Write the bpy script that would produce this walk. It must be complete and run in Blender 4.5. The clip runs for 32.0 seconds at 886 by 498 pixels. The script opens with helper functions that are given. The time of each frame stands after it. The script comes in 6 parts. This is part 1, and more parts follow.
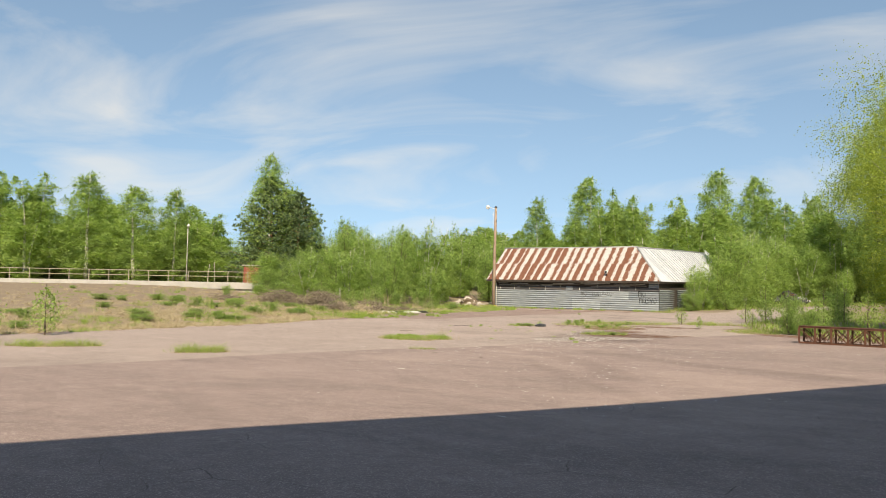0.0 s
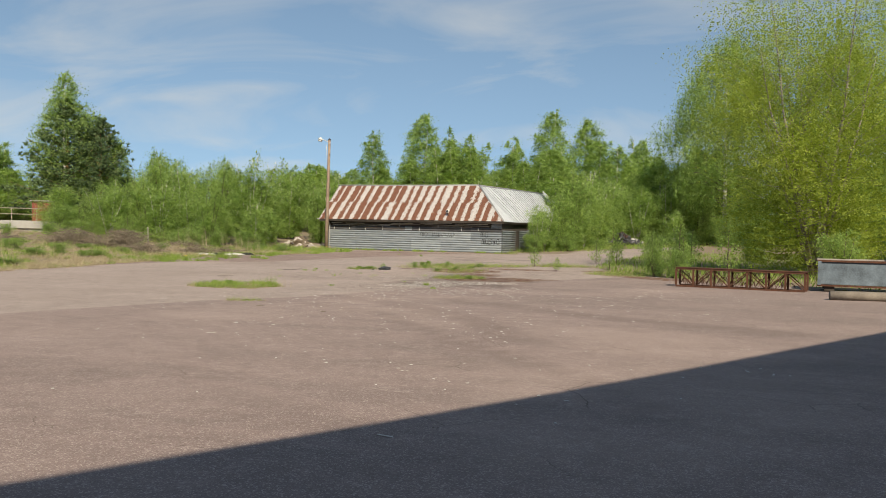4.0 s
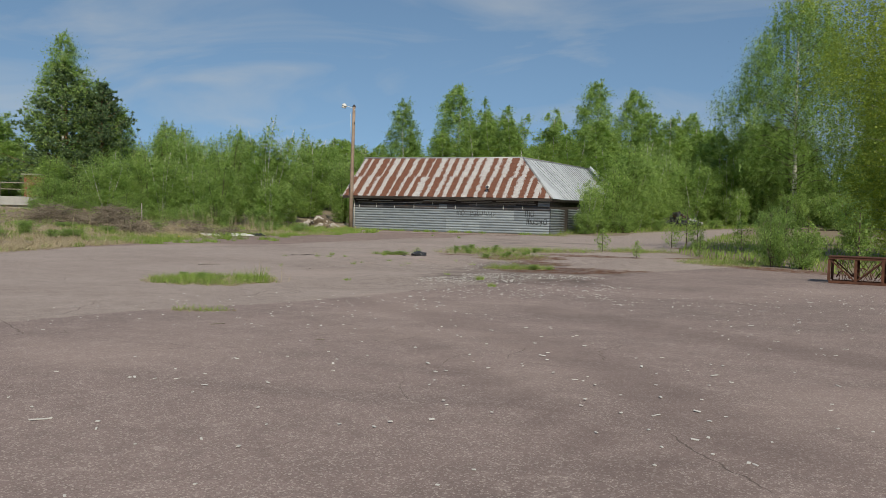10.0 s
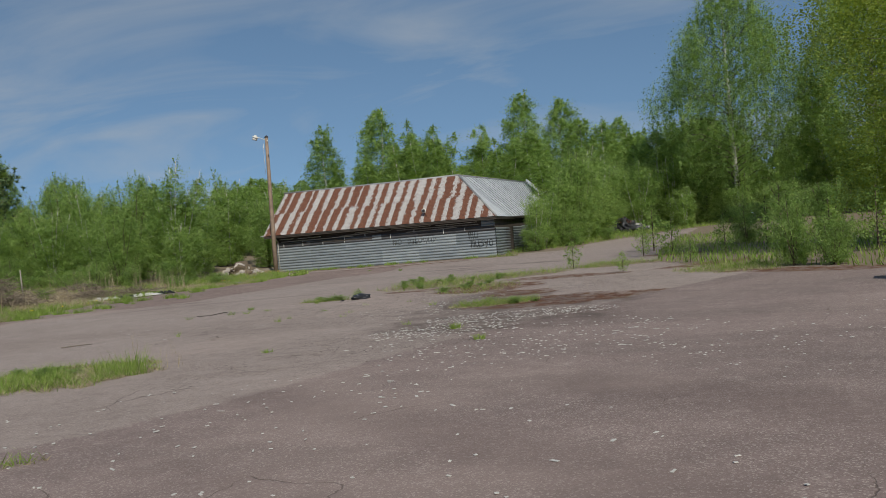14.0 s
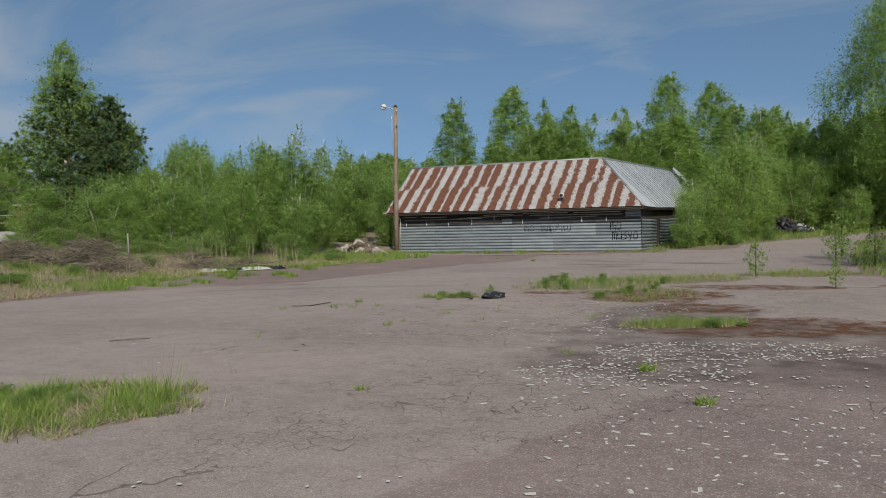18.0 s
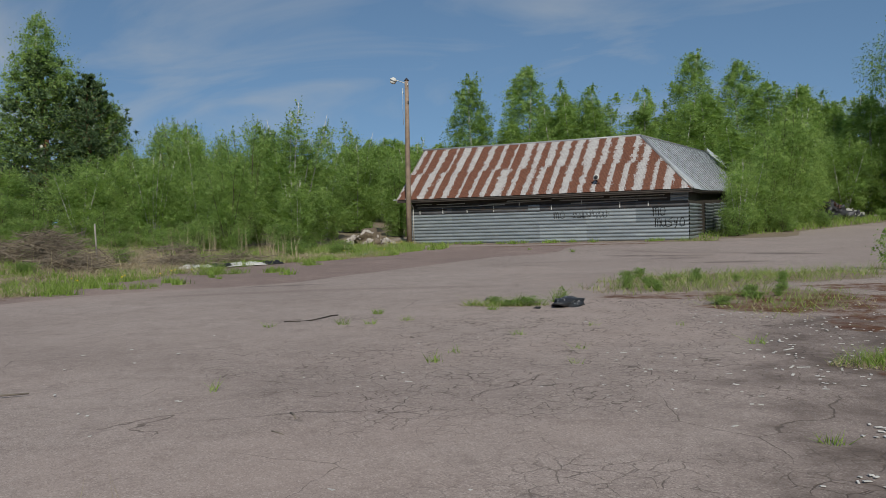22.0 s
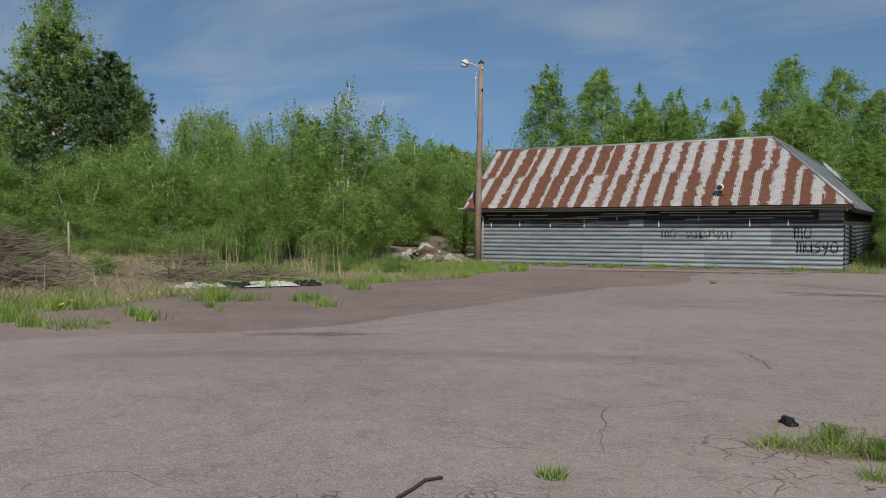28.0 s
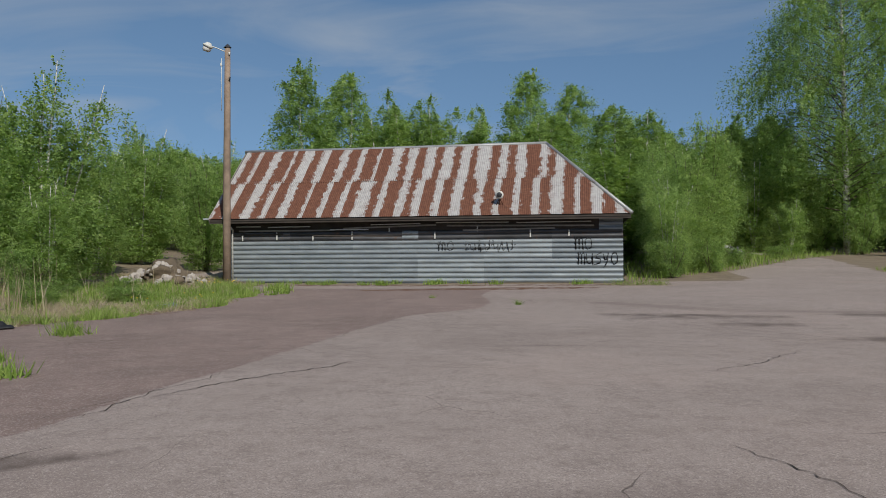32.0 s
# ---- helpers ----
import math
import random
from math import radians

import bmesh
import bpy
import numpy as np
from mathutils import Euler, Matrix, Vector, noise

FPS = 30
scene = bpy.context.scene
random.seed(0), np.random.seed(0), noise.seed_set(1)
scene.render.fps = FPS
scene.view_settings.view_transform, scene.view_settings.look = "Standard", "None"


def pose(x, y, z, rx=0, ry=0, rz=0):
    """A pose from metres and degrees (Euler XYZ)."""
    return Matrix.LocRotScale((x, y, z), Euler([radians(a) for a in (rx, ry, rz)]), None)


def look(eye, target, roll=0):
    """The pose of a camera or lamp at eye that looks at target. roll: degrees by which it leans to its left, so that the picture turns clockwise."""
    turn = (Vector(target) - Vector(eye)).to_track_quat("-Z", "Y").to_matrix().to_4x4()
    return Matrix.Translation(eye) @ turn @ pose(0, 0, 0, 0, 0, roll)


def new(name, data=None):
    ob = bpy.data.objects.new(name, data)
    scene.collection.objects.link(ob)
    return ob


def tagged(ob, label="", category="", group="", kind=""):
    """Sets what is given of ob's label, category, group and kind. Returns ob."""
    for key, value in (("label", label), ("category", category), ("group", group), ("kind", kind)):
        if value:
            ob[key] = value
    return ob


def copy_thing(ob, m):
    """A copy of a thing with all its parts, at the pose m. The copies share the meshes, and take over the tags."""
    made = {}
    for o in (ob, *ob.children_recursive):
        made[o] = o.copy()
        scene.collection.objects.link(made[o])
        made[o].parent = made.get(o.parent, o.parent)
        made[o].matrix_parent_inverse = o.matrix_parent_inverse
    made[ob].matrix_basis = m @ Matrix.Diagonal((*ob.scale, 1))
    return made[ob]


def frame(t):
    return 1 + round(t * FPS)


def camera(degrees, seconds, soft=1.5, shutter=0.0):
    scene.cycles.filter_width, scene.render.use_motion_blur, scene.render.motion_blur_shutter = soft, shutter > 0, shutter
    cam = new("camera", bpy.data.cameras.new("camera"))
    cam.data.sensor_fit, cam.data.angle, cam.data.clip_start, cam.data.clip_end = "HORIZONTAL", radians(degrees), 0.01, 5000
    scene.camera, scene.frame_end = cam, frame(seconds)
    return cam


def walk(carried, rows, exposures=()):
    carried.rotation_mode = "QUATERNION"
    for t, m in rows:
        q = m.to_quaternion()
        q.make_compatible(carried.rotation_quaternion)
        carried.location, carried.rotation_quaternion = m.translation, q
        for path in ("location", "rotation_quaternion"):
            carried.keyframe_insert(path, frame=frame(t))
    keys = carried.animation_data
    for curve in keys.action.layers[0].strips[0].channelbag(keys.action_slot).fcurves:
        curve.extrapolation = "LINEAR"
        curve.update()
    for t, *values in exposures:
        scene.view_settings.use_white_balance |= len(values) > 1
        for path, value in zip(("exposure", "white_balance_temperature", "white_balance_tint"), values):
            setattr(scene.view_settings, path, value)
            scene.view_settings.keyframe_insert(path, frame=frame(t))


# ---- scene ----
cam = camera(57.0, 32.0, soft=0.9)
PATH = [
    (0, (34.323, -66.411, 1.700), (29.168, -57.856, 2.185), 1.10),
    (0.5, (34.062, -65.896, 1.707), (29.002, -57.271, 1.802), 1.00),
    (1, (33.710, -65.308, 1.681), (28.605, -56.713, 1.691), -0.30),
    (1.5, (33.421, -64.684, 1.676), (28.781, -55.824, 1.506), -1.00),
    (2, (33.002, -63.996, 1.654), (28.672, -54.991, 1.394), 0.80),
    (2.5, (32.614, -63.291, 1.568), (29.329, -53.851, 1.343), -0.60),
    (4.5, (31.097, -61.124, 1.466), (27.817, -51.679, 1.301), 1.40),
    (5, (30.828, -60.516, 1.458), (27.468, -51.096, 1.283), 0.40),
    (5.5, (30.598, -59.978, 1.431), (26.623, -50.803, 1.196), 0.80),
    (6, (30.349, -59.471, 1.453), (26.279, -50.341, 1.098), 0.30),
    (6.5, (30.100, -58.944, 1.406), (26.160, -49.774, 0.806), -4.30),
    (7, (29.811, -58.251, 1.384), (26.206, -48.966, 0.474), -6.50),
    (7.5, (29.639, -57.625, 1.354), (27.479, -47.945, 0.104), -5.60),
    (8, (29.422, -57.048, 1.340), (27.967, -47.253, -0.085), -1.20),
    (8.5, (29.278, -56.742, 1.430), (28.058, -46.912, 0.065), -2.80),
    (9, (29.032, -56.095, 1.431), (26.882, -46.370, 0.521), -5.50),
    (9.5, (28.737, -55.469, 1.396), (26.122, -45.834, 0.786), -6.40),
    (10, (28.212, -54.645, 1.301), (24.637, -45.320, 0.891), 1.40),
    (10.5, (27.936, -54.191, 1.294), (23.586, -45.196, 0.949), -0.50),
    (11, (27.685, -53.574, 1.308), (23.035, -44.749, 0.608), -2.80),
    (11.5, (27.390, -53.004, 1.276), (22.495, -44.299, 0.746), -1.30),
    (12, (27.110, -52.345, 1.265), (22.245, -43.610, 1.050), -3.70),
    (12.5, (26.813, -51.816, 1.256), (21.908, -43.106, 1.021), -3.20),
    (13, (26.499, -51.159, 1.262), (21.844, -42.314, 1.022), -3.60),
    (13.5, (26.196, -50.455, 1.269), (22.021, -41.370, 1.129), -4.80),
    (14, (25.860, -49.595, 1.267), (23.090, -39.990, 1.187), -4.70),
    (14.5, (25.608, -49.012, 1.246), (23.538, -39.227, 1.206), -4.90),
    (16.5, (24.846, -47.316, 1.411), (22.801, -37.529, 1.225), -3.45),
    (17, (24.559, -46.651, 1.403), (21.710, -37.067, 1.265), -0.78),
    (17.5, (24.204, -46.044, 1.387), (20.862, -36.621, 1.166), 1.18),
    (18, (23.832, -45.366, 1.367), (19.657, -36.281, 1.166), -1.04),
    (18.5, (23.489, -44.823, 1.333), (18.800, -35.992, 1.191), 0.03),
    (19, (23.138, -44.245, 1.316), (18.167, -35.569, 1.182), -1.42),
    (19.5, (22.755, -43.728, 1.294), (17.763, -35.064, 1.158), -1.07),
    (20, (22.328, -43.193, 1.258), (17.652, -34.355, 1.111), -1.33),
    (20.5, (22.006, -42.696, 1.255), (17.257, -33.896, 1.131), -2.86),
    (21, (21.555, -41.957, 1.253), (16.981, -33.067, 1.045), -1.45),
    (21.5, (21.250, -41.373, 1.262), (16.897, -32.376, 0.930), -0.68),
    (22, (20.859, -40.794, 1.231), (16.640, -31.732, 0.925), -1.54),
    (22.5, (20.537, -40.284, 1.199), (16.493, -31.145, 0.848), -1.75),
    (23, (20.208, -39.740, 1.181), (16.156, -30.606, 0.812), 1.15),
    (23.5, (19.920, -39.217, 1.172), (16.003, -30.023, 0.832), -3.34),
    (24, (19.648, -38.735, 1.183), (15.759, -29.530, 0.802), -1.74),
    (24.5, (19.321, -38.240, 1.185), (15.349, -29.074, 0.743), -1.00),
    (25, (19.013, -37.613, 1.213), (14.445, -28.735, 0.664), -0.71),
    (25.5, (18.712, -37.095, 1.206), (13.809, -28.395, 0.698), -2.08),
    (26, (18.358, -36.588, 1.187), (13.548, -27.834, 0.704), -3.29),
    (26.5, (17.871, -36.159, 1.164), (12.856, -27.528, 0.574), -1.81),
    (28.5, (15.843, -33.752, 1.203), (11.242, -24.874, 1.284), 0.68),
    (29, (15.735, -33.898, 1.346), (11.314, -24.932, 1.584), -0.76),
    (29.5, (15.400, -33.495, 1.367), (11.447, -24.312, 1.581), -0.49),
    (30, (14.926, -32.761, 1.330), (11.201, -23.481, 1.342), 0.61),
    (30.5, (14.585, -32.180, 1.298), (11.090, -22.810, 1.250), 1.19),
    (31, (14.247, -31.554, 1.307), (10.993, -22.099, 1.214), 2.53),
    (31.5, (13.919, -30.913, 1.303), (11.056, -21.332, 1.305), 1.21),
    (32, (13.568, -30.052, 1.344), (11.886, -20.195, 1.366), -0.44),
]
EXPOSURES = [(0.0, 1.13, 8300, 10), (2.5, 0.91, 8200, 9), (4.5, 0.70, 7700, 8), (6.5, 0.50, 7200, 7), (8.0, 0.42, 7200, 7), (10.0, 0.29, 6900, 7), (13.0, 0.07, 6700, 7), (15.5, 0.04, 6680, 7), (18.0, 0.09, 6650, 7), (22.0, 0.02, 6500, 7), (26.0, 0.04, 6550, 8), (29.0, 0.09, 6500, 8), (32.0, 0.09, 6500, 8)]
walk(cam, [(t, look(eye, target, roll)) for t, eye, target, roll in PATH], EXPOSURES)

# ---- daylight ----
SUN_EL, SUN_DIR = radians(39), Vector((0.52, -0.854, 0))


def make_world():
    w = bpy.data.worlds.new("sky")
    scene.world = w
    w.use_nodes = True
    nt = w.node_tree
    bg = nt.nodes["Background"]
    sky = nt.nodes.new("ShaderNodeTexSky")
    sky.sky_type, sky.sun_disc = "NISHITA", False
    sky.sun_elevation, sky.sun_rotation = SUN_EL, math.atan2(SUN_DIR.x, SUN_DIR.y)
    sky.air_density, sky.dust_density, sky.ozone_density = 1.0, 0.25, 2.2
    # thin cirrus: the view direction laid on a flat layer high above
    co = nt.nodes.new("ShaderNodeTexCoord")
    sep = nt.nodes.new("ShaderNodeSeparateXYZ")
    nt.links.new(co.outputs["Generated"], sep.inputs[0])

    # the haze near the skyline is thin: take its colour from a little higher up
    up = nt.nodes.new("ShaderNodeVectorMath")
    up.operation = "ADD"
    up.inputs[1].default_value = (0, 0, 0.22)
    nt.links.new(co.outputs["Generated"], up.inputs[0])
    nrm = nt.nodes.new("ShaderNodeVectorMath")
    nrm.operation = "NORMALIZE"
    nt.links.new(up.outputs[0], nrm.inputs[0])
    nt.links.new(nrm.outputs[0], sky.inputs["Vector"])

    def m(op, a, b=None, clamp=False):
        n = nt.nodes.new("ShaderNodeMath")
        n.operation, n.use_clamp = op, clamp
        for i, v in enumerate((a, b)):
            if v is None:
                continue
            if isinstance(v, (int, float)):
                n.inputs[i].default_value = v
            else:
                nt.links.new(v, n.inputs[i])
        return n.outputs[0]
    z = m("ADD", m("MAXIMUM", sep.outputs["Z"], 0.0), 0.16)
    u, v = m("DIVIDE", sep.outputs["X"], z), m("DIVIDE", sep.outputs["Y"], z)
    cmb = nt.nodes.new("ShaderNodeCombineXYZ")
    nt.links.new(u, cmb.inputs[0]), nt.links.new(v, cmb.inputs[1])
    mp = nt.nodes.new("ShaderNodeMapping")
    mp.inputs["Rotation"].default_value = (0, 0, radians(-28))
    mp.inputs["Scale"].default_value = (0.36, 0.58, 1)
    nt.links.new(cmb.outputs[0], mp.inputs["Vector"])

    def noise_tex(scale, detail, rough, dist):
        n = nt.nodes.new("ShaderNodeTexNoise")
        for k, val in (("Scale", scale), ("Detail", detail), ("Roughness", rough), ("Distortion", dist)):
            n.inputs[k].default_value = val
        nt.links.new(mp.outputs[0], n.inputs["Vector"])
        return n.outputs[0]
    big, fine = noise_tex(1.15, 3, 0.5, 0.6), noise_tex(2.6, 7, 0.55, 1.2)
    cover = m("MULTIPLY", m("SUBTRACT", m("ADD", big, m("MULTIPLY", fine, 0.75)), 0.83), 2.7, True)
    mix = nt.nodes.new("ShaderNodeMixRGB")
    mix.inputs[2].default_value = (4.0, 4.2, 4.5, 1)
    nt.links.new(m("MULTIPLY", cover, 0.75), mix.inputs[0])
    tint = nt.nodes.new("ShaderNodeMixRGB")
    tint.blend_type = "MULTIPLY"
    tint.inputs[0].default_value = 1.0
    tint.inputs[2].default_value = (0.92, 0.99, 0.98, 1)
    nt.links.new(sky.outputs[0], tint.inputs[1])
    nt.links.new(tint.outputs[0], mix.inputs[1])
    nt.links.new(mix.outputs[0], bg.inputs[0])
    bg.inputs[1].default_value = 0.10


make_world()
sun = new("sun", bpy.data.lights.new("sun", "SUN"))
sun.data.energy, sun.data.angle, sun.data.color = 3.7, radians(0.3), (1.0, 0.955, 0.88)
s_dir = SUN_DIR.normalized() * math.cos(SUN_EL) + Vector((0, 0, math.sin(SUN_EL)))
sun.matrix_world = look(s_dir * 60, (0, 0, 0))


# ---- materials ----
class Nodes:
    """A short way to write node trees."""

    def __init__(self, name, rough=0.7, metal=0.0, spec=0.3):
        self.mat = bpy.data.materials.new(name)
        self.mat.use_nodes = True
        self.nt = self.mat.node_tree
        self.bsdf = self.nt.nodes["Principled BSDF"]
        self.set(self.bsdf, "Roughness", rough)
        self.set(self.bsdf, "Metallic", metal)
        self.set(self.bsdf, "Specular IOR Level", spec)

    def set(self, node, key, v):
        if hasattr(v, "is_output"):
            self.nt.links.new(v, node.inputs[key])
        else:
            if isinstance(v, tuple) and len(v) == 3 and node.inputs[key].type == "RGBA":
                v = (*v, 1)
            node.inputs[key].default_value = v

    def node(self, kind, **inputs):
        n = self.nt.nodes.new("ShaderNode" + kind)
        for k, v in inputs.items():
            self.set(n, k, v)
        return n

    def pos(self):
        return self.nt.nodes.new("ShaderNodeNewGeometry").outputs["Position"]

    def local(self):
        return self.nt.nodes.new("ShaderNodeTexCoord").outputs["Object"]

    def random(self):
        return self.nt.nodes.new("ShaderNodeObjectInfo").outputs["Random"]

    def island(self):
        return self.nt.nodes.new("ShaderNodeNewGeometry").outputs["Random Per Island"]

    def attr(self, name):
        n = self.nt.nodes.new("ShaderNodeAttribute")
        n.attribute_name = name
        return n.outputs["Fac"]

    def xyz(self, v):
        return self.node("SeparateXYZ", Vector=v).outputs

    def scaled(self, v, s, loc=(0, 0, 0)):
        return self.node("Mapping", Vector=v, Scale=s, Location=loc).outputs[0]

    def noise(self, v, scale, detail=4, rough=0.55, dist=0.0):
        return self.node("TexNoise", Vector=v, Scale=scale, Detail=detail, Roughness=rough, Distortion=dist).outputs[0]

    def math(self, op, a, b=0.0, clamp=False):
        n = self.nt.nodes.new("ShaderNodeMath")
        n.operation, n.use_clamp = op, clamp
        for i, v in enumerate((a, b)):
            if hasattr(v, "is_output"):
                self.nt.links.new(v, n.inputs[i])
            else:
                n.inputs[i].default_value = v
        return n.outputs[0]

    def step(self, v, lo, hi):
        n = self.node("MapRange", Value=v)
        n.interpolation_type = "SMOOTHSTEP"
        n.inputs["From Min"].default_value, n.inputs["From Max"].default_value = lo, hi
        return n.outputs[0]

    def ramp(self, fac, *stops):
        n = self.node("ValToRGB", Fac=fac)
        el = n.color_ramp.elements
        while len(el) < len(stops):
            el.new(0.5)
        for e, (p, c) in zip(el, stops):
            e.position, e.color = p, (*c, 1)
        return n.outputs[0]

    def mix(self, fac, a, b, mode="MIX"):
        n = self.nt.nodes.new("ShaderNodeMixRGB")
        n.blend_type = mode
        self.set(n, "Fac", fac), self.set(n, "Color1", a), self.set(n, "Color2", b)
        return n.outputs[0]

    def bump(self, height, strength=0.5, dist=0.02):
        self.set(self.bsdf, "Normal", self.node("Bump", Height=height, Strength=strength, Distance=dist).outputs[0])

    def color(self, v):
        self.set(self.bsdf, "Base Color", v)
        return self.mat

    def rough(self, v):
        self.set(self.bsdf, "Roughness", v)


def plain(name, col, rough=0.7, metal=0.0, scale=6.0, vary=0.25, bump=0.2):
    n = Nodes(name, rough, metal)
    p = n.local()
    f = n.math("ADD", n.math("MULTIPLY", n.noise(p, scale, 6), 0.7), n.math("MULTIPLY", n.noise(p, scale * 9, 3), 0.3))
    lo, hi = tuple(c * (1 - vary) for c in col), tuple(min(1, c * (1 + vary)) for c in col)
    n.bump(f, bump, 0.01)
    return n.color(n.ramp(f, (0.3, lo), (0.7, hi)))


def leaf_material(name, dark, mid, bright, glow=0.35):
    n = Nodes(name, 0.55, 0.0, 0.25)
    f = n.math("ADD", n.math("ADD", n.math("MULTIPLY", n.island(), 0.24), n.math("MULTIPLY", n.attr("spray"), 0.62)), n.math("MULTIPLY", n.random(), 0.14))
    col = n.ramp(f, (0.08, dark), (0.5, mid), (0.92, bright))
    n.color(col)
    tr = n.node("BsdfTranslucent", Color=n.mix(1.0, col, (1.0, 1.0, 0.6), "MULTIPLY"))
    mx = n.node("MixShader", Fac=glow)
    n.nt.links.new(n.bsdf.outputs[0], mx.inputs[1])
    n.nt.links.new(tr.outputs[0], mx.inputs[2])
    out = n.nt.nodes["Material Output"]
    n.nt.links.new(mx.outputs[0], out.inputs["Surface"])
    return n.mat


M = {}
M["birch_leaf"] = leaf_material("birch_leaf", (0.145, 0.235, 0.066), (0.30, 0.435, 0.132), (0.475, 0.60, 0.225), 0.62)
M["yellow_leaf"] = leaf_material("yellow_leaf", (0.165, 0.235, 0.042), (0.325, 0.415, 0.075), (0.50, 0.575, 0.140), 0.6)
M["dark_leaf"] = leaf_material("dark_leaf", (0.14, 0.228, 0.072), (0.28, 0.412, 0.130), (0.445, 0.57, 0.205), 0.6)
M["pine_needle"] = leaf_material("pine_needle", (0.065, 0.11, 0.055), (0.125, 0.19, 0.088), (0.20, 0.275, 0.125), 0.4)
M["grass"] = leaf_material("grass", (0.105, 0.175, 0.034), (0.235, 0.345, 0.070), (0.41, 0.50, 0.150), 0.45)
M["dry_grass"] = leaf_material("dry_grass", (0.27, 0.215, 0.14), (0.40, 0.33, 0.22), (0.54, 0.47, 0.33), 0.3)
M["flower"] = plain("flower", (0.75, 0.55, 0.02), 0.6)


def bark(name, light, dark, cut):
    n = Nodes(name, 0.85)
    p = n.local()
    marks = n.noise(n.scaled(p, (3, 3, 14)), 1.0, 5, 0.6)
    n.bump(marks, 0.5, 0.02)
    return n.color(n.mix(n.step(marks, cut, cut + 0.12), light, dark))


M["birch_bark"] = bark("birch_bark", (0.52, 0.49, 0.44), (0.06, 0.05, 0.045), 0.52)
M["brown_bark"] = bark("brown_bark", (0.16, 0.12, 0.085), (0.05, 0.04, 0.03), 0.45)
M["grey_bark"] = bark("grey_bark", (0.30, 0.26, 0.22), (0.11, 0.09, 0.07), 0.50)
M["pine_bark"] = bark("pine_bark", (0.22, 0.12, 0.06), (0.07, 0.045, 0.03), 0.48)


def ground_material():
    n = Nodes("ground", 0.93, 0.0, 0.25)
    p = n.pos()
    wob = n.math("MULTIPLY", n.math("SUBTRACT", n.noise(p, 1.3, 6, 0.62), 0.5), 0.9)
    wob2 = n.math("MULTIPLY", n.math("SUBTRACT", n.noise(p, 5.0, 5, 0.6), 0.5), 0.5)

    def zone(name, soft=0.18, w=wob):
        return n.step(n.math("ADD", n.attr(name), w), 0.5 - soft, 0.5 + soft)
    # two ages of asphalt with stone grain
    grain = n.noise(p, 85, 4, 0.75)
    speck = n.node("TexVoronoi", Vector=p, Scale=90.0).outputs["Color"]
    speck = n.xyz(speck)[0]
    cloud = n.noise(p, 0.28, 5, 0.6, 0.5)
    road = n.ramp(cloud, (0.25, (0.250, 0.200, 0.178)), (0.5, (0.305, 0.246, 0.219)), (0.75, (0.345, 0.283, 0.254)))
    apron = n.ramp(n.noise(n.scaled(p, (0.22, 0.5, 1)), 1.0, 5, 0.6, 0.8), (0.28, (0.165, 0.124, 0.114)), (0.52, (0.232, 0.173, 0.158)), (0.78, (0.272, 0.205, 0.186)))
    old = n.ramp(n.noise(p, 0.7, 6, 0.65), (0.3, (0.180, 0.124, 0.108)), (0.7, (0.250, 0.178, 0.155)))
    base = n.mix(zone("apron", 0.10, wob2), road, apron)
    base = n.mix(zone("old", 0.05, wob2), base, old)
    base = n.mix(n.math("MULTIPLY", n.step(speck, 0.70, 0.96), 0.55), base, (0.50, 0.43, 0.385))
    base = n.mix(n.math("MULTIPLY", n.step(grain, 0.52, 0.36), 0.66), base, (0.12, 0.092, 0.082))
    # drift sand, faint dark tracks
    track = n.step(n.noise(n.scaled(p, (0.10, 0.55, 1), (3, 1, 0)), 1.0, 4, 0.5, 1.4), 0.56, 0.68)
    base = n.mix(n.math("MULTIPLY", track, 0.07), base, (0.10, 0.078, 0.068))
    mott = n.math("ADD", n.math("MULTIPLY", n.noise(p, 3.2, 6, 0.68), 0.5), n.math("MULTIPLY", n.noise(p, 17.0, 5, 0.7), 0.5))
    base = n.mix(n.math("MULTIPLY", n.step(mott, 0.52, 0.36), 0.40), base, (0.135, 0.104, 0.092))
    base = n.mix(n.math("MULTIPLY", n.step(mott, 0.52, 0.68), 0.34), base, (0.44, 0.365, 0.325))
    arc = n.math("MULTIPLY", zone("arc", 0.4, n.math("MULTIPLY", wob, 0.35)), n.math("ADD", 0.55, n.math("MULTIPLY", n.noise(p, 0.8, 4, 0.6), 0.5)))
    base = n.mix(n.math("MULTIPLY", arc, 0.42), base, (0.115, 0.082, 0.074))
    pale = n.step(n.noise(n.scaled(p, (1, 1, 1), (17, 5, 0)), 0.16, 5, 0.6), 0.52, 0.66)
    base = n.mix(n.math("MULTIPLY", pale, 0.22), base, (0.40, 0.31, 0.27))
    # crazed asphalt
    warp = n.node("VectorMath", Vector=p)
    warp.operation = "ADD"
    nz = n.node("TexNoise", Vector=p, Scale=2.2, Detail=4.0)
    wv = n.node("VectorMath", Vector=nz.outputs["Color"])
    wv.operation = "SCALE"
    wv.inputs["Scale"].default_value = 0.3
    n.nt.links.new(wv.outputs[0], warp.inputs[1])
    warp2 = n.node("VectorMath", Vector=p)
    warp2.operation = "ADD"
    wv2 = n.node("VectorMath", Vector=n.node("TexNoise", Vector=p, Scale=1.1, Detail=5.0).outputs["Color"])
    wv2.operation = "SCALE"
    wv2.inputs["Scale"].default_value = 0.45
    n.nt.links.new(wv2.outputs[0], warp2.inputs[1])
    vor = n.node("TexVoronoi", Vector=warp.outputs[0], Scale=6.2)
    vor.feature = "DISTANCE_TO_EDGE"
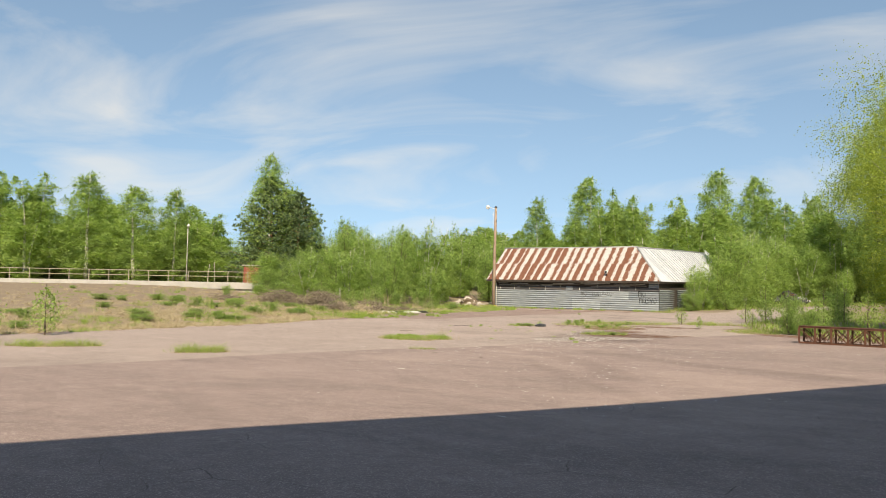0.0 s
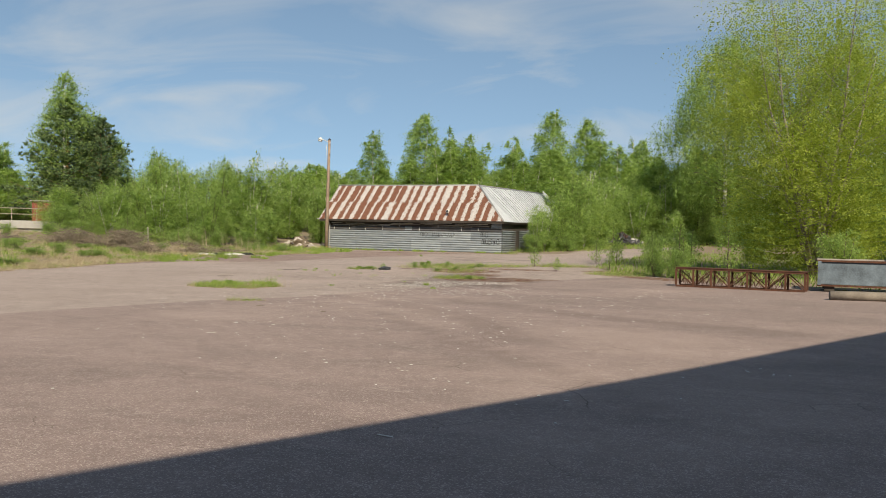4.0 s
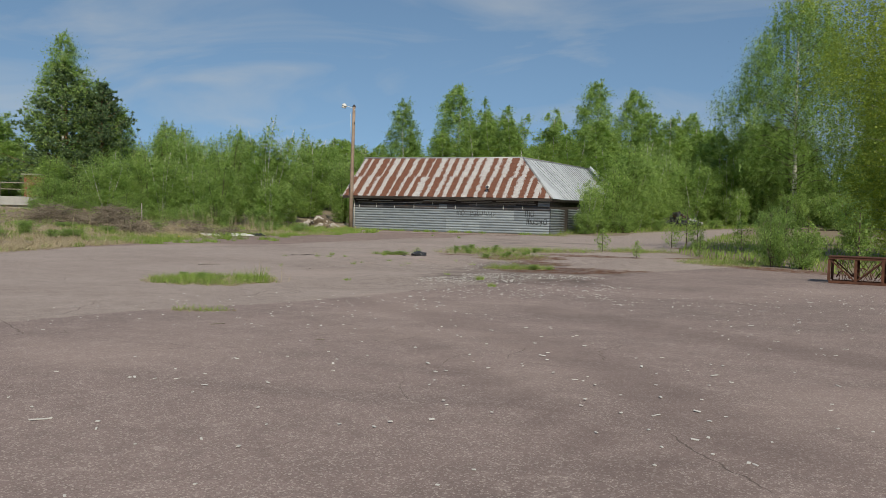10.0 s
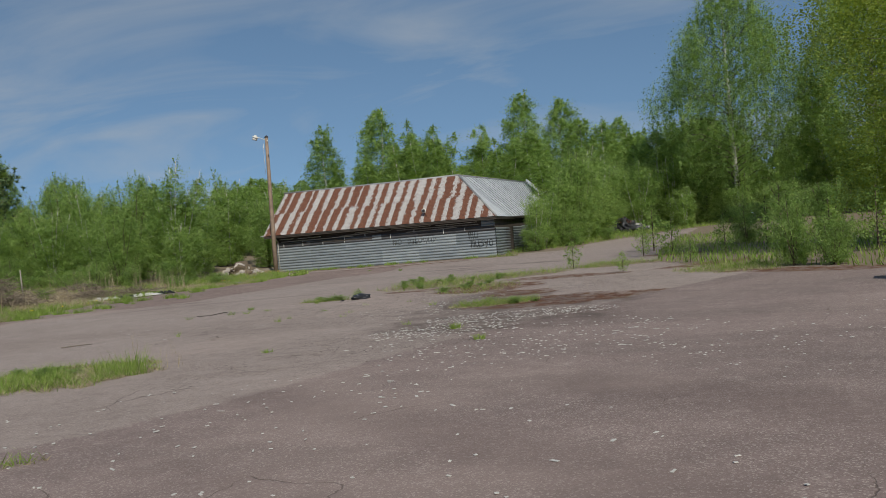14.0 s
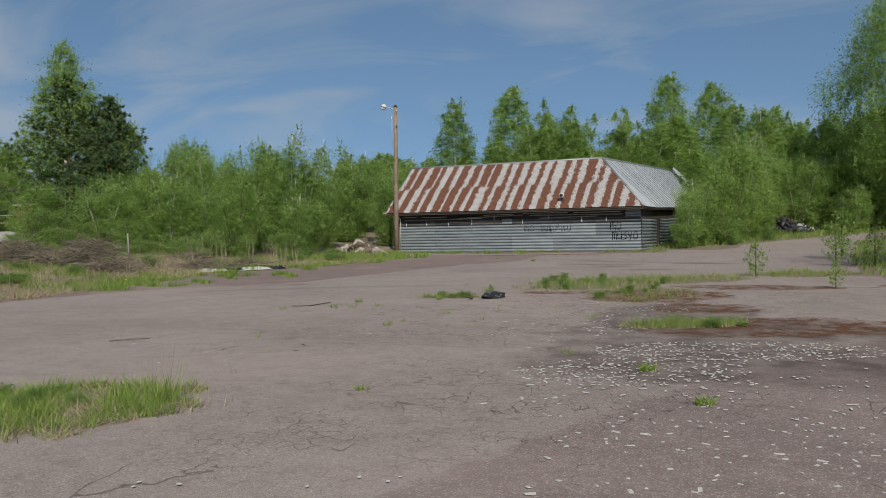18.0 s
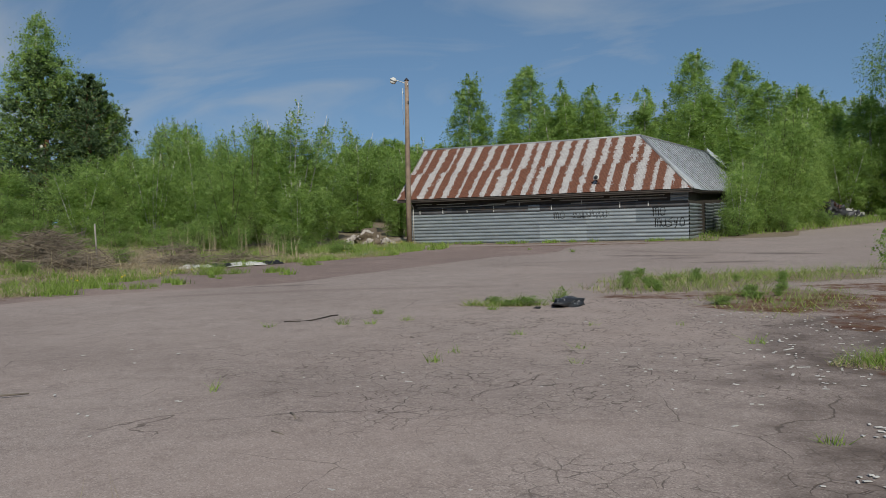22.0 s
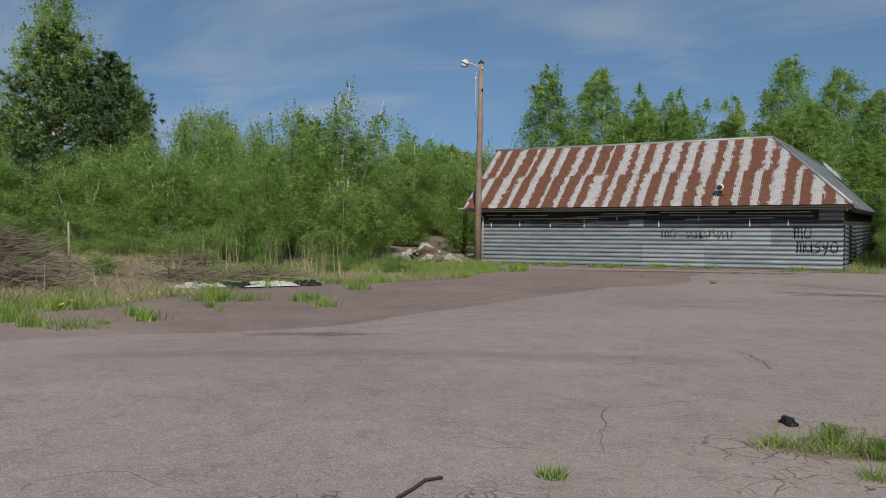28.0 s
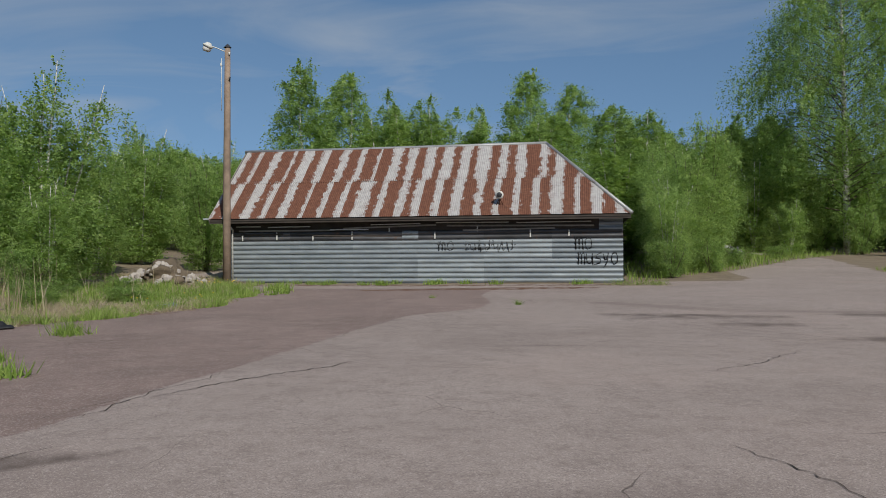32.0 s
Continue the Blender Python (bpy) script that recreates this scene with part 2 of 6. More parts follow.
    vor2 = n.node("TexVoronoi", Vector=warp2.outputs[0], Scale=0.55)
    vor2.feature = "DISTANCE_TO_EDGE"
    thin = n.math("MULTIPLY", n.step(n.noise(p, 2.2, 3), 0.36, 0.66), 0.031)
    craze = n.math("MULTIPLY", n.step(n.math("SUBTRACT", vor.outputs[0], thin), 0.010, -0.008), zone("crack", 0.25))
    longc = n.math("MULTIPLY", n.step(n.math("SUBTRACT", vor2.outputs[0], n.math("MULTIPLY", n.step(n.noise(p, 0.45, 3), 0.50, 0.66), 0.0035)), 0.001, -0.001), 0.8)
    crack = n.math("MAXIMUM", craze, longc)
    base = n.mix(n.math("MULTIPLY", crack, 0.72), base, (0.060, 0.046, 0.036))
    # soil, moss and damp
    soil = n.ramp(n.noise(p, 2.2, 8, 0.75), (0.25, (0.110, 0.080, 0.060)), (0.45, (0.190, 0.145, 0.105)), (0.6, (0.225, 0.180, 0.125)), (0.8, (0.330, 0.270, 0.195)))
    gmask = zone("soil", 0.10)
    base = n.mix(gmask, base, soil)
    damp = zone("damp", 0.22)
    damp = n.math("MULTIPLY", damp, n.math("ADD", 0.35, n.math("MULTIPLY", n.step(n.noise(p, 1.9, 7, 0.7), 0.38, 0.62), 0.65)))
    base = n.mix(n.math("MULTIPLY", damp, 0.75), base, (0.072, 0.050, 0.038))
    moss = n.ramp(n.noise(p, 4.5, 6, 0.7), (0.3, (0.060, 0.024, 0.012)), (0.55, (0.125, 0.050, 0.022)), (0.75, (0.120, 0.105, 0.030)))
    mm = zone("moss", 0.08, n.math("ADD", wob, wob2))
    mm = n.math("MULTIPLY", mm, n.math("ADD", 0.25, n.math("MULTIPLY", n.step(n.noise(p, 3.4, 7, 0.7), 0.42, 0.58), 0.7)))
    base = n.mix(mm, base, moss)
    n.rough(n.math("SUBTRACT", 0.93, n.math("MULTIPLY", damp, 0.25)))
    rel = n.math("ADD", n.math("MULTIPLY", grain, 0.25), n.math("MULTIPLY", speck, 0.15))
    rel = n.math("SUBTRACT", rel, n.math("MULTIPLY", crack, 1.0))
    rel = n.math("ADD", rel, n.math("MULTIPLY", n.math("MAXIMUM", mm, gmask), n.math("MULTIPLY", n.noise(p, 12, 6, 0.7), 2.0)))
    n.bump(rel, 0.45, 0.012)
    return n.color(base)


M["ground"] = ground_material()


def rusty_roof():
    n = Nodes("rusty_roof_sheet", 0.6, 0.0, 0.35)
    p, r = n.local(), n.random()
    off = n.math("MULTIPLY", r, 40.0)
    x, y, z = n.xyz(p)[:3]
    q = n.node("CombineXYZ", X=n.math("ADD", x, off), Y=n.math("MULTIPLY", y, 0.16), Z=off).outputs[0]
    q2 = n.node("CombineXYZ", X=n.math("ADD", x, off), Y=n.math("MULTIPLY", y, 1.0), Z=off).outputs[0]
    streak = n.noise(q, 9.0, 6, 0.7)
    blot = n.noise(q2, 3.0, 6, 0.7)
    # each corrugation rusts to its own line
    row = n.math("FLOOR", n.math("DIVIDE", x, 0.0755))
    comb = n.noise(n.node("CombineXYZ", X=n.math("ADD", n.math("MULTIPLY", row, 5.7), off), Y=n.math("MULTIPLY", y, 3.0), Z=off).outputs[0], 1.0, 5, 0.7)
    # rust keeps to the half of each sheet by its lap
    band = n.math("ABSOLUTE", n.math("SUBTRACT", x, n.math("ADD", 0.20, n.math("MULTIPLY", r, 0.22))))
    edge = n.math("ADD", band, n.math("ADD", n.math("ADD", n.math("MULTIPLY", n.math("SUBTRACT", comb, 0.5), 0.42), n.math("MULTIPLY", n.math("SUBTRACT", streak, 0.5), 0.3)), n.math("MULTIPLY", n.math("SUBTRACT", blot, 0.5), 0.50)))
    wide = n.math("ADD", 0.13, n.math("MULTIPLY", n.math("FRACT", n.math("MULTIPLY", r, 7.31)), 0.17))
    edge = n.math("SUBTRACT", edge, n.math("SUBTRACT", wide, 0.20))
    rust = n.step(edge, 0.23, 0.17)
    flake = n.math("MULTIPLY", n.step(n.noise(q2, 22, 6, 0.8), 0.52, 0.62), n.step(edge, 0.46, 0.2))
    flake = n.math("MAXIMUM", rust, n.math("MULTIPLY", flake, 0.85))
    zinc = n.ramp(n.noise(q2, 5.0, 6, 0.65), (0.25, (0.26, 0.238, 0.225)), (0.5, (0.37, 0.352, 0.34)), (0.75, (0.46, 0.445, 0.43)))
    red = n.ramp(n.noise(q2, 8.0, 6, 0.7), (0.25, (0.070, 0.028, 0.017)), (0.5, (0.130, 0.052, 0.031)), (0.8, (0.200, 0.092, 0.054)))
    n.rough(n.math("ADD", 0.45, n.math("MULTIPLY", flake, 0.4)))
    n.bump(n.noise(p, 40, 4), 0.15, 0.004)
    return n.color(n.mix(flake, zinc, red))


def zinc_sheet(name, lo, mid, hi, rust=0.62, metal=0.35):
    n = Nodes(name, 0.42, metal, 0.4)
    p, r = n.local(), n.random()
    q = n.node("VectorMath", Vector=p)
    q.operation = "ADD"
    n.nt.links.new(n.node("CombineXYZ", X=n.math("MULTIPLY", r, 30.0), Y=0.0, Z=n.math("MULTIPLY", r, 17.0)).outputs[0], q.inputs[1])
    q = q.outputs[0]
    f = n.math("ADD", n.math("MULTIPLY", n.noise(n.scaled(q, (0.6, 1, 3.0)), 1.6, 6, 0.62), 0.75), n.math("MULTIPLY", r, 0.25))
    col = n.ramp(f, (0.3, lo), (0.5, mid), (0.72, hi))
    stain = n.step(n.noise(n.scaled(q, (1.2, 1, 0.5)), 2.4, 7, 0.7), rust - 0.04, rust + 0.08)
    n.bump(n.noise(q, 18, 3), 0.12, 0.006)
    n.rough(n.math("ADD", 0.38, n.math("MULTIPLY", n.noise(q, 3, 4), 0.25)))
    return n.color(n.mix(n.math("MULTIPLY", stain, 0.7), col, (0.13, 0.075, 0.05)))


M["roof_rust"] = rusty_roof()
M["roof_zinc"] = zinc_sheet("grey_roof_sheet", (0.33, 0.35, 0.37), (0.43, 0.455, 0.475), (0.52, 0.545, 0.56), 0.74, 0.05)
M["wall_zinc"] = zinc_sheet("wall_sheet", (0.165, 0.188, 0.205), (0.245, 0.272, 0.290), (0.335, 0.366, 0.38), 0.66)
M["cap_zinc"] = zinc_sheet("dull_cap_sheet", (0.20, 0.20, 0.205), (0.27, 0.27, 0.275), (0.34, 0.34, 0.335), 0.6)
# dark top row: the sheets' own dark tone, deepened by eave shade in the colour
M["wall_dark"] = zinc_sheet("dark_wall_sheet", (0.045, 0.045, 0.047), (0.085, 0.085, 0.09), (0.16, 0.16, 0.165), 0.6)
M["wood_pole"] = plain("wood_pole", (0.235, 0.172, 0.128), 0.85, scale=3.0, vary=0.35, bump=0.4)
M["grey_wood"] = plain("grey_wood", (0.26, 0.235, 0.205), 0.85, scale=3.0, vary=0.35, bump=0.4)
M["dull_rail"] = plain("dull_rail", (0.27, 0.23, 0.19), 0.75, scale=5.0, vary=0.3)
M["log_wood"] = plain("log_wood", (0.165, 0.140, 0.115), 0.9, scale=3.0, vary=0.4, bump=0.5)
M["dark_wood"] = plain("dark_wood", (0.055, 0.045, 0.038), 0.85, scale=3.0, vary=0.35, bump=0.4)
M["rust"] = plain("rust_iron", (0.085, 0.036, 0.022), 0.85, scale=7.0, vary=0.5, bump=0.5)
M["blue_steel"] = plain("weathered_steel", (0.115, 0.145, 0.170), 0.6, 0.1, scale=2.2, vary=0.55, bump=0.2)
M["tarp"] = plain("blue_tarp", (0.085, 0.110, 0.145), 0.85, scale=4.0, vary=0.3, bump=0.3)
M["white_chip"] = plain("white_chip", (0.52, 0.50, 0.47), 0.8, scale=8.0, vary=0.25)
M["black_plastic"] = plain("black_plastic", (0.018, 0.018, 0.02), 0.45, scale=9.0, vary=0.4, bump=0.5)
def flecked_plastic():
    n = Nodes("flecked_plastic", 0.5, 0.0, 0.4)
    p = n.local()
    f = n.xyz(n.node("TexVoronoi", Vector=p, Scale=26.0).outputs["Color"])[0]
    d = n.node("TexVoronoi", Vector=p, Scale=26.0).outputs["Distance"]
    dots = n.math("MULTIPLY", n.step(f, 0.72, 0.76), n.step(d, 0.34, 0.26))
    n.bump(n.noise(p, 9, 5, 0.6), 0.7, 0.03)
    return n.color(n.mix(dots, (0.022, 0.023, 0.027), (0.5, 0.5, 0.48)))


M["flecked"] = flecked_plastic()
M["concrete"] = plain("concrete", (0.30, 0.29, 0.27), 0.9, scale=1.5, vary=0.2, bump=0.3)
M["stone"] = plain("pale_stone", (0.38, 0.34, 0.305), 0.9, scale=2.0, vary=0.3, bump=0.5)
M["soil"] = plain("soil", (0.13, 0.10, 0.07), 0.95, scale=2.0, vary=0.4, bump=0.8)
M["red_paint"] = plain("red_paint", (0.20, 0.055, 0.038), 0.8, scale=3.0, vary=0.25)
M["pale_paint"] = plain("pale_paint", (0.55, 0.54, 0.50), 0.6, scale=5.0, vary=0.12)
M["dark_iron"] = plain("dark_iron", (0.05, 0.05, 0.055), 0.5, 0.3)
M["blue_bag"] = plain("blue_bag", (0.04, 0.13, 0.36), 0.45, vary=0.3)
M["facade"] = plain("plaster_wall", (0.42, 0.38, 0.33), 0.9, scale=0.6, vary=0.12)
M["paint_black"] = plain("black_spray", (0.02, 0.02, 0.022), 0.6)
M["grey_paint"] = plain("grey_spray", (0.07, 0.073, 0.078), 0.6)


# ---- helpers for shapes ----
def raw_mesh(name, verts, faces, material, smooth=False):
    me = bpy.data.meshes.new(name)
    me.from_pydata([tuple(v) for v in verts], [], [tuple(f) for f in faces])
    me.materials.append(material)
    if smooth:
        me.polygons.foreach_set("use_smooth", [True] * len(me.polygons))
    me.update()
    return me


def quads_mesh(name, verts, count, k, material):
    """A mesh of loose faces with k corners each."""
    me = bpy.data.meshes.new(name)
    verts = np.asarray(verts, dtype=np.float32).reshape(-1, 3)
    me.vertices.add(len(verts)), me.loops.add(count * k), me.polygons.add(count)
    me.vertices.foreach_set("co", verts.ravel())
    me.loops.foreach_set("vertex_index", np.arange(count * k, dtype=np.int32))
    me.polygons.foreach_set("loop_start", np.arange(0, count * k, k, dtype=np.int32))
    me.update(calc_edges=True)
    me.materials.append(material)
    return me


def toned(me, tone):
    """Stores the tone of each spray of leaves on its corners."""
    at = me.attributes.new("spray", "FLOAT", "POINT")
    at.data.foreach_set("value", np.asarray(tone, np.float32))
    return me


def child(name, mesh, parent, label="", m=None):
    ob = new(name, mesh)
    ob.parent = parent
    if m is not None:
        ob.matrix_basis = m
    return tagged(ob, label)


def part(name, bm, material, parent, label=""):
    me = bpy.data.meshes.new(name)
    bm.to_mesh(me)
    bm.free()
    me.materials.append(material)
    return child(name, me, parent, label)


def thing(name, label, category, m=None, group="", kind=""):
    ob = new(name)
    if m is not None:
        ob.matrix_basis = m
    return tagged(ob, label, category, group, kind)


def box(bm, x0, x1, y0, y1, z0, z1, m=None, bevel=0.0):
    r = bmesh.ops.create_cube(bm, size=1)["verts"]
    bmesh.ops.scale(bm, vec=(x1 - x0, y1 - y0, z1 - z0), verts=r)
    bmesh.ops.translate(bm, vec=((x0 + x1) / 2, (y0 + y1) / 2, (z0 + z1) / 2), verts=r)
    if bevel:
        edges = {e for v in r for e in v.link_edges}
        r = [v for v in bmesh.ops.bevel(bm, geom=list(edges), offset=bevel, segments=2, profile=0.6, affect="EDGES")["verts"]] + [v for v in r if v.is_valid]
        r = list({v for v in r if v.is_valid})
    if m is not None:
        bmesh.ops.transform(bm, matrix=m, verts=r)
    return r


def beam_between(bm, a, b, w, d):
    a, b = Vector(a), Vector(b)
    q = (b - a).to_track_quat("Z", "Y").to_matrix().to_4x4()
    box(bm, -w / 2, w / 2, -d / 2, d / 2, 0, (b - a).length, Matrix.Translation(a) @ q)


def tube(pts, radii, sides=6, cap=True):
    pts = [Vector(p) for p in pts]
    verts, faces = [], []
    for i, p in enumerate(pts):
        d = (pts[min(i + 1, len(pts) - 1)] - pts[max(i - 1, 0)]).normalized()
        ref = Vector((1, 0, 0)) if abs(d.x) < 0.8 else Vector((0, 1, 0))
        u = d.cross(ref).normalized()
        v = d.cross(u)
        for k in range(sides):
            a = 2 * math.pi * k / sides
            verts.append(p + (u * math.cos(a) + v * math.sin(a)) * radii[i])
    for i in range(len(pts) - 1):
        for k in range(sides):
            k2 = (k + 1) % sides
            faces.append((i * sides + k, i * sides + k2, (i + 1) * sides + k2, (i + 1) * sides + k))
    if cap:
        faces.append(tuple(range(sides))[::-1])
        faces.append(tuple((len(pts) - 1) * sides + k for k in range(sides)))
    return verts, faces


class Soup:
    """Gathers tubes and boxes into one mesh."""

    def __init__(self):
        self.v, self.f = [], []

    def add(self, vf):
        o = len(self.v)
        self.v += vf[0]
        self.f += [tuple(i + o for i in f) for f in vf[1]]

    def mesh(self, name, material, smooth=True):
        return raw_mesh(name, self.v, self.f, material, smooth)


# ---- the lie of the land ----
def smooth01(t):
    t = np.clip(t, 0, 1)
    return t * t * (3 - 2 * t)


def land(x, y):
    x, y = np.asarray(x, float), np.asarray(y, float)
    tilt = 0.00228 * np.clip(x, -70, 110) + 0.0051 * np.clip(y, -95, 120)
    north = 0.066 * np.logaddexp(0, (np.minimum(y, 60) + 5) / 3)
    bank = 1.42 * smooth01((3.0 - x) / 33)
    knoll = 0.30 * smooth01((bank_edge(y) - x) / 5) * smooth01((-9 - y) / 8)
    start = 0.20 * smooth01((-50 - y) / 14)
    dip = -0.07 * smooth01(1.5 - np.hypot(x - 20.5, y + 37) / 9)
    return tilt + north + bank + knoll + start + dip


def bank_edge(y):
    return np.interp(y, [-90, -50, -41, -36, -31, -26, -22, -19, -16, -11, -6, -2, 0, 3, 60], [4.5, 4.9, 5.8, 5.6, 4.4, 3.3, 2.0, 1.0, 1.8, 3.4, 2.4, 0.5, -0.3, -3, -6])


def apron_edge(y):
    return np.interp(y, [-95, -57, -50, -46.5, -44.7, -43.2, -41.5, -37, -32, -24, -10], [15, 17, 18.3, 19.2, 19.7, 20.5, 21.2, 22.6, 25, 30, 60])


def road_edge(y):
    return np.interp(y, [-60, -40, -27.8, -26.4, -25.6, -24, -22, -20.5, -16.4, -13, -11, -8.8, -6, -3], [3, 4.5, 6.4, 7.3, 8.2, 9.1, 9.15, 9.3, 9.5, 9.9, 11.2, 11.2, 10.6, 10.8])


def inside(x, y, poly):
    r = np.zeros(np.shape(x), bool)
    for (x0, y0), (x1, y1) in zip(poly, poly[1:] + poly[:1]):
        c = ((y0 > y) != (y1 > y)) & (x < (x1 - x0) * (y - y0) / (y1 - y0 + 1e-12) + x0)
        r ^= c
    return r


def blob(x, y, cx, cy, rx, ry, turn=0.0):
    a = radians(turn)
    u, v = (x - cx) * math.cos(a) + (y - cy) * math.sin(a), -(x - cx) * math.sin(a) + (y - cy) * math.cos(a)
    return np.clip(1.5 - np.sqrt((u / rx) ** 2 + (v / ry) ** 2), 0, 1)


NORTH_WOOD = [(15.2, -0.4), (18.0, 4.4), (20.7, 8.6), (25.3, 18.4), (29.8, 25.4), (38, 29.6), (60, 35), (300, 60), (300, 300), (15.2, 300)]
RIGHT_WOOD = [(24.8, -12), (25.2, -20), (27.0, -24.5), (30.0, -28.5), (32, -31.0), (60, -31.5), (300, -40), (300, 300), (40, 300), (30, 40), (26, 8)]


def ground_sheet():
    def lines(lo, hi, a, b, step):
        near = np.arange(a, b + 1e-6, step)
        out_hi = b + np.cumsum(step * 1.22 ** np.arange(1, 40))
        out_lo = a - np.cumsum(step * 1.22 ** np.arange(1, 40))
        return np.concatenate([[lo], out_lo[out_lo > lo][::-1], near, out_hi[out_hi < hi], [hi]])
    xs, ys = lines(-3000, 3000, -12, 46, 0.4), lines(-3000, 3000, -70, 12, 0.4)
    X, Y = np.meshgrid(xs, ys, indexing="ij")
    Z = land(X, Y)
    rng = np.random.default_rng(4)
    Z += 0.012 * np.sin(X * 0.7 + 1.3 * np.sin(Y * 0.31)) * np.cos(Y * 0.53)
    nx, ny = X.shape
    idx = np.arange(nx * ny).reshape(nx, ny)
    faces = np.stack([idx[:-1, :-1], idx[1:, :-1], idx[1:, 1:], idx[:-1, 1:]], -1).reshape(-1, 4)
    me = bpy.data.meshes.new("ground")
    me.vertices.add(nx * ny), me.loops.add(faces.size), me.polygons.add(len(faces))
    me.vertices.foreach_set("co", np.stack([X, Y, Z], -1).astype(np.float32).ravel())
    me.loops.foreach_set("vertex_index", faces.astype(np.int32).ravel())
    me.polygons.foreach_set("loop_start", np.arange(0, faces.size, 4, dtype=np.int32))
    me.polygons.foreach_set("use_smooth", np.ones(len(faces), bool))
    me.update(calc_edges=True)
    me.materials.append(M["ground"])

    def store(name, val):
        a = me.attributes.new(name, "FLOAT", "POINT")
        a.data.foreach_set("value", np.asarray(val, np.float32).ravel())
    soil = smooth01((bank_edge(Y) - X) / 3.0 + 0.3)
    soil = np.maximum(soil, inside(X, Y, RIGHT_WOOD) * 1.0)
    soil = np.maximum(soil, (Y > 14) & (X < 17))
    soil = np.maximum(soil, inside(X, Y, NORTH_WOOD) * 1.0)
    soil = np.maximum(soil, (Y > 60) * 1.0)
    soil = np.maximum(soil, ((Y > -0.9) & (Y < 1) & (X > -1) & (X < 16)) * 0.8)
    soil = np.maximum(soil, (np.abs(Y + 20) > 130) * 1.0)
    soil = np.maximum(soil, ((X > 15.5) & (X < 19.5 + 0.05 * Y) & (Y > 0.5)) * 1.0)
    for g in GRASS_BEDS:
        soil = np.maximum(soil, blob(X, Y, *g[:5]) * 0.85)
    store("soil", soil)
    store("apron", smooth01((X - apron_edge(Y)) / 1.2 + 0.5))
    store("old", smooth01((road_edge(Y) - X) / 0.8 + 0.5) * (Y < -3))
    crack = np.maximum.reduce([blob(X, Y, 18.0, -31.6, 2.4, 4.0) * 1.15, blob(X, Y, 20.0, -32.0, 1.5, 2.4) * 0.9, blob(X, Y, 17.4, -28.4, 2.4, 1.8), blob(X, Y, 20.6, -39.5, 3.0, 2.0) * 0.55, blob(X, Y, 22.0, -27.0, 3.5, 2.5), blob(X, Y, 15, -30.6, 2.2, 0.7) * 0.8, blob(X, Y, 21.4, -37.4, 2.4, 2.2) * 0.85, blob(X, Y, 16.2, -33.6, 2.6, 1.6) * 0.6, blob(X, Y, 19.6, -30.4, 2.0, 1.8) * 0.9, blob(X, Y, 9.6, -14.5, 3.2, 2.2) * 0.55, blob(X, Y, 5.5, -19.0, 2.2, 5.0) * 0.5])
    store("crack", crack)
    moss = np.maximum.reduce([blob(X, Y, 23.1, -31.9, 2.0, 1.1, 18), blob(X, Y, 24.6, -31.4, 1.0, 0.4, 18), blob(X, Y, 27.0, -22.6, 2.3, 0.8, 40), blob(X, Y, 25.8, -13.8, 1.6, 1.2), blob(X, Y, 22.6, -24.6, 2.0, 0.7), blob(X, Y, 20.3, -27.9, 1.4, 0.5, -10), blob(X, Y, 29.0, -28.3, 2.4, 0.7, -30), blob(X, Y, 11.0, -3.1, 3.4, 0.5, 6), blob(X, Y, 7.6, -3.9, 1.6, 0.35, 8), blob(X, Y, 19.4, -26.3, 2.4, 0.5, 10), blob(X, Y, 21.9, -29.3, 1.0, 0.9), blob(X, Y, 20.9, -26.9, 1.2, 0.9)])
    moss = np.maximum(moss, np.clip(1 - np.abs(X - bank_edge(Y) - 0.9) / 1.2, 0, 1) * 0.52 * (Y < -8))
    moss = np.maximum(moss, ((np.abs(Y + 1.3) < 0.35) & (X > 1) & (X < 15)) * 0.65)
    store("moss", moss)
    damp = np.maximum.reduce([blob(X, Y, 22.7, -32.5, 3.0, 1.9, 10) * 0.75, blob(X, Y, 15.6, -12.7, 2.4, 0.6, -10) * 0.7, blob(X, Y, 21.1, -30.7, 0.9, 2.0) * 1.1, blob(X, Y, 21.9, -30.2, 1.2, 1.0) * 0.9, blob(X, Y, 22.7, -35.2, 2.6, 1.8) * 0.78, blob(X, Y, 9.4, -25.1, 1.2, 0.25, 30) * 0.75, blob(X, Y, 16.8, -14.5, 1.2, 0.4) * 0.7, blob(X, Y, 18.5, -16.6, 1.6, 0.5, 12) * 0.7, blob(X, Y, 15.0, -13.4, 0.9, 0.3) * 0.7, blob(X, Y, 19.8, -12.6, 1.6, 0.5, -8) * 0.7, blob(X, Y, 13.0, -18.0, 1.1, 0.25, 10) * 0.62])
    store("damp", damp)

    def trail(pts, wide):
        best = np.full(X.shape, 9.0)
        for (x0, y0), (x1, y1) in zip(pts, pts[1:]):
            t = np.clip(((X - x0) * (x1 - x0) + (Y - y0) * (y1 - y0)) / ((x1 - x0) ** 2 + (y1 - y0) ** 2), 0, 1)
            best = np.minimum(best, np.hypot(X - x0 - t * (x1 - x0), Y - y0 - t * (y1 - y0)))
        return np.clip(1.15 - best / wide, 0, 1)
    store("arc", np.maximum.reduce([trail([(21.9, -44.4), (24.3, -45.55), (26.85, -48.7), (28.0, -50.1), (29.6, -51.6), (31.0, -54)], 0.32), trail([(21.3, -41.6), (23.6, -43.1), (25.5, -44.8), (27.0, -46.6), (28.4, -49)], 0.6), trail([(24.8, -41.5), (27.2, -43.2), (29.6, -45.0), (32.5, -46.0)], 0.7), trail([(8.5, -28), (11, -26.2), (14.5, -25)], 0.4) * 0.8, trail([(14, -9), (17, -11.5), (20, -12)], 0.5)]))
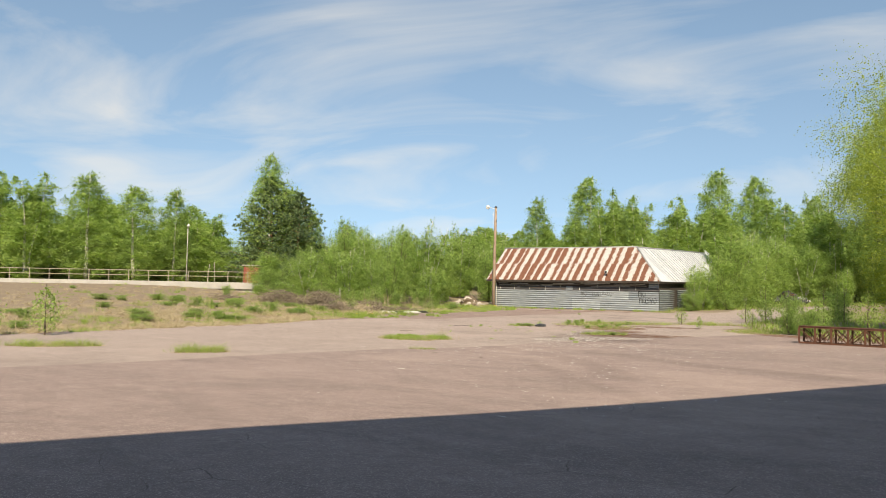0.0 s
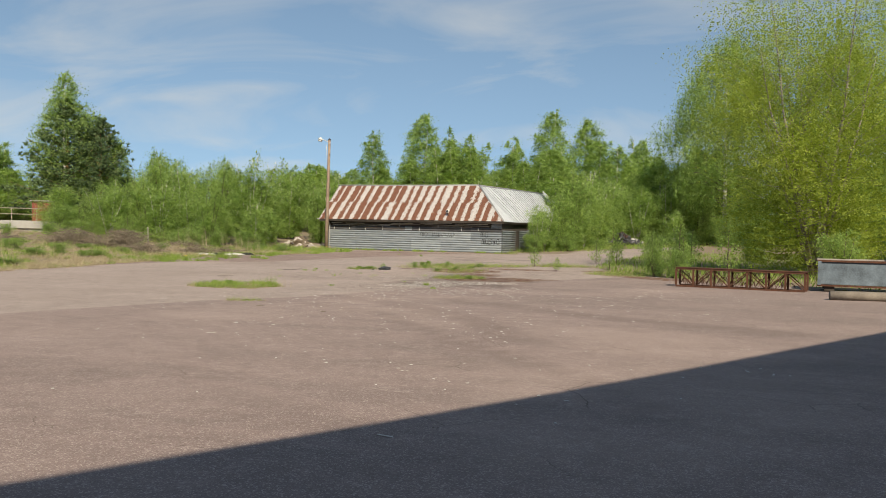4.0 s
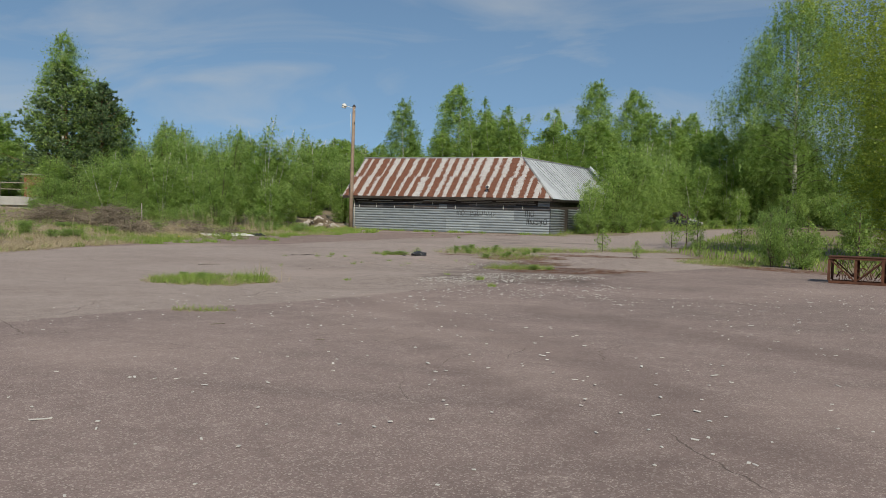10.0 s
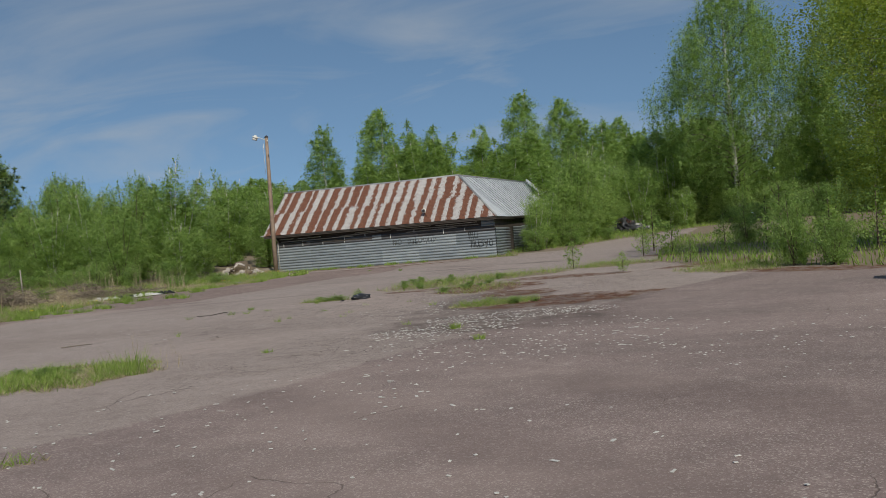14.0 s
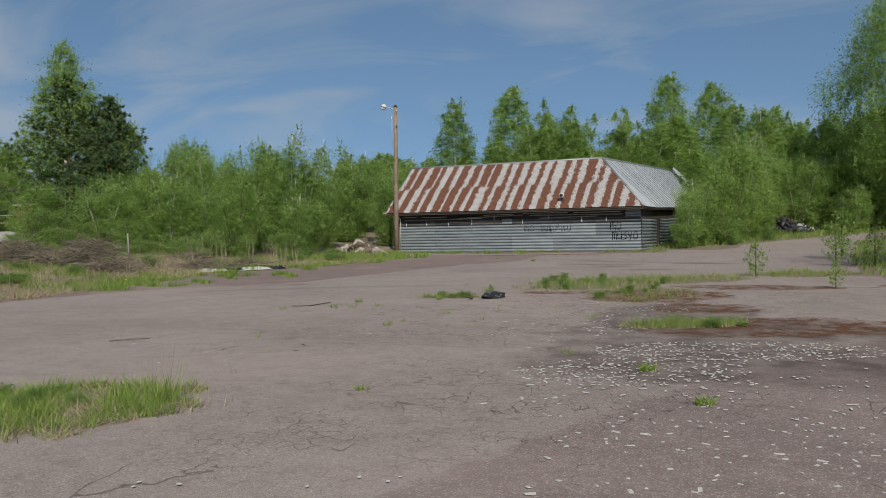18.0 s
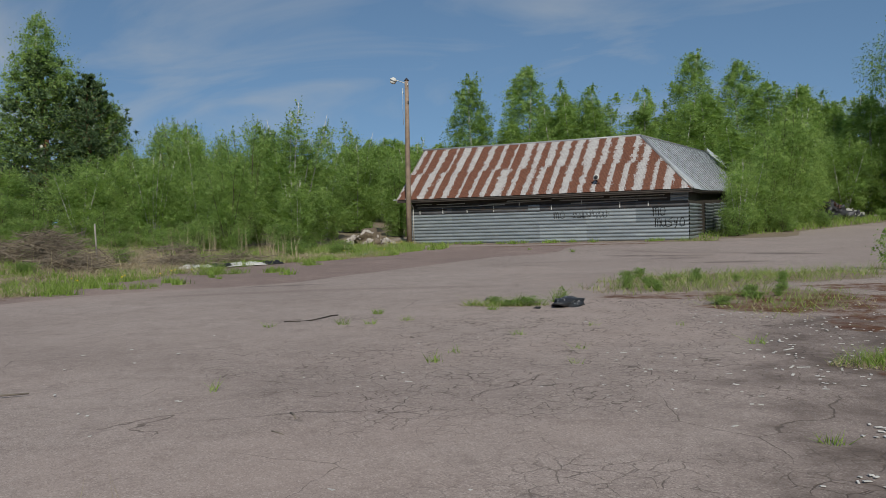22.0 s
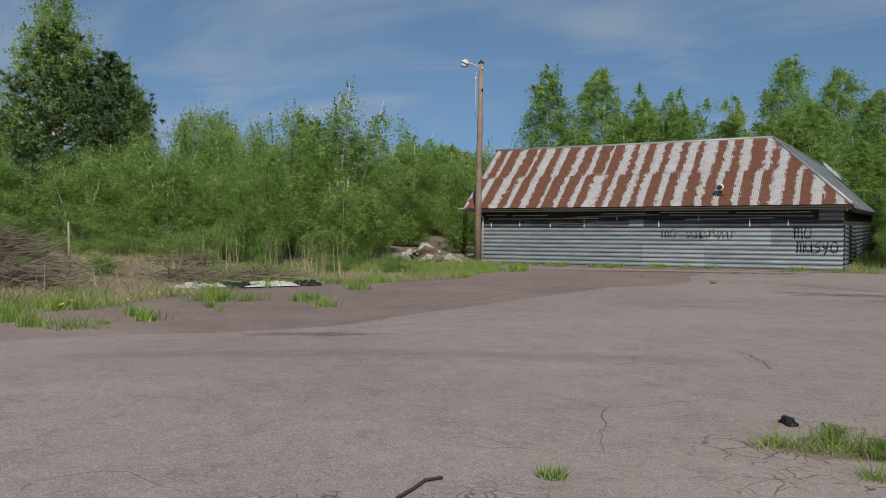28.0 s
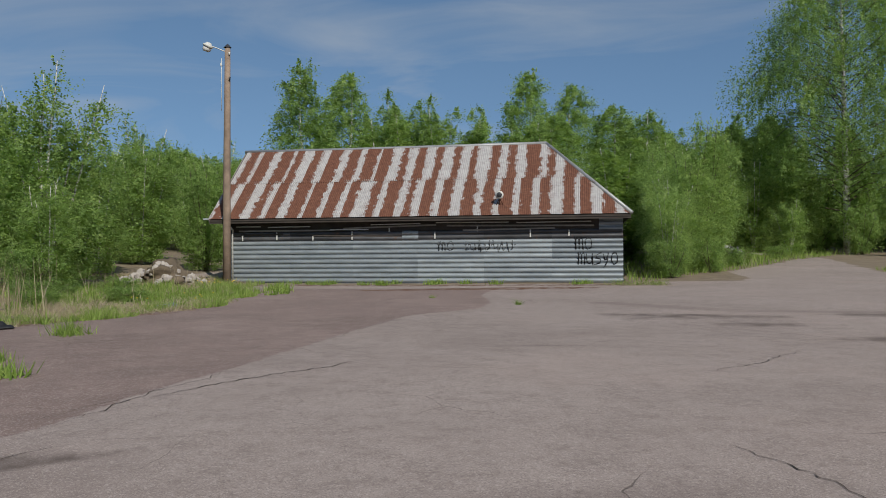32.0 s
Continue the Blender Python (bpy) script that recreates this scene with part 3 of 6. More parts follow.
    ob = new("ground", me)
    return tagged(ob, "weathered reddish asphalt yard with grass banks", "ground", kind="structure")


# beds of grass in the yard: middle, half widths, turn, blades, height
GRASS_BEDS = [
    (17.2, -39.85, 1.2, 1.15, 47, 5200, 0.17), (11.7, -51.3, 1.5, 0.5, 45, 1500, 0.26), (16.5, -50.1, 0.8, 0.42, 60, 900, 0.25),
    (18.5, -23.6, 1.7, 2.5, -20, 1700, 0.25), (20.2, -26.8, 1.2, 1.9, 0, 600, 0.2), (20.7, -22.0, 1.3, 2.0, -30, 800, 0.25), (22.0, -31.9, 1.0, 0.42, 25, 1500, 0.18), (16.2, -28.3, 0.75, 0.22, 10, 420, 0.18), (20.4, -44.4, 0.4, 0.15, 30, 160, 0.13),
    (15.5, -1.0, 1.2, 0.8, 0, 400, 0.3), (23.6, -19.6, 1.6, 1.0, 20, 1300, 0.25), (27.4, -26.0, 1.5, 1.6, 0, 1800, 0.22),
]
ground = ground_sheet()


def z_at(x, y):
    return float(land(x, y))


# ---- shed ----
EAVE_Y, EAVE_Z, RIDGE_Y, RIDGE_Z, HIP_X, END_X, LEFT_X = -0.6, 2.64, 3.0, 5.62, 12.18, 15.28, -0.6
WING_Y, WING_TURN, WING_RISE = 24.0, 0.044, 0.022


def wing(x, y, z):
    k = max(0.0, y - RIDGE_Y)
    return (x + WING_TURN * k, y, z + WING_RISE * k)

SLOPE = math.hypot(RIDGE_Y - EAVE_Y, RIDGE_Z - EAVE_Z)
SIDE = math.hypot(END_X - HIP_X, RIDGE_Z - EAVE_Z)


def roof_sheet_mesh(width, length, top=None, x_from=0.0):
    """A corrugated sheet: x across, y up the slope, z out. top(x) cuts it along a hip."""
    pitch, seg = 0.0755, 4
    n = int(width / pitch * seg)
    verts, faces = [], []
    for i in range(n + 1):
        x = width * i / n
        z = 0.011 * math.cos(2 * math.pi * (x + x_from) / pitch)
        t = length if top is None else max(0.02, min(length, top(x)))
        verts += [(x, 0, z), (x, t * 0.5, z), (x, t, z)]
    for i in range(n):
        a, b = i * 3, i * 3 + 3
        faces += [(a, b, b + 1, a + 1), (a + 1, b + 1, b + 2, a + 2)]
    return verts, faces


def rib_sheet_mesh(width, height):
    """A wall sheet with broad rounded ribs lying level: x along, z up, bulging to -y."""
    rib, seg, cols = 0.18, 10, 5
    n = round(height / rib)
    prof = []
    for r in range(n):
        for k in range(seg):
            u = k / seg
            prof.append((-0.055 * math.sin(math.pi * (u - 0.2) / 0.8) ** 0.45 if u > 0.21 else 0.0, (r + u) * rib))
    prof.append((0.0, n * rib))
    rnd = random.Random(int(width * 100 + height * 10))
    verts, faces = [], []
    for c in range(cols + 1):
        dent = rnd.uniform(-0.006, 0.006)
        for y, z in prof:
            verts.append((width * c / cols, y + dent, z + rnd.uniform(-0.002, 0.002)))
    m = len(prof)
    for c in range(cols):
        for k in range(m - 1):
            a = c * m + k
            faces.append((a, a + m, a + m + 1, a + 1))
    return verts, faces


shed = thing("shed", "long low shed of grey corrugated steel under a rusty tin roof", "shed", pose(0, 0, 0.0))


def slope_matrix(x, v, lift):
    d = Vector((0, RIDGE_Y - EAVE_Y, RIDGE_Z - EAVE_Z)) / SLOPE
    nrm = Vector((1, 0, 0)).cross(d)
    o = Vector((x, EAVE_Y, EAVE_Z)) + d * v + nrm * lift
    return Matrix((( 1, 0, 0, o.x), (0, d.y, nrm.y, o.y), (0, d.z, nrm.z, o.z), (0, 0, 0, 1)))


def side_matrix(y, v, lift):
    d = Vector((HIP_X - END_X, 0, RIDGE_Z - EAVE_Z)) / SIDE
    nrm = Vector((0, 1, 0)).cross(d)
    o = Vector(wing(END_X, y, EAVE_Z)) + d * v + nrm * lift
    return Matrix(((0, d.x, nrm.x, o.x), (1, 0, 0, o.y), (0, d.z, nrm.z, o.z), (0, 0, 0, 1)))


def build_roof():
    # boarding below the sheets
    L, R, B = LEFT_X, END_X, RIDGE_Y + (RIDGE_Y - EAVE_Y)
    W2 = HIP_X - (END_X - HIP_X)
    e, r = EAVE_Z - 0.05, RIDGE_Z - 0.05
    v = [(L, EAVE_Y, e), (R, EAVE_Y, e), (HIP_X, RIDGE_Y, r), (L, RIDGE_Y, r), (L, B, e), (W2, B, e), wing(R, WING_Y, e), wing(HIP_X, WING_Y, r), wing(W2, WING_Y, e), (R, RIDGE_Y, e)]
    v += [(x, y, z - 0.06) for x, y, z in v]
    f = [(0, 1, 2, 3), (3, 2, 5, 4), (1, 9, 2), (9, 6, 7, 2), (2, 7, 8, 5)]
    f += [tuple(i + 10 for i in q[::-1]) for q in f]
    f += [(0, 10, 11, 1), (0, 3, 13, 10), (3, 4, 14, 13), (1, 11, 19, 9), (9, 19, 16, 6), (6, 16, 17, 7), (7, 17, 18, 8)]
    child("roof_boarding", raw_mesh("roof_boarding", v, f, M["dark_wood"]), shed, "dark weathered roof boards")
    cover, half = 0.74, SLOPE * 0.5
    square = raw_mesh("roof_sheet", *roof_sheet_mesh(0.80, half + 0.12), M["roof_rust"], True)
    n = int((END_X - LEFT_X) / cover) + 1
    for course in (0, 1):
        for i in range(n):
            x = LEFT_X + i * cover + (0.0 if course == 0 else 0.11)
            v0 = course * half - (0.04 if course == 0 else 0.08)

            def top(u, x=x, v0=v0):
                g = x + u
                return (SLOPE if g < HIP_X else SLOPE * (END_X - g) / (END_X - HIP_X)) - v0
            ends = min(top(0.0), top(0.80))
            if top(0.0) < 0.05:
                continue
            me = square
            if ends < half + 0.12:
                wd = 0.80
                while wd > 0.1 and top(wd) < 0.03:
                    wd -= 0.04
                me = raw_mesh("roof_sheet", *roof_sheet_mesh(wd, half + 0.12, top), M["roof_rust"], True)
            child("roof_sheet", me, shed, "", slope_matrix(x, v0, 0.016 + 0.012 * course + 0.002 * (i % 2)))
    # grey side
    k = int((WING_Y - EAVE_Y) / 0.8) + 1
    full = raw_mesh("side_roof_sheet", *roof_sheet_mesh(0.86, SIDE + 0.04), M["roof_zinc"], True)
    for i in range(k):
        y = EAVE_Y + i * 0.8

        def top(u, y=y):
            g = y + u
            return SIDE + 0.04 if g > RIDGE_Y else max(0.03, SIDE * (g - EAVE_Y) / (RIDGE_Y - EAVE_Y)) + 0.04
        me = full if y > RIDGE_Y else raw_mesh("side_roof_sheet", *roof_sheet_mesh(0.86, SIDE + 0.04, top), M["roof_zinc"], True)
        child("side_roof_sheet", me, shed, "grey zinc roof sheet", side_matrix(y, -0.04, 0.016 + 0.002 * (i % 2)))
    # caps, eave board, gable board
    s = Soup()
    s.add(tube([(LEFT_X - 0.03, RIDGE_Y, RIDGE_Z + 0.01), (4, RIDGE_Y, RIDGE_Z - 0.01), (8, RIDGE_Y, RIDGE_Z + 0.0), (HIP_X, RIDGE_Y, RIDGE_Z + 0.02)], [0.075] * 4, 8))
    child("ridge_cap", s.mesh("ridge_cap", M["cap_zinc"]), shed, "grey folded ridge cap")
    s = Soup()
    s.add(tube([(HIP_X, RIDGE_Y, RIDGE_Z + 0.0), (END_X + 0.02, EAVE_Y - 0.02, EAVE_Z + 0.0)], [0.075, 0.075], 8))
    child("hip_cap", s.mesh("hip_cap", M["cap_zinc"]), shed, "grey hip cap")
    s = Soup()
    s.add(tube([(HIP_X, RIDGE_Y, RIDGE_Z), wing(HIP_X, WING_Y, RIDGE_Z)], [0.075, 0.075], 8))
    child("wing_ridge_cap", s.mesh("wing_ridge_cap", M["cap_zinc"]), shed, "grey ridge cap of the wing")
    bm = bmesh.new()
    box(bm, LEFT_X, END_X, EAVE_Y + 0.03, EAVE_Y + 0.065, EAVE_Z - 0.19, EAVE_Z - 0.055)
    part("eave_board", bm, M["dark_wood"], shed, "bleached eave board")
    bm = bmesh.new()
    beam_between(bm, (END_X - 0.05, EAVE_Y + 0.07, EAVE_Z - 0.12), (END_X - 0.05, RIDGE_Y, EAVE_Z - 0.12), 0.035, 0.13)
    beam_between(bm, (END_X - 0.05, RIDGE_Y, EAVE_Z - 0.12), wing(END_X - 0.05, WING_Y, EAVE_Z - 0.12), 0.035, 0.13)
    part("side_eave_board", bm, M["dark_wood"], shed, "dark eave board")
    bm = bmesh.new()
    beam_between(bm, (LEFT_X + 0.02, EAVE_Y - 0.02, EAVE_Z - 0.1), (LEFT_X + 0.02, RIDGE_Y, RIDGE_Z - 0.1), 0.03, 0.16)
    part("barge_board", bm, M["grey_wood"], shed, "grey barge board")
    # pale parapet of sheets where the wing ends
    top, foot, peak = 0.36, wing(END_X + 0.05, WING_Y, EAVE_Z), wing(HIP_X - 0.1, WING_Y, RIDGE_Z)
    v = [foot, peak, (peak[0], peak[1], peak[2] + top), (foot[0], foot[1], foot[2] + top)]
    v += [(x, y + 0.12, z) for x, y, z in v]
    child("end_parapet", raw_mesh("end_parapet", v, [(0, 1, 2, 3), (7, 6, 5, 4), (0, 3, 7, 4), (1, 5, 6, 2), (3, 2, 6, 7), (0, 4, 5, 1)], M["roof_zinc"]), shed, "pale raised end of the wing's roof")
    bm = bmesh.new()
    box(bm, LEFT_X - 0.34, LEFT_X + 0.05, EAVE_Y + 0.2, EAVE_Y + 0.9, EAVE_Z - 0.02, EAVE_Z + 0.03, pose(0, 0, 0, 0, 0, 0))
    part("loose_sheet", bm, M["roof_zinc"], shed, "loose sheet end sticking out of the eave")


def build_walls():
    T = EAVE_Z - 0.12
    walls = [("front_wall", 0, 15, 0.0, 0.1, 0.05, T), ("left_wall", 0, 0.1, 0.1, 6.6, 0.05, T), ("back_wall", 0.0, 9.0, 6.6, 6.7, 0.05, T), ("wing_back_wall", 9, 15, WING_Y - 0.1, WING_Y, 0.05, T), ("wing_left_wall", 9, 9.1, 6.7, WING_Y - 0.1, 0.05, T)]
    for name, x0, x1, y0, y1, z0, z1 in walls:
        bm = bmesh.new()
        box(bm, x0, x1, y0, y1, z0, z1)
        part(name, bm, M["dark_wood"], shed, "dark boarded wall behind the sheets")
    v = [wing(x, y, z) for x in (14.9, 15.0) for y in (0.1, RIDGE_Y, WING_Y - 0.1) for z in (0.05, T)]
    child("right_wall", raw_mesh("right_wall", v, [(0, 1, 3, 2), (2, 3, 5, 4), (6, 8, 9, 7), (8, 10, 11, 9), (0, 6, 7, 1), (4, 5, 11, 10), (1, 7, 9, 3), (3, 9, 11, 5)], M["dark_wood"]), shed, "dark boarded wall behind the sheets")
    v = [(0.0, 0.1, T), (0.0, 6.6, T), (0.0, RIDGE_Y, RIDGE_Z - 0.15), (0.1, 0.1, T), (0.1, 6.6, T), (0.1, RIDGE_Y, RIDGE_Z - 0.15)]
    child("gable", raw_mesh("gable", v, [(0, 2, 1), (3, 4, 5), (0, 3, 5, 2), (1, 2, 5, 4)], M["dark_wood"]), shed, "boarded gable")
    v = [(9.1, WING_Y - 0.05, T), (15, WING_Y - 0.05, T), (HIP_X, WING_Y - 0.05, RIDGE_Z - 0.15)]
    child("wing_gable", raw_mesh("wing_gable", v, [(0, 1, 2)], M["dark_wood"]), shed, "boarded gable")
    # sheets: two tall rows of zinc, a narrow row below the eave, partly dark and torn
    lower = raw_mesh("wall_sheet", *rib_sheet_mesh(2.54, 0.90), M["wall_zinc"])
    upper = raw_mesh("wall_sheet_top", *rib_sheet_mesh(2.54, 0.72), M["wall_zinc"])
    # the row under the eave carries part of the overhang's shade as dark colour
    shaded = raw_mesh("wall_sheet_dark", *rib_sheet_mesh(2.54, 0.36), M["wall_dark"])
    for i in range(6):
        x = 2.5 * i - 0.02
        w = pose(x, -0.012, 0.13)
        child("wall_sheet", lower, shed, "", w)
        child("wall_sheet", upper, shed, "", pose(x, -0.016, 1.03))
        child("top_wall_sheet", shaded, shed, "dark wall sheet with eave shade in its colour", pose(x, -0.012 - 0.03 * (i == 2), 1.75, 0, 0.8 * (i == 2), 0))
    light = raw_mesh("corner_sheet", *rib_sheet_mesh(0.85, 0.54), M["wall_zinc"])
    child("corner_sheet", light, shed, "pale corner sheet", pose(14.17, -0.024, 2.02))
    light = raw_mesh("patch_sheet", *rib_sheet_mesh(0.62, 0.36), M["wall_zinc"])
    child("patch_sheet", light, shed, "pale patch sheet", pose(6.9, -0.05, 1.75))
    side = raw_mesh("end_sheet", *rib_sheet_mesh(2.62, 0.90), M["wall_zinc"])
    for j in range(9):
        for r in (0, 1):
            child("end_sheet", side, shed, "", pose(15.012 + max(0, j * 2.58 - RIDGE_Y) * WING_TURN, j * 2.58, 0.13 + 0.9 * r + max(0, j * 2.58 - RIDGE_Y) * WING_RISE, 0, 0, 90 - 2.5 * (j > 1)))
    # split battens and torn strips below the eave
    rnd = random.Random(3)
    for x0, x1, z, tilt in ((0.4, 4.3, 2.16, 0), (4.6, 8.2, 2.22, -1.5), (8.6, 14.0, 2.28, 0.6), (0.5, 2.2, 2.02, 0), (3.4, 7.4, 1.97, 1.2), (9.2, 12.6, 2.1, -0.8)):
        bm = bmesh.new()
        box(bm, 0, x1 - x0, -0.025, 0.0, -0.03, 0.03, None)
        child_ob = part("batten", bm, M["grey_wood"] if rnd.random() < 0.6 else M["dark_wood"], shed, "split weathered batten")
        child_ob.matrix_basis = pose(x0, -0.055, z, 0, tilt, 0)
    for x, z, h in ((0.55, 1.78, 0.22), (1.95, 1.80, 0.30), (3.4, 1.78, 0.16), (4.95, 1.78, 0.34), (6.4, 2.02, 0.2), (8.15, 1.80, 0.26), (9.75, 2.05, 0.22), (11.7, 1.82, 0.3), (13.1, 1.86, 0.22)):
        bm = bmesh.new()
        box(bm, x - 0.022, x + 0.022, -0.078, -0.07, z, z + h)
        part("strap", bm, M["pale_paint"], shed, "pale nailed strap")
    for x0, x1, z, tilt in ((0.3, 1.3, 2.33, 0.3), (1.6, 3.3, 2.30, -0.4), (4.1, 5.6, 2.18, 0.5), (5.7, 7.6, 2.35, -0.6), (8.2, 10.9, 2.40, 0.4), (11.2, 13.9, 2.36, -0.3)):
        bm = bmesh.new()
        box(bm, 0, x1 - x0, -0.02, 0.0, -0.018, 0.018)
        torn = part("torn_strip", bm, M["pale_paint"], shed, "torn pale sheet edge")
        torn.matrix_basis = pose(x0, -0.085, z, 0, tilt, 0)
    # drain pipe by the corner
    s = Soup()
    s.add(tube([(0.14, -0.1, 0.15), (0.14, -0.1, 2.0), (0.2, -0.18, 2.2), (0.1, -0.4, 2.42)], [0.035] * 4, 8))
    child("drain_pipe", s.mesh("drain_pipe", M["pale_paint"]), shed, "pale bent drain pipe")
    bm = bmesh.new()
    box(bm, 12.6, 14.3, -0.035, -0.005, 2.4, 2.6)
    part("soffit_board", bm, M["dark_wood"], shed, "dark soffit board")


build_roof()
build_walls()


def floodlight():
    ob = thing("floodlight", "round white floodlight on a bracket on the rusty roof", "lamp", pose(10.6, -0.25, 2.95))
    s = Soup()
    s.add(tube([(0, 0.1, 0.0), (0, 0.0, 0.32)], [0.02, 0.02], 6))
    s.add(tube([(-0.15, 0.1, 0.02), (0, 0.0, 0.3)], [0.015, 0.015], 6))
    s.add(tube([(0.15, 0.1, 0.02), (0, 0.0, 0.3)], [0.015, 0.015], 6))
    child("bracket", s.mesh("bracket", M["rust"]), ob, "rusty bracket")
    s = Soup()
    s.add(tube([(0, 0.18, 0.45), (0, 0.1, 0.45), (0, -0.08, 0.42), (0, -0.1, 0.42)], [0.05, 0.1, 0.15, 0.155], 14))
    child("housing", s.mesh("housing", M["pale_paint"]), ob, "white round housing")
    s = Soup()
    s.add(tube([(0, -0.1, 0.42), (0, -0.115, 0.418)], [0.1, 0.09], 14))
    child("lens", s.mesh("lens", M["dark_iron"]), ob, "dark lens")


floodlight()


def spray(name, letters, size, x, z, label, material, strokes):
    """A tag sprayed on the wall: flat strokes on the ribs."""
    ob = thing(name, label, "graffiti", pose(x, -0.058, z))
    if letters:
        cu = bpy.data.curves.new(letters, "FONT")
        cu.body, cu.size, cu.extrude = letters, size, 0.002
        tmp = bpy.data.objects.new("tmp", cu)
        me = bpy.data.meshes.new_from_object(tmp)
        bpy.data.objects.remove(tmp)
        me.materials.append(material)
        child("lettering", me, ob, "", pose(0, 0, 0, 90, 0, 0) @ Matrix.Diagonal((0.8, 1.0, 1, 1)))
    for k, pts in enumerate(strokes):
        s = Soup()
        s.add(tube([(a, 0, b) for a, b in pts], [0.024] * len(pts), 4))
        child("stroke", s.mesh("stroke", material), ob)


def scribble(seed, n, w, h):
    r = random.Random(seed)
    out = []
    for i in range(n):
        x = w * i / n
        out.append([(x + r.uniform(-0.03, 0.03), r.uniform(0.6, 1) * h), (x + r.uniform(0, 0.06), r.uniform(0, 0.3) * h), (x + w / n * r.uniform(0.5, 1.1), r.uniform(0.3, 0.9) * h)])
    return out


def glyphs(word, w, h, seed):
    """Hand-sprayed letters as bent lines, a little unsteady."""
    shapes = {
        "m": [[(0, 1), (0.05, 0), (0.08, 0.8), (0.3, 1), (0.45, 0.75), (0.47, 0.05), (0.5, 0.8), (0.72, 1), (0.88, 0.75), (0.9, 0)]],
        "o": [[(0.5, 1), (0.15, 0.8), (0.1, 0.3), (0.4, 0), (0.8, 0.15), (0.9, 0.65), (0.65, 0.98), (0.4, 0.95)]],
        "u": [[(0.05, 0.95), (0.1, 0.2), (0.4, 0), (0.75, 0.2), (0.85, 0.95), (0.9, 0.0)]],
        "s": [[(0.95, 1), (0.3, 0.8), (0.2, 0.55), (0.8, 0.4), (0.75, 0.1), (0.0, -0.1)]],
        "y": [[(0.05, 0.9), (0.3, 0.35), (0.55, 0.4), (0.8, 0.95)], [(0.8, 0.95), (0.6, 0.1), (0.2, -0.2)]],
    }
    r = random.Random(seed)
    out, step = [], w / len(word)
    for k, c in enumerate(word):
        for line in shapes[c]:
            out.append([((k + 0.9 * x) * step + r.uniform(-0.012, 0.012), y * h + r.uniform(-0.015, 0.015)) for x, y in line])
    return out


spray("graffiti", "", 0, 13.32, 1.36, "black sprayed short tag on the grey steel wall", M["paint_black"], glyphs("mo", 0.66, 0.46, 1))
spray("graffiti", "", 0, 13.42, 0.82, "black sprayed long tag on the grey steel wall", M["paint_black"], glyphs("musyo", 1.45, 0.42, 2))
spray("graffiti", "", 0, 8.28, 1.34, "faded sprayed short tag on the grey steel wall", M["grey_paint"], glyphs("mo", 0.62, 0.36, 3))
spray("graffiti", "", 0, 9.30, 1.28, "dark scrawled long tag on the grey steel wall", M["grey_paint"], scribble(5, 11, 1.9, 0.46) + scribble(8, 4, 1.0, 0.3))


# ---- lamp poles ----
def wood_pole():
    x, y = 0.25, -0.86
    ob = thing("lamp_pole", "tall brown wooden pole with a white street lamp", "lamp pole", pose(x, y, z_at(x, y)))
    s = Soup()
    s.add(tube([(0, 0, -0.2), (0.01, 0, 3), (0.05, 0, 6), (0.09, 0, 9.0)], [0.155, 0.145, 0.125, 0.105], 12))
    child("pole", s.mesh("pole", M["wood_pole"]), ob)
    bm = bmesh.new()
    bmesh.ops.create_cone(bm, cap_ends=True, segments=12, radius1=0.15, radius2=0.02, depth=0.14, matrix=pose(0.09, 0, 9.07))
    part("cap", bm, M["dark_iron"], ob, "dark metal cap")
    s = Soup()
    s.add(tube([(0.0, -0.02, 8.85), (-0.3, -0.05, 8.98), (-0.62, -0.1, 9.1)], [0.02] * 3, 6))
    child("bracket_arm", s.mesh("bracket_arm", M["pale_paint"]), ob, "thin grey arm")
    s = Soup()
    s.add(tube([(-0.6, -0.1, 9.2), (-0.63, -0.1, 9.14), (-0.65, -0.1, 9.1), (-0.68, -0.1, 9.04)], [0.08, 0.13, 0.2, 0.19], 14))
    lamp = child("lamp_head", s.mesh("lamp_head", M["pale_paint"]), ob, "white lamp head")
    s = Soup()
    s.add(tube([(-0.68, -0.1, 9.05), (-0.72, -0.1, 8.92), (-0.73, -0.1, 8.88)], [0.16, 0.16, 0.12], 14))
    child("lamp_glass", s.mesh("lamp_glass", M["white_chip"]), lamp, "milky glass bowl")
    for dx, z in ((0.16, 8.7), (0.17, 7.75), (-0.12, 8.3)):
        s = Soup()
        s.add(tube([(dx * 0.6, -0.05, z), (dx * 1.2, -0.08, z), (dx * 1.2, -0.08, z + 0.1)], [0.02, 0.025, 0.04], 8))
        child("insulator", s.mesh("insulator", M["pale_paint"] if z > 8 else M["dark_iron"]), ob, "small insulator")
    s = Soup()
    s.add(tube([(-0.13, -0.06, 8.6), (-0.15, -0.06, 7.6), (-0.14, -0.06, 6.6)], [0.012] * 3, 5))
    child("cable", s.mesh("cable", M["pale_paint"]), ob, "pale cable down the pole")


wood_pole()


def far_lamp(x, y, top):
    b = z_at(x, y)
    ob = thing("street_lamp", "slim grey steel street lamp at the bank", "street lamp", pose(x, y, b))
    s = Soup()
    s.add(tube([(0, 0, -0.1), (0, 0, top - b - 0.3)], [0.07, 0.05], 8))
    child("pole", s.mesh("pole", M["concrete"]), ob)
    s = Soup()
    s.add(tube([(0, 0, top - b - 0.35), (0.15, -0.1, top - b - 0.15), (0.35, -0.22, top - b - 0.08)], [0.05, 0.16, 0.12], 10))
    child("lamp_head", s.mesh("lamp_head", M["pale_paint"]), ob, "pale lamp head")


far_lamp(-31.1, -8.5, 7.75)


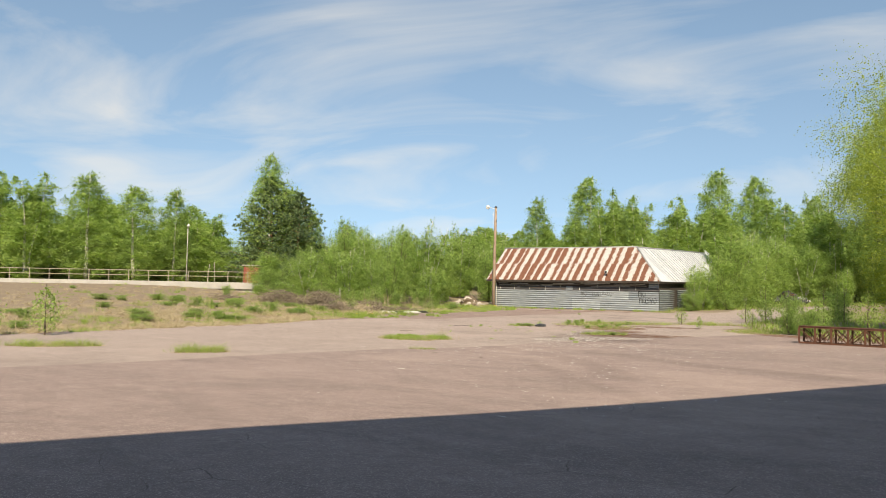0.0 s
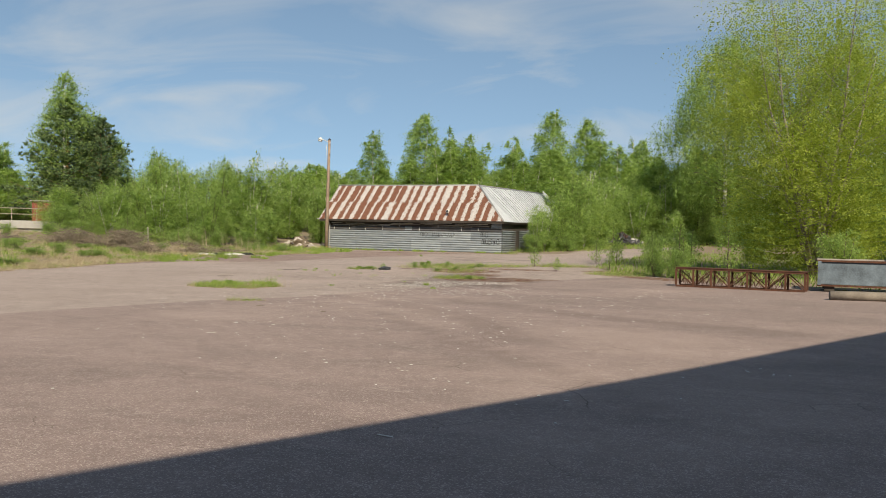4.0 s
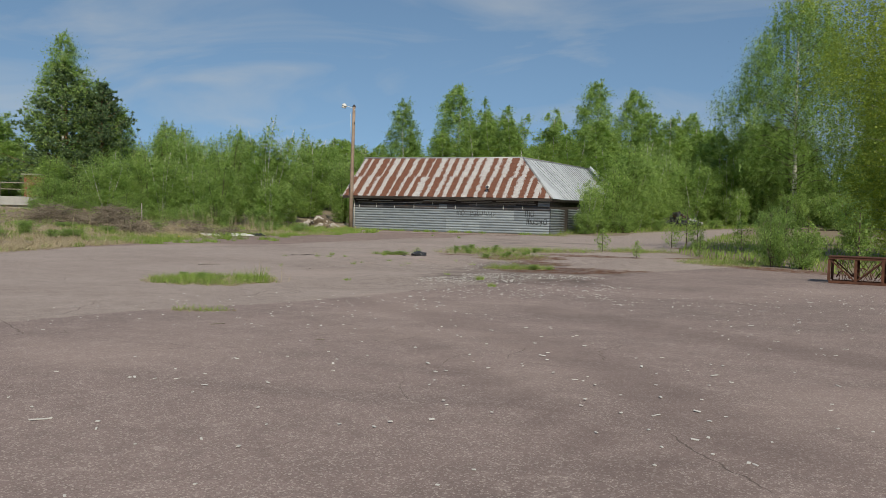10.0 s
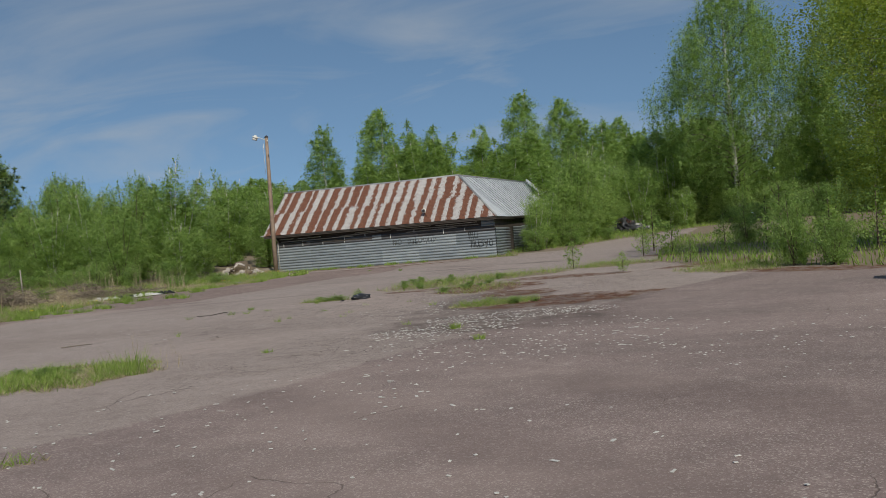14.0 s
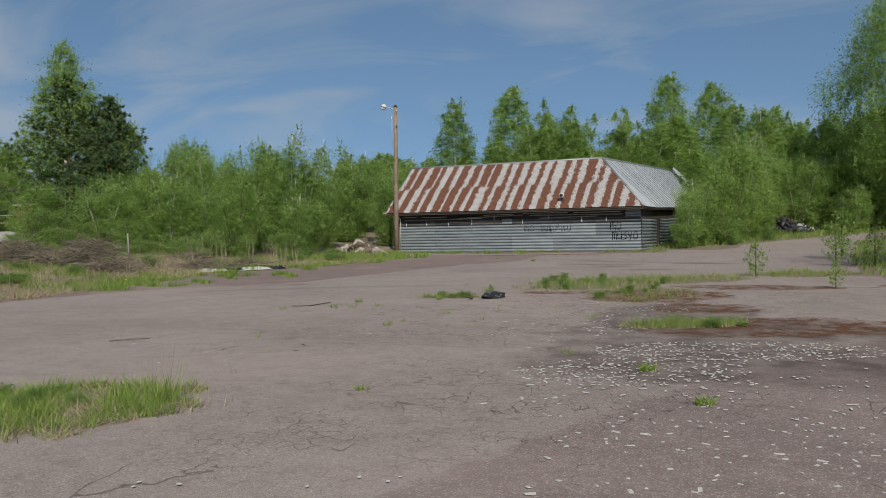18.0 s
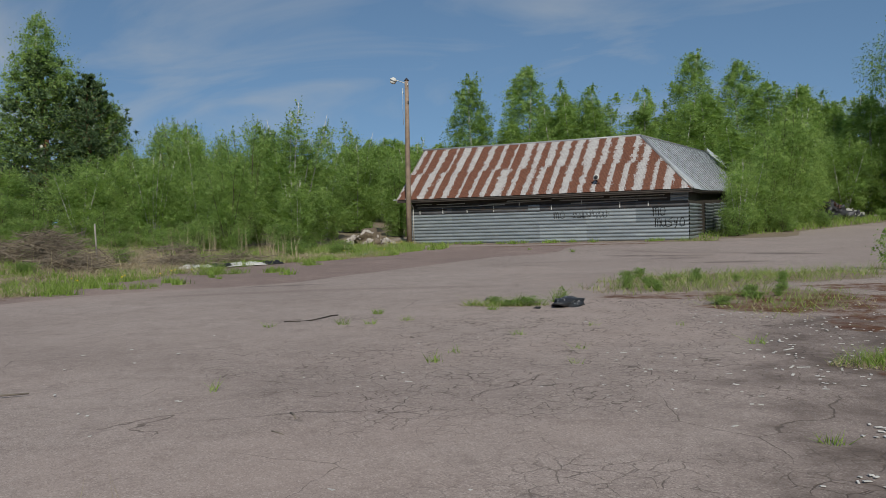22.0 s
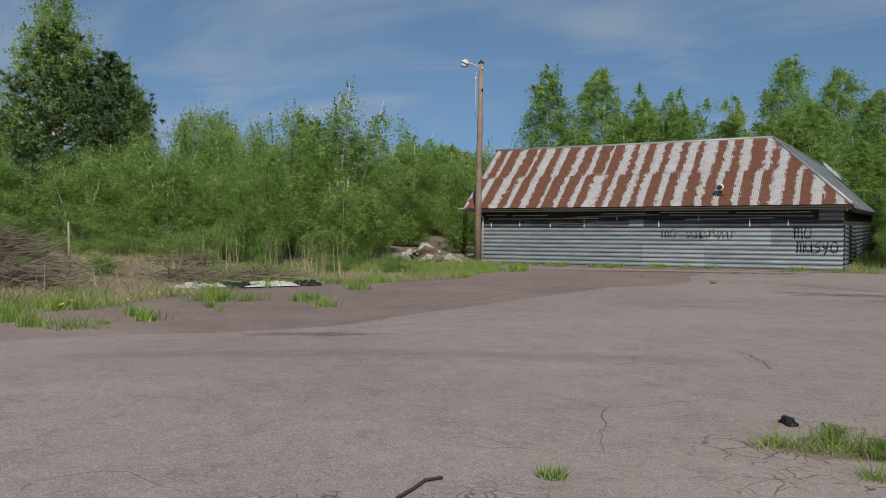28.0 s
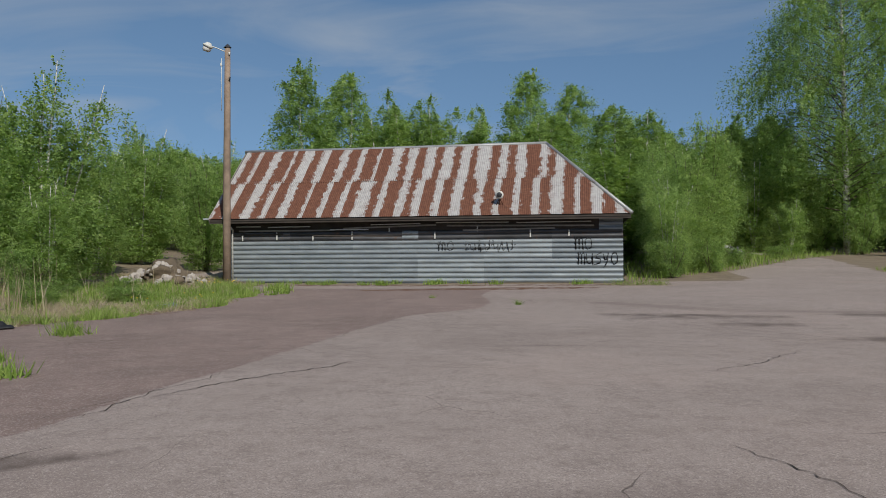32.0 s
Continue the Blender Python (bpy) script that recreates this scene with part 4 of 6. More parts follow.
# ---- trees ----
def tree_master(name, label, seed, h, w, leaf_mat, bark_mat, leaves=9000, leaf=0.12, base=0.08, droop=0.0, stems=1, peak=0.3, limbs=30, gap=0.45, trunk=0.010, power=1.2, shoots=0, spray=0.0):
    """A tapered trunk (or several), limbs that carry the crown's outline, and leaves in clumps round them with gaps between."""
    rng = np.random.default_rng(seed)
    trunks, wood = [], Soup()

    def reach(s):
        s = np.clip(s, 0, 1)
        low = 0.62 if stems > 4 else 0.4
        return np.where(s < peak, low + (1 - low) * (s / peak) ** 0.7, np.clip(1 - ((s - peak) / (1 - peak)) ** power, 0, 1) ** 0.85 + 0.03)
    tips, wts, axes = [], [], []
    for st in range(stems):
        off = rng.uniform(-1, 1, 2) * (0.0 if stems == 1 else w * 0.27)
        hh = h * (0.97 if st == 0 else rng.uniform(0.66, 0.95))
        axes.append((off, hh))
        zz = np.linspace(0, hh, 8)
        wob = np.cumsum(rng.normal(0, 0.006 * h, (8, 2)), 0)
        tr = np.column_stack([off[0] * (zz / hh) ** 0.9 + wob[:, 0] * zz / hh, off[1] * (zz / hh) ** 0.9 + wob[:, 1] * zz / hh, zz])
        tr[0, 2] = -0.3
        r0 = trunk * h / math.sqrt(stems) + 0.015
        trunks.append(tube(list(tr), [r0 * (1 - 0.94 * z / hh) + 0.006 for z in zz], 7))
        n = max(6, int(limbs / stems))
        for k in range(n):
            u = base + (0.97 - base) * (k + rng.uniform()) / n
            p0 = np.array([np.interp(u * hh, zz, tr[:, i]) for i in range(3)])
            s = (u * hh / h - base) / (1 - base)
            az = k * 2.4 + rng.uniform(-0.6, 0.6)
            ln = 0.5 * w * float(reach(s)) * rng.uniform(0.7, 1.05) * (1 if stems == 1 else 0.8)
            end = np.array([off[0] * 0.3 + math.cos(az) * ln, off[1] * 0.3 + math.sin(az) * ln, 0.0]) if stems == 1 else p0 * np.array([1, 1, 0]) + np.array([math.cos(az), math.sin(az), 0]) * ln * 0.75
            end[2] = p0[2] + ln * rng.uniform(0.25, 0.75) * (1 - 0.6 * min(1, droop))
            mid = (p0 + end) / 2 + np.array([0, 0, ln * 0.12]) + rng.normal(0, 0.05 * ln, 3)
            end2 = end + np.array([0, 0, -droop * ln * 0.35])
            rl = max(0.008, 0.32 * r0 * (1 - 0.75 * u))
            wood.add(tube([p0, (p0 + mid) / 2, mid, (mid + end) / 2, end2], [rl, rl * 0.8, rl * 0.6, rl * 0.4, rl * 0.15], 4, False))
            for f in (0.35, 0.55, 0.72, 0.86, 0.98):
                q = p0 + (mid - p0) * f * 2 if f < 0.5 else mid + (end2 - mid) * (f - 0.5) * 2
                tips.append(q), wts.append((0.3 + ln) * (0.5 + f))
    # clumps: some on the limbs, some filling the outline
    T, wt = np.array(tips), np.array(wts)
    m = int(leaves * (0.28 if stems < 3 else 0.4))
    on = T[rng.choice(len(T), m, p=wt / wt.sum())]
    A = on + rng.normal(0, 1, (m, 3)) * (0.035 * w + 0.10) * np.array([1, 1, 0.9])
    k = int(leaves * 2.0)
    s = rng.beta(1.25, 1.5, k)
    az = rng.uniform(0, 2 * math.pi, k)
    edge = 1 + (0.11 if stems < 3 else 0.2) * np.sin(3 * az + 9 * s + seed) + 0.12 * np.sin(7 * az - 17 * s + 2 * seed)
    r = (0.5 if stems == 1 else 0.27) * w * reach(s) * edge * rng.uniform(0.15, 1, k) ** 0.5
    which = rng.integers(0, stems, k)
    off = np.array([a[0] for a in axes])[which]
    hh = np.array([a[1] for a in axes])[which]
    zb = base + (1 - base) * s
    B = np.column_stack([off[:, 0] * zb ** 0.9 + r * np.cos(az), off[:, 1] * zb ** 0.9 + r * np.sin(az), hh * zb + rng.normal(0, 0.015 * h, k)])
    fq = 5.5 / w
    dens = np.sin(B[:, 0] * fq * 2.1 + 1.7 * np.sin(B[:, 2] * fq * 1.6 + seed)) + np.sin(B[:, 1] * fq * 2.3 + 1.3 * np.sin(B[:, 2] * fq * 2.0)) + np.sin(B[:, 2] * fq * 2.6 + 2 * np.sin(az * 2 + seed))
    B = B[dens + rng.normal(0, 0.7, k) > (gap * 3 - 1.6)][:int(leaves * (0.72 if stems < 3 else 0.6))]
    if stems > 4 or shoots:
        # upright leafy shoots that break the outline
        cand = np.flatnonzero(T[:, 2] > 0.45 * h)
        pick = T[rng.choice(cand, shoots or 90)]
        m2, L = 34, rng.uniform(0.4, 1.5, len(pick)) * (0.11 if stems > 4 else 0.045) * h
        t = rng.uniform(0, 1, (len(pick), m2))
        lean2 = rng.normal(0, 0.12, (len(pick), 1, 2)) * t[:, :, None] * L[:, None, None]
        H = np.repeat(pick[:, None], m2, 1) + rng.normal(0, 1, (len(pick), m2, 3)) * (0.035 + 0.012 * w) * (1.1 - t)[:, :, None]
        H[:, :, :2] += lean2
        H[:, :, 2] += t * L[:, None]
        A = np.concatenate([A, H.reshape(-1, 3)])
    if droop > 0.5:
        d = rng.exponential(0.7, len(B)) * (rng.uniform(0, 1, len(B)) < 0.6)
        B[:, 2] -= d
        # hanging twigs
        many, cnt = 2400, 46
        hang = T[rng.choice(len(T), many, p=wt / wt.sum())] + rng.normal(0, 0.35, (many, 3))
        L = rng.uniform(0.8, 4.2, many)
        t = rng.uniform(0, 1, (many, cnt))
        H = np.repeat(hang[:, None], cnt, 1) + rng.normal(0, 0.055, (many, cnt, 3))
        H[:, :, 2] -= t * L[:, None]
        A = np.concatenate([A, H.reshape(-1, 3)])
    C = np.concatenate([A, B])
    C = C[C[:, 2] > 0.08]
    top = np.percentile(C[:, 2], 99.985)
    C[:, 2] *= h / top
    # leaves hang together in sprays that share a facing and a tone, with gaps between the sprays
    cell = spray or (0.028 * h + 0.10)
    g = np.floor(C / cell + 0.35 * np.sin(C[:, [1, 2, 0]] * 2.7 / cell * 0.31 + seed)).astype(np.int64)
    _, first, inv = np.unique(g @ np.array([73856093, 19349663, 83492791]), return_index=True, return_inverse=True)
    inv = inv.ravel()
    many = len(first)
    cnt = np.bincount(inv, minlength=many)
    mid = np.stack([np.bincount(inv, C[:, i], many) / cnt for i in range(3)], 1)
    mid += rng.normal(0, 0.14 * cell, mid.shape)
    keep = (rng.uniform(0, 1, many) > 0.09)[inv]
    C = mid[inv] + (C - mid[inv]) * 0.84
    facing = rng.normal(0, 1, (many, 3)) + np.array([0, 0, 0.5])
    tone = np.clip(rng.normal(0.5, 0.30, many), 0, 1)
    C, inv = C[keep], inv[keep]
    n = len(C)
    nrm = facing[inv] / np.linalg.norm(facing[inv], axis=1, keepdims=True) + rng.normal(0, 0.33, (n, 3))
    a = np.cross(nrm, rng.normal(0, 1, (n, 3)))
    a /= np.linalg.norm(a, axis=1, keepdims=True)
    b = np.cross(nrm, a)
    b /= np.linalg.norm(b, axis=1, keepdims=True)
    sz = leaf * rng.uniform(0.55, 1.3, (n, 1))
    V = np.stack([C - a * sz, C + b * sz * 0.66, C + a * sz, C - b * sz * 0.66], 1)
    ob = thing(name, label, "tree", pose(0, 0, -500))
    for v, f in trunks:
        child("trunk", raw_mesh("trunk", v, f, bark_mat, True), ob)
    tagged(child("branchwork", wood.mesh("branchwork", M["brown_bark"] if bark_mat == M["birch_bark"] else bark_mat), ob), kind="stuff")
    tagged(child("crown", toned(quads_mesh("crown", V, n, 4, leaf_mat), np.repeat(tone[inv], 4)), ob), kind="stuff")
    return ob


def pine_master(seed, h, w):
    rng = np.random.default_rng(seed)
    wood, cs, ds, ts = Soup(), [], [], []
    wood.add(tube([(0, 0, -0.2), (0.1, 0, h * 0.4), (0, 0.1, h * 0.8), (0, 0, h)], [0.2, 0.16, 0.08, 0.02], 8))
    for k in range(70):
        u = 0.06 + 0.93 * (k + rng.uniform()) / 70
        ln = 0.5 * w * (1 - u ** 1.7) * rng.uniform(0.55, 1.1) + 0.25
        az = k * 2.4 + rng.uniform(-0.4, 0.4)
        d = np.array([math.cos(az), math.sin(az), 0.15 + 0.5 * u])
        p0 = np.array([0, 0, u * h])
        pts = [p0 + d * ln * f + np.array([0, 0, 0.12 * ln * f * f]) for f in (0, 0.35, 0.7, 1)]
        wood.add(tube(pts, [0.05 * (1 - 0.6 * u), 0.04 * (1 - 0.6 * u), 0.025, 0.01], 4, False))
        tufts = int(10 + 9 * ln)
        t = rng.uniform(0.25, 1.05, tufts)
        c = p0 + np.outer(t * ln, d) + rng.normal(0, 0.09 * ln + 0.07, (tufts, 3)) * np.array([1, 1, 0.55])
        for q in c:
            m = 16
            v = rng.normal(0, 1, (m, 3)) + d * 0.6 + np.array([0, 0, 0.7])
            v /= np.linalg.norm(v, axis=1, keepdims=True)
            cs.append(np.repeat(q[None], m, 0)), ds.append(v), ts.append(np.full(m * 3, rng.uniform()))
    c, d = np.concatenate(cs), np.concatenate(ds)
    n = len(c)
    L = rng.uniform(0.16, 0.34, (n, 1))
    b = np.cross(d, rng.normal(0, 1, (n, 3)))
    b /= np.linalg.norm(b, axis=1, keepdims=True)
    V = np.stack([c - b * 0.05, c + b * 0.05, c + d * L], 1)
    ob = thing("pine_tree", "dark green bushy pine on the bank", "tree", pose(0, 0, -500))
    child("trunk", wood.mesh("trunk", M["pine_bark"]), ob)
    tagged(child("crown", toned(quads_mesh("crown", V, n, 3, M["pine_needle"]), np.concatenate(ts)), ob), kind="stuff")
    return ob


MASTERS, USED = {}, {}


def add_master(key, ob, h, w):
    MASTERS[key] = (ob, h, w)


def plant(key, x, y, h, w=None, turn=0.0, label="", group=""):
    ob, h0, w0 = MASTERS[key]
    sx = (w / w0) if w else h / h0
    m = pose(x, y, z_at(x, y), 0, 0, turn) @ Matrix.Diagonal((sx, sx, h / h0, 1))
    if key in USED:
        made = copy_thing(ob, m @ Matrix.Diagonal((1 / ob.scale.x, 1 / ob.scale.y, 1 / ob.scale.z, 1)))
    else:
        made = ob
        ob.matrix_basis = m
        USED[key] = True
        ob.scale = (1, 1, 1)
        made.matrix_basis = m
    if label or group:
        tagged(made, label, group=group)
    return made


BL, YL, DL, BB, BR, BG = M["birch_leaf"], M["yellow_leaf"], M["dark_leaf"], M["birch_bark"], M["brown_bark"], M["grey_bark"]
for key, name, label, seed, h, w, lm, bk, kw in (
    ("birch_a", "birch_tree", "young birch with fresh light green leaves", 11, 14, 5.0, BL, BB, dict(peak=0.24, leaves=46000, leaf=0.058, power=1.45, gap=0.2, base=0.05, shoots=110, spray=0.32)),
    ("birch_b", "birch_tree", "slim birch with fresh green leaves", 12, 14, 4.8, BL, BB, dict(peak=0.22, power=1.4, leaves=44000, leaf=0.058, gap=0.22, base=0.05, shoots=100, spray=0.32)),
    ("birch_c", "birch_tree", "full birch with fresh green leaves", 13, 14, 5.6, BL, BB, dict(peak=0.28, leaves=50000, leaf=0.060, power=1.55, base=0.03, gap=0.18, shoots=120, spray=0.34)),
    ("birch_d", "birch_tree", "broad young birch with bright leaves", 14, 14, 6.0, BL, BB, dict(peak=0.28, leaves=50000, leaf=0.060, power=1.5, base=0.03, stems=2, gap=0.2, shoots=120, spray=0.34)),
    ("crest", "birch_tree", "birch crown above the dark pine", 15, 14, 5.6, BL, BB, dict(peak=0.22, leaves=34000, leaf=0.052, power=1.35, base=0.16, gap=0.25, shoots=70, spray=0.3)),
    ("young_a", "young_birch", "bushy young birch at the edge of the yard", 21, 7.5, 5.0, BL, BR, dict(leaves=44000, leaf=0.040, base=0.02, stems=7, peak=0.34, limbs=60, power=1.3, gap=0.3, spray=0.26)),
    ("young_b", "young_birch", "bushy young birch with dense green leaves", 22, 7.5, 4.6, BL, BB, dict(leaves=44000, leaf=0.040, base=0.02, stems=6, peak=0.32, limbs=54, power=1.25, gap=0.3, spray=0.26)),
    ("young_c", "young_birch", "light green young birch thicket", 23, 7.0, 5.2, BL, BB, dict(leaves=44000, leaf=0.040, base=0.02, stems=8, peak=0.36, limbs=64, power=1.4, gap=0.32, spray=0.26)),
    ("bush", "willow_bush", "low rounded willow bush", 24, 3.2, 3.6, DL, BR, dict(leaves=14000, leaf=0.036, base=0.02, stems=7, peak=0.45, limbs=48, power=1.6, spray=0.16)),
    ("pale", "bare_birch", "thin birch with sparse pale leaves", 31, 14, 3.4, BL, BB, dict(leaves=3600, leaf=0.09, base=0.15, limbs=40, gap=0.6)),
    ("weeping", "weeping_birch", "large old weeping birch with hanging twigs", 51, 24, 14.0, BL, BB, dict(leaves=90000, leaf=0.066, base=0.10, droop=0.8, peak=0.40, limbs=120, power=1.7, gap=0.42, spray=0.5)),
    ("yellow", "maple_tree", "large spreading tree with young yellow-green leaves", 61, 14, 12.0, YL, BG, dict(leaves=210000, leaf=0.037, base=0.02, stems=9, peak=0.45, limbs=190, power=1.7, gap=0.4, trunk=0.013, spray=0.36)),
    ("sapling", "sapling", "small leafy sapling growing at the asphalt edge", 71, 2.2, 1.4, BL, BR, dict(leaves=900, leaf=0.05, base=0.08, peak=0.4, limbs=16, gap=0.5, trunk=0.008)),
):
    add_master(key, tree_master(name, label, seed, h, w, lm, bk, **kw), h, w)
add_master("pine", pine_master(41, 11.5, 8.0), 11.5, 8.0)


def stand(key, x, y, top, w, turn=0.0, label="", group=""):
    """A tree whose tip reaches the level top."""
    return plant(key, x, y, top - z_at(x, y), w * (1.15 if "birch" in key else 1.0), turn, label, group)


def woods():
    g = "wood behind the shed"
    for key, x, y, top, w, a in (("birch_c", 8.3, 50.8, 19.3, 7.2, 10), ("birch_c", 12.7, 55.0, 18.7, 7.6, 130), ("birch_a", -8.1, 43.5, 18.2, 7.4, 60), ("birch_b", -1.0, 11.0, 11.6, 4.4, 0), ("birch_d", -2.0, 41.8, 15.9, 7.0, 200), ("birch_d", 3.7, 46.2, 15.3, 6.6, 90), ("pale", 15.5, 84, 19.4, 4.2, 0), ("birch_a", 18.8, 69.2, 17.2, 6.4, 45), ("birch_a", 26.2, 93, 18.5, 8.0, 290), ("birch_a", 10.5, 44, 13.0, 5.2, 20)):
        stand(key, x, y, top, w, a, group=g)
    rnd = random.Random(9)
    for i in range(40):
        x, y = rnd.uniform(-26, 24), rnd.uniform(34, 62)
        stand(rnd.choice(("birch_a", "birch_b", "birch_c", "birch_d", "birch_a")), x, y, rnd.uniform(11.6, 14.0) if x > -9 else rnd.uniform(9.5, 11.5), rnd.uniform(5.4, 7.0), rnd.uniform(0, 360), group=g)
    for i in range(8):
        stand(rnd.choice(("young_a", "young_b", "young_c")), rnd.uniform(-8, 7), rnd.uniform(11, 26), rnd.uniform(6, 8.2), rnd.uniform(4.6, 6), rnd.uniform(0, 360), group=g)
    g = "young birches on the bank"
    for key, x, y, top, w, a in (("young_b", -3.9, -5.8, 7.8, 5.8, 70), ("young_a", -7.6, -5.0, 7.5, 5.0, 20), ("young_c", -11.0, -5.0, 7.4, 5.0, 140), ("young_a", -14.0, -3.0, 8.0, 5.2, 200), ("young_b", -6.8, 1.6, 6.6, 4.4, 260), ("young_c", -15.5, -8.5, 5.6, 5.2, 10), ("young_a", -23.5, 6.5, 9.7, 6.0, 320), ("birch_b", -27.0, 2.6, 12.9, 4.4, 30), ("young_b", -17.5, 2.0, 8.0, 6.0, 80), ("young_c", -12.5, 4.0, 7.6, 5.6, 150), ("young_a", -4.2, 6.5, 5.8, 4.0, 220), ("young_c", -9.0, 9.0, 7.8, 5.4, 90), ("young_a", -5.2, -9.4, 4.9, 3.6, 10), ("young_b", -8.8, -10.6, 5.2, 3.8, 100), ("young_c", -12.4, -11.8, 5.0, 4.2, 50), ("young_b", -2.2, -8.0, 3.8, 3.0, 190), ("young_a", -15.6, -13.8, 4.8, 4.2, 300), ("young_c", -7.2, -9.0, 4.4, 3.6, 230), ("young_a", -11.0, -9.2, 5.8, 4.2, 160)):
        stand(key, x, y, top, w, a, group=g)
    for x, y, h, w, a in ((-6.2, -9.8, 1.9, 2.6, 0), (-10.5, -11.8, 2.0, 3.0, 60), (-14.2, -13.0, 2.6, 3.6, 120), (-12.0, -15.2, 1.4, 2.6, 280), (-14.2, -15.0, 2.5, 2.7, 330), (-2.4, -8.6, 1.6, 2.2, 150), (-8.2, -8.2, 2.6, 3.2, 320)):
        plant("bush", x, y, h, w, a, group="willow bushes along the bank")
    for i in range(30):
        x, y = rnd.uniform(-44, -8), rnd.uniform(8, 40)
        stand(rnd.choice(("young_a", "young_b", "young_c", "birch_a")), x, y, rnd.uniform(7.0, 9.2), rnd.uniform(4.8, 6.6), rnd.uniform(0, 360), group=g)
    stand("pine", -23.4, -4.6, 12.6, 10.0, 20)
    stand("crest", -23.3, -4.8, 15.3, 6.6, 60, "full birch rising out of the dark pine")
    stand("birch_b", -19.8, -2.4, 9.8, 3.2, 160, "slim birch beside the dark pine")
    stand("pine", -20.4, -3.8, 11.0, 7.2, 120, "low dark pine beside the taller one")
    g = "birches by the far railing"
    for key, x, y, top, w, a in (("birch_a", -37.5, -15.5, 12.6, 6.0, 0), ("birch_d", -40.5, -20, 12.4, 7.0, 90), ("birch_c", -34.6, -12.2, 11.6, 6.0, 200), ("birch_a", -33.0, -8.6, 11.6, 4.0, 20), ("birch_d", -48, -19, 13.2, 7.4, 140), ("birch_b", -51, -26, 13.2, 5.8, 260)):
        stand(key, x, y, top, w, a, group=g)
    for i in range(44):
        x = rnd.uniform(-80, -40)
        y = -6 + (x + 40) * 0.95 + rnd.uniform(-6, 24)
        stand(rnd.choice(("birch_a", "birch_b", "birch_c", "birch_d")), x, y, rnd.uniform(8.5, 12), rnd.uniform(5, 6.6), rnd.uniform(0, 360), group=g)
    for i in range(14):
        stand(rnd.choice(("birch_a", "birch_c")), -33 - rnd.uniform(0, 10), -2 + rnd.uniform(-4, 14), rnd.uniform(7, 9), rnd.uniform(4.8, 6), rnd.uniform(0, 360), group=g)
    g = "thicket beside the shed"
    for key, x, y, top, w, a in (("young_b", 17.2, 5.6, 4.4, 3.4, 0), ("young_c", 16.9, 3.6, 4.2, 2.6, 75), ("young_a", 18.0, 7.6, 5.4, 3.8, 250), ("young_a", 18.6, 10.2, 5.0, 4.4, 120), ("young_c", 18.2, 15.0, 6.2, 5.0, 40), ("young_b", 19.6, 19.0, 6.6, 5.2, 200), ("young_c", 22.4, 28.5, 7.6, 5.4, 20), ("young_a", 19.0, 24.5, 7.4, 5.4, 90), ("young_b", 25.4, 30.0, 8.2, 5.4, 140), ("young_a", 28.6, 30.6, 7.2, 4.8, 250), ("bush", 17.0, 2.6, 1.9, 2.4, 90), ("bush", 19.0, 6.6, 1.9, 2.4, 10), ("bush", 24.9, 20.2, 1.6, 2.2, 60), ("young_c", 26.6, 24.6, 4.6, 3.2, 300), ("bush", 21.0, 11.6, 1.5, 2.0, 130), ("birch_a", 19.0, 39.3, 12.8, 6.0, 295), ("birch_b", 22.0, 41.2, 10.6, 5.2, 0), ("birch_c", 24.4, 33.1, 10.6, 6.4, 65), ("birch_a", 26.5, 34.9, 10.0, 6.0, 116), ("birch_d", 16.1, 21.2, 8.2, 6.0, 210)):
        stand(key, x, y, top, w, a, group=g)
    g = "wood beyond the big birch"
    stand("weeping", 31.4, 29.5, 23.5, 14.0, 0)
    stand("weeping", 42.5, 27.0, 22.0, 13.5, 140, "weeping birch in the wood edge", g)
    stand("yellow", 35.4, -20.6, 14.2, 14.0, 0)
    stand("yellow", 42.6, -20.0, 13.6, 13.0, 250, "spreading yellow-green tree beside the tarpaulin", g)
    stand("yellow", 46.5, -19.5, 13.4, 12.0, 130, "spreading yellow-green tree behind the steel box", g)
    for i in range(40):
        x, y = rnd.uniform(27, 92), rnd.uniform(24, 66)
        if x < 36 and y < 44:
            continue
        stand(rnd.choice(("birch_a", "birch_b", "birch_c", "birch_d")), x, y, rnd.uniform(10, 15), rnd.uniform(5.4, 7), rnd.uniform(0, 360), group=g)
    for i in range(20):
        stand(rnd.choice(("young_a", "young_b", "birch_c", "birch_d")), rnd.uniform(48, 92), rnd.uniform(-22, 20), rnd.uniform(7, 12), rnd.uniform(5, 7), rnd.uniform(0, 360), group=g)
    # the hedge of young trees that runs back beside the road, and undergrowth
    for i in range(26):
        y = 9 + i * 3.3
        stand(("young_a", "young_b", "young_c")[i % 3], 17.9 + 0.035 * y + rnd.uniform(-0.4, 1.2), y, rnd.uniform(6.2, 8.2) + 0.03 * y, rnd.uniform(4.2, 5.4), rnd.uniform(0, 360), group="hedge beside the road")
    for i in range(20):
        y = 40 + i * 3.2
        stand(("birch_c", "young_b", "birch_d")[i % 3], 27.0 + 0.04 * y + rnd.uniform(0, 4), y, rnd.uniform(9, 13), rnd.uniform(5.2, 6.6), rnd.uniform(0, 360), group="wood beyond the big birch")
    for i in range(60):
        x, y = rnd.uniform(27, 84), rnd.uniform(20, 48)
        plant("bush", x, y, rnd.uniform(2.4, 4.2), rnd.uniform(3.6, 5.4), rnd.uniform(0, 360), group="undergrowth in the wood")
    for i in range(26):
        plant("bush", rnd.uniform(44, 84), rnd.uniform(-18, 20), rnd.uniform(2.2, 3.8), rnd.uniform(3.6, 5.4), rnd.uniform(0, 360), group="undergrowth in the wood")
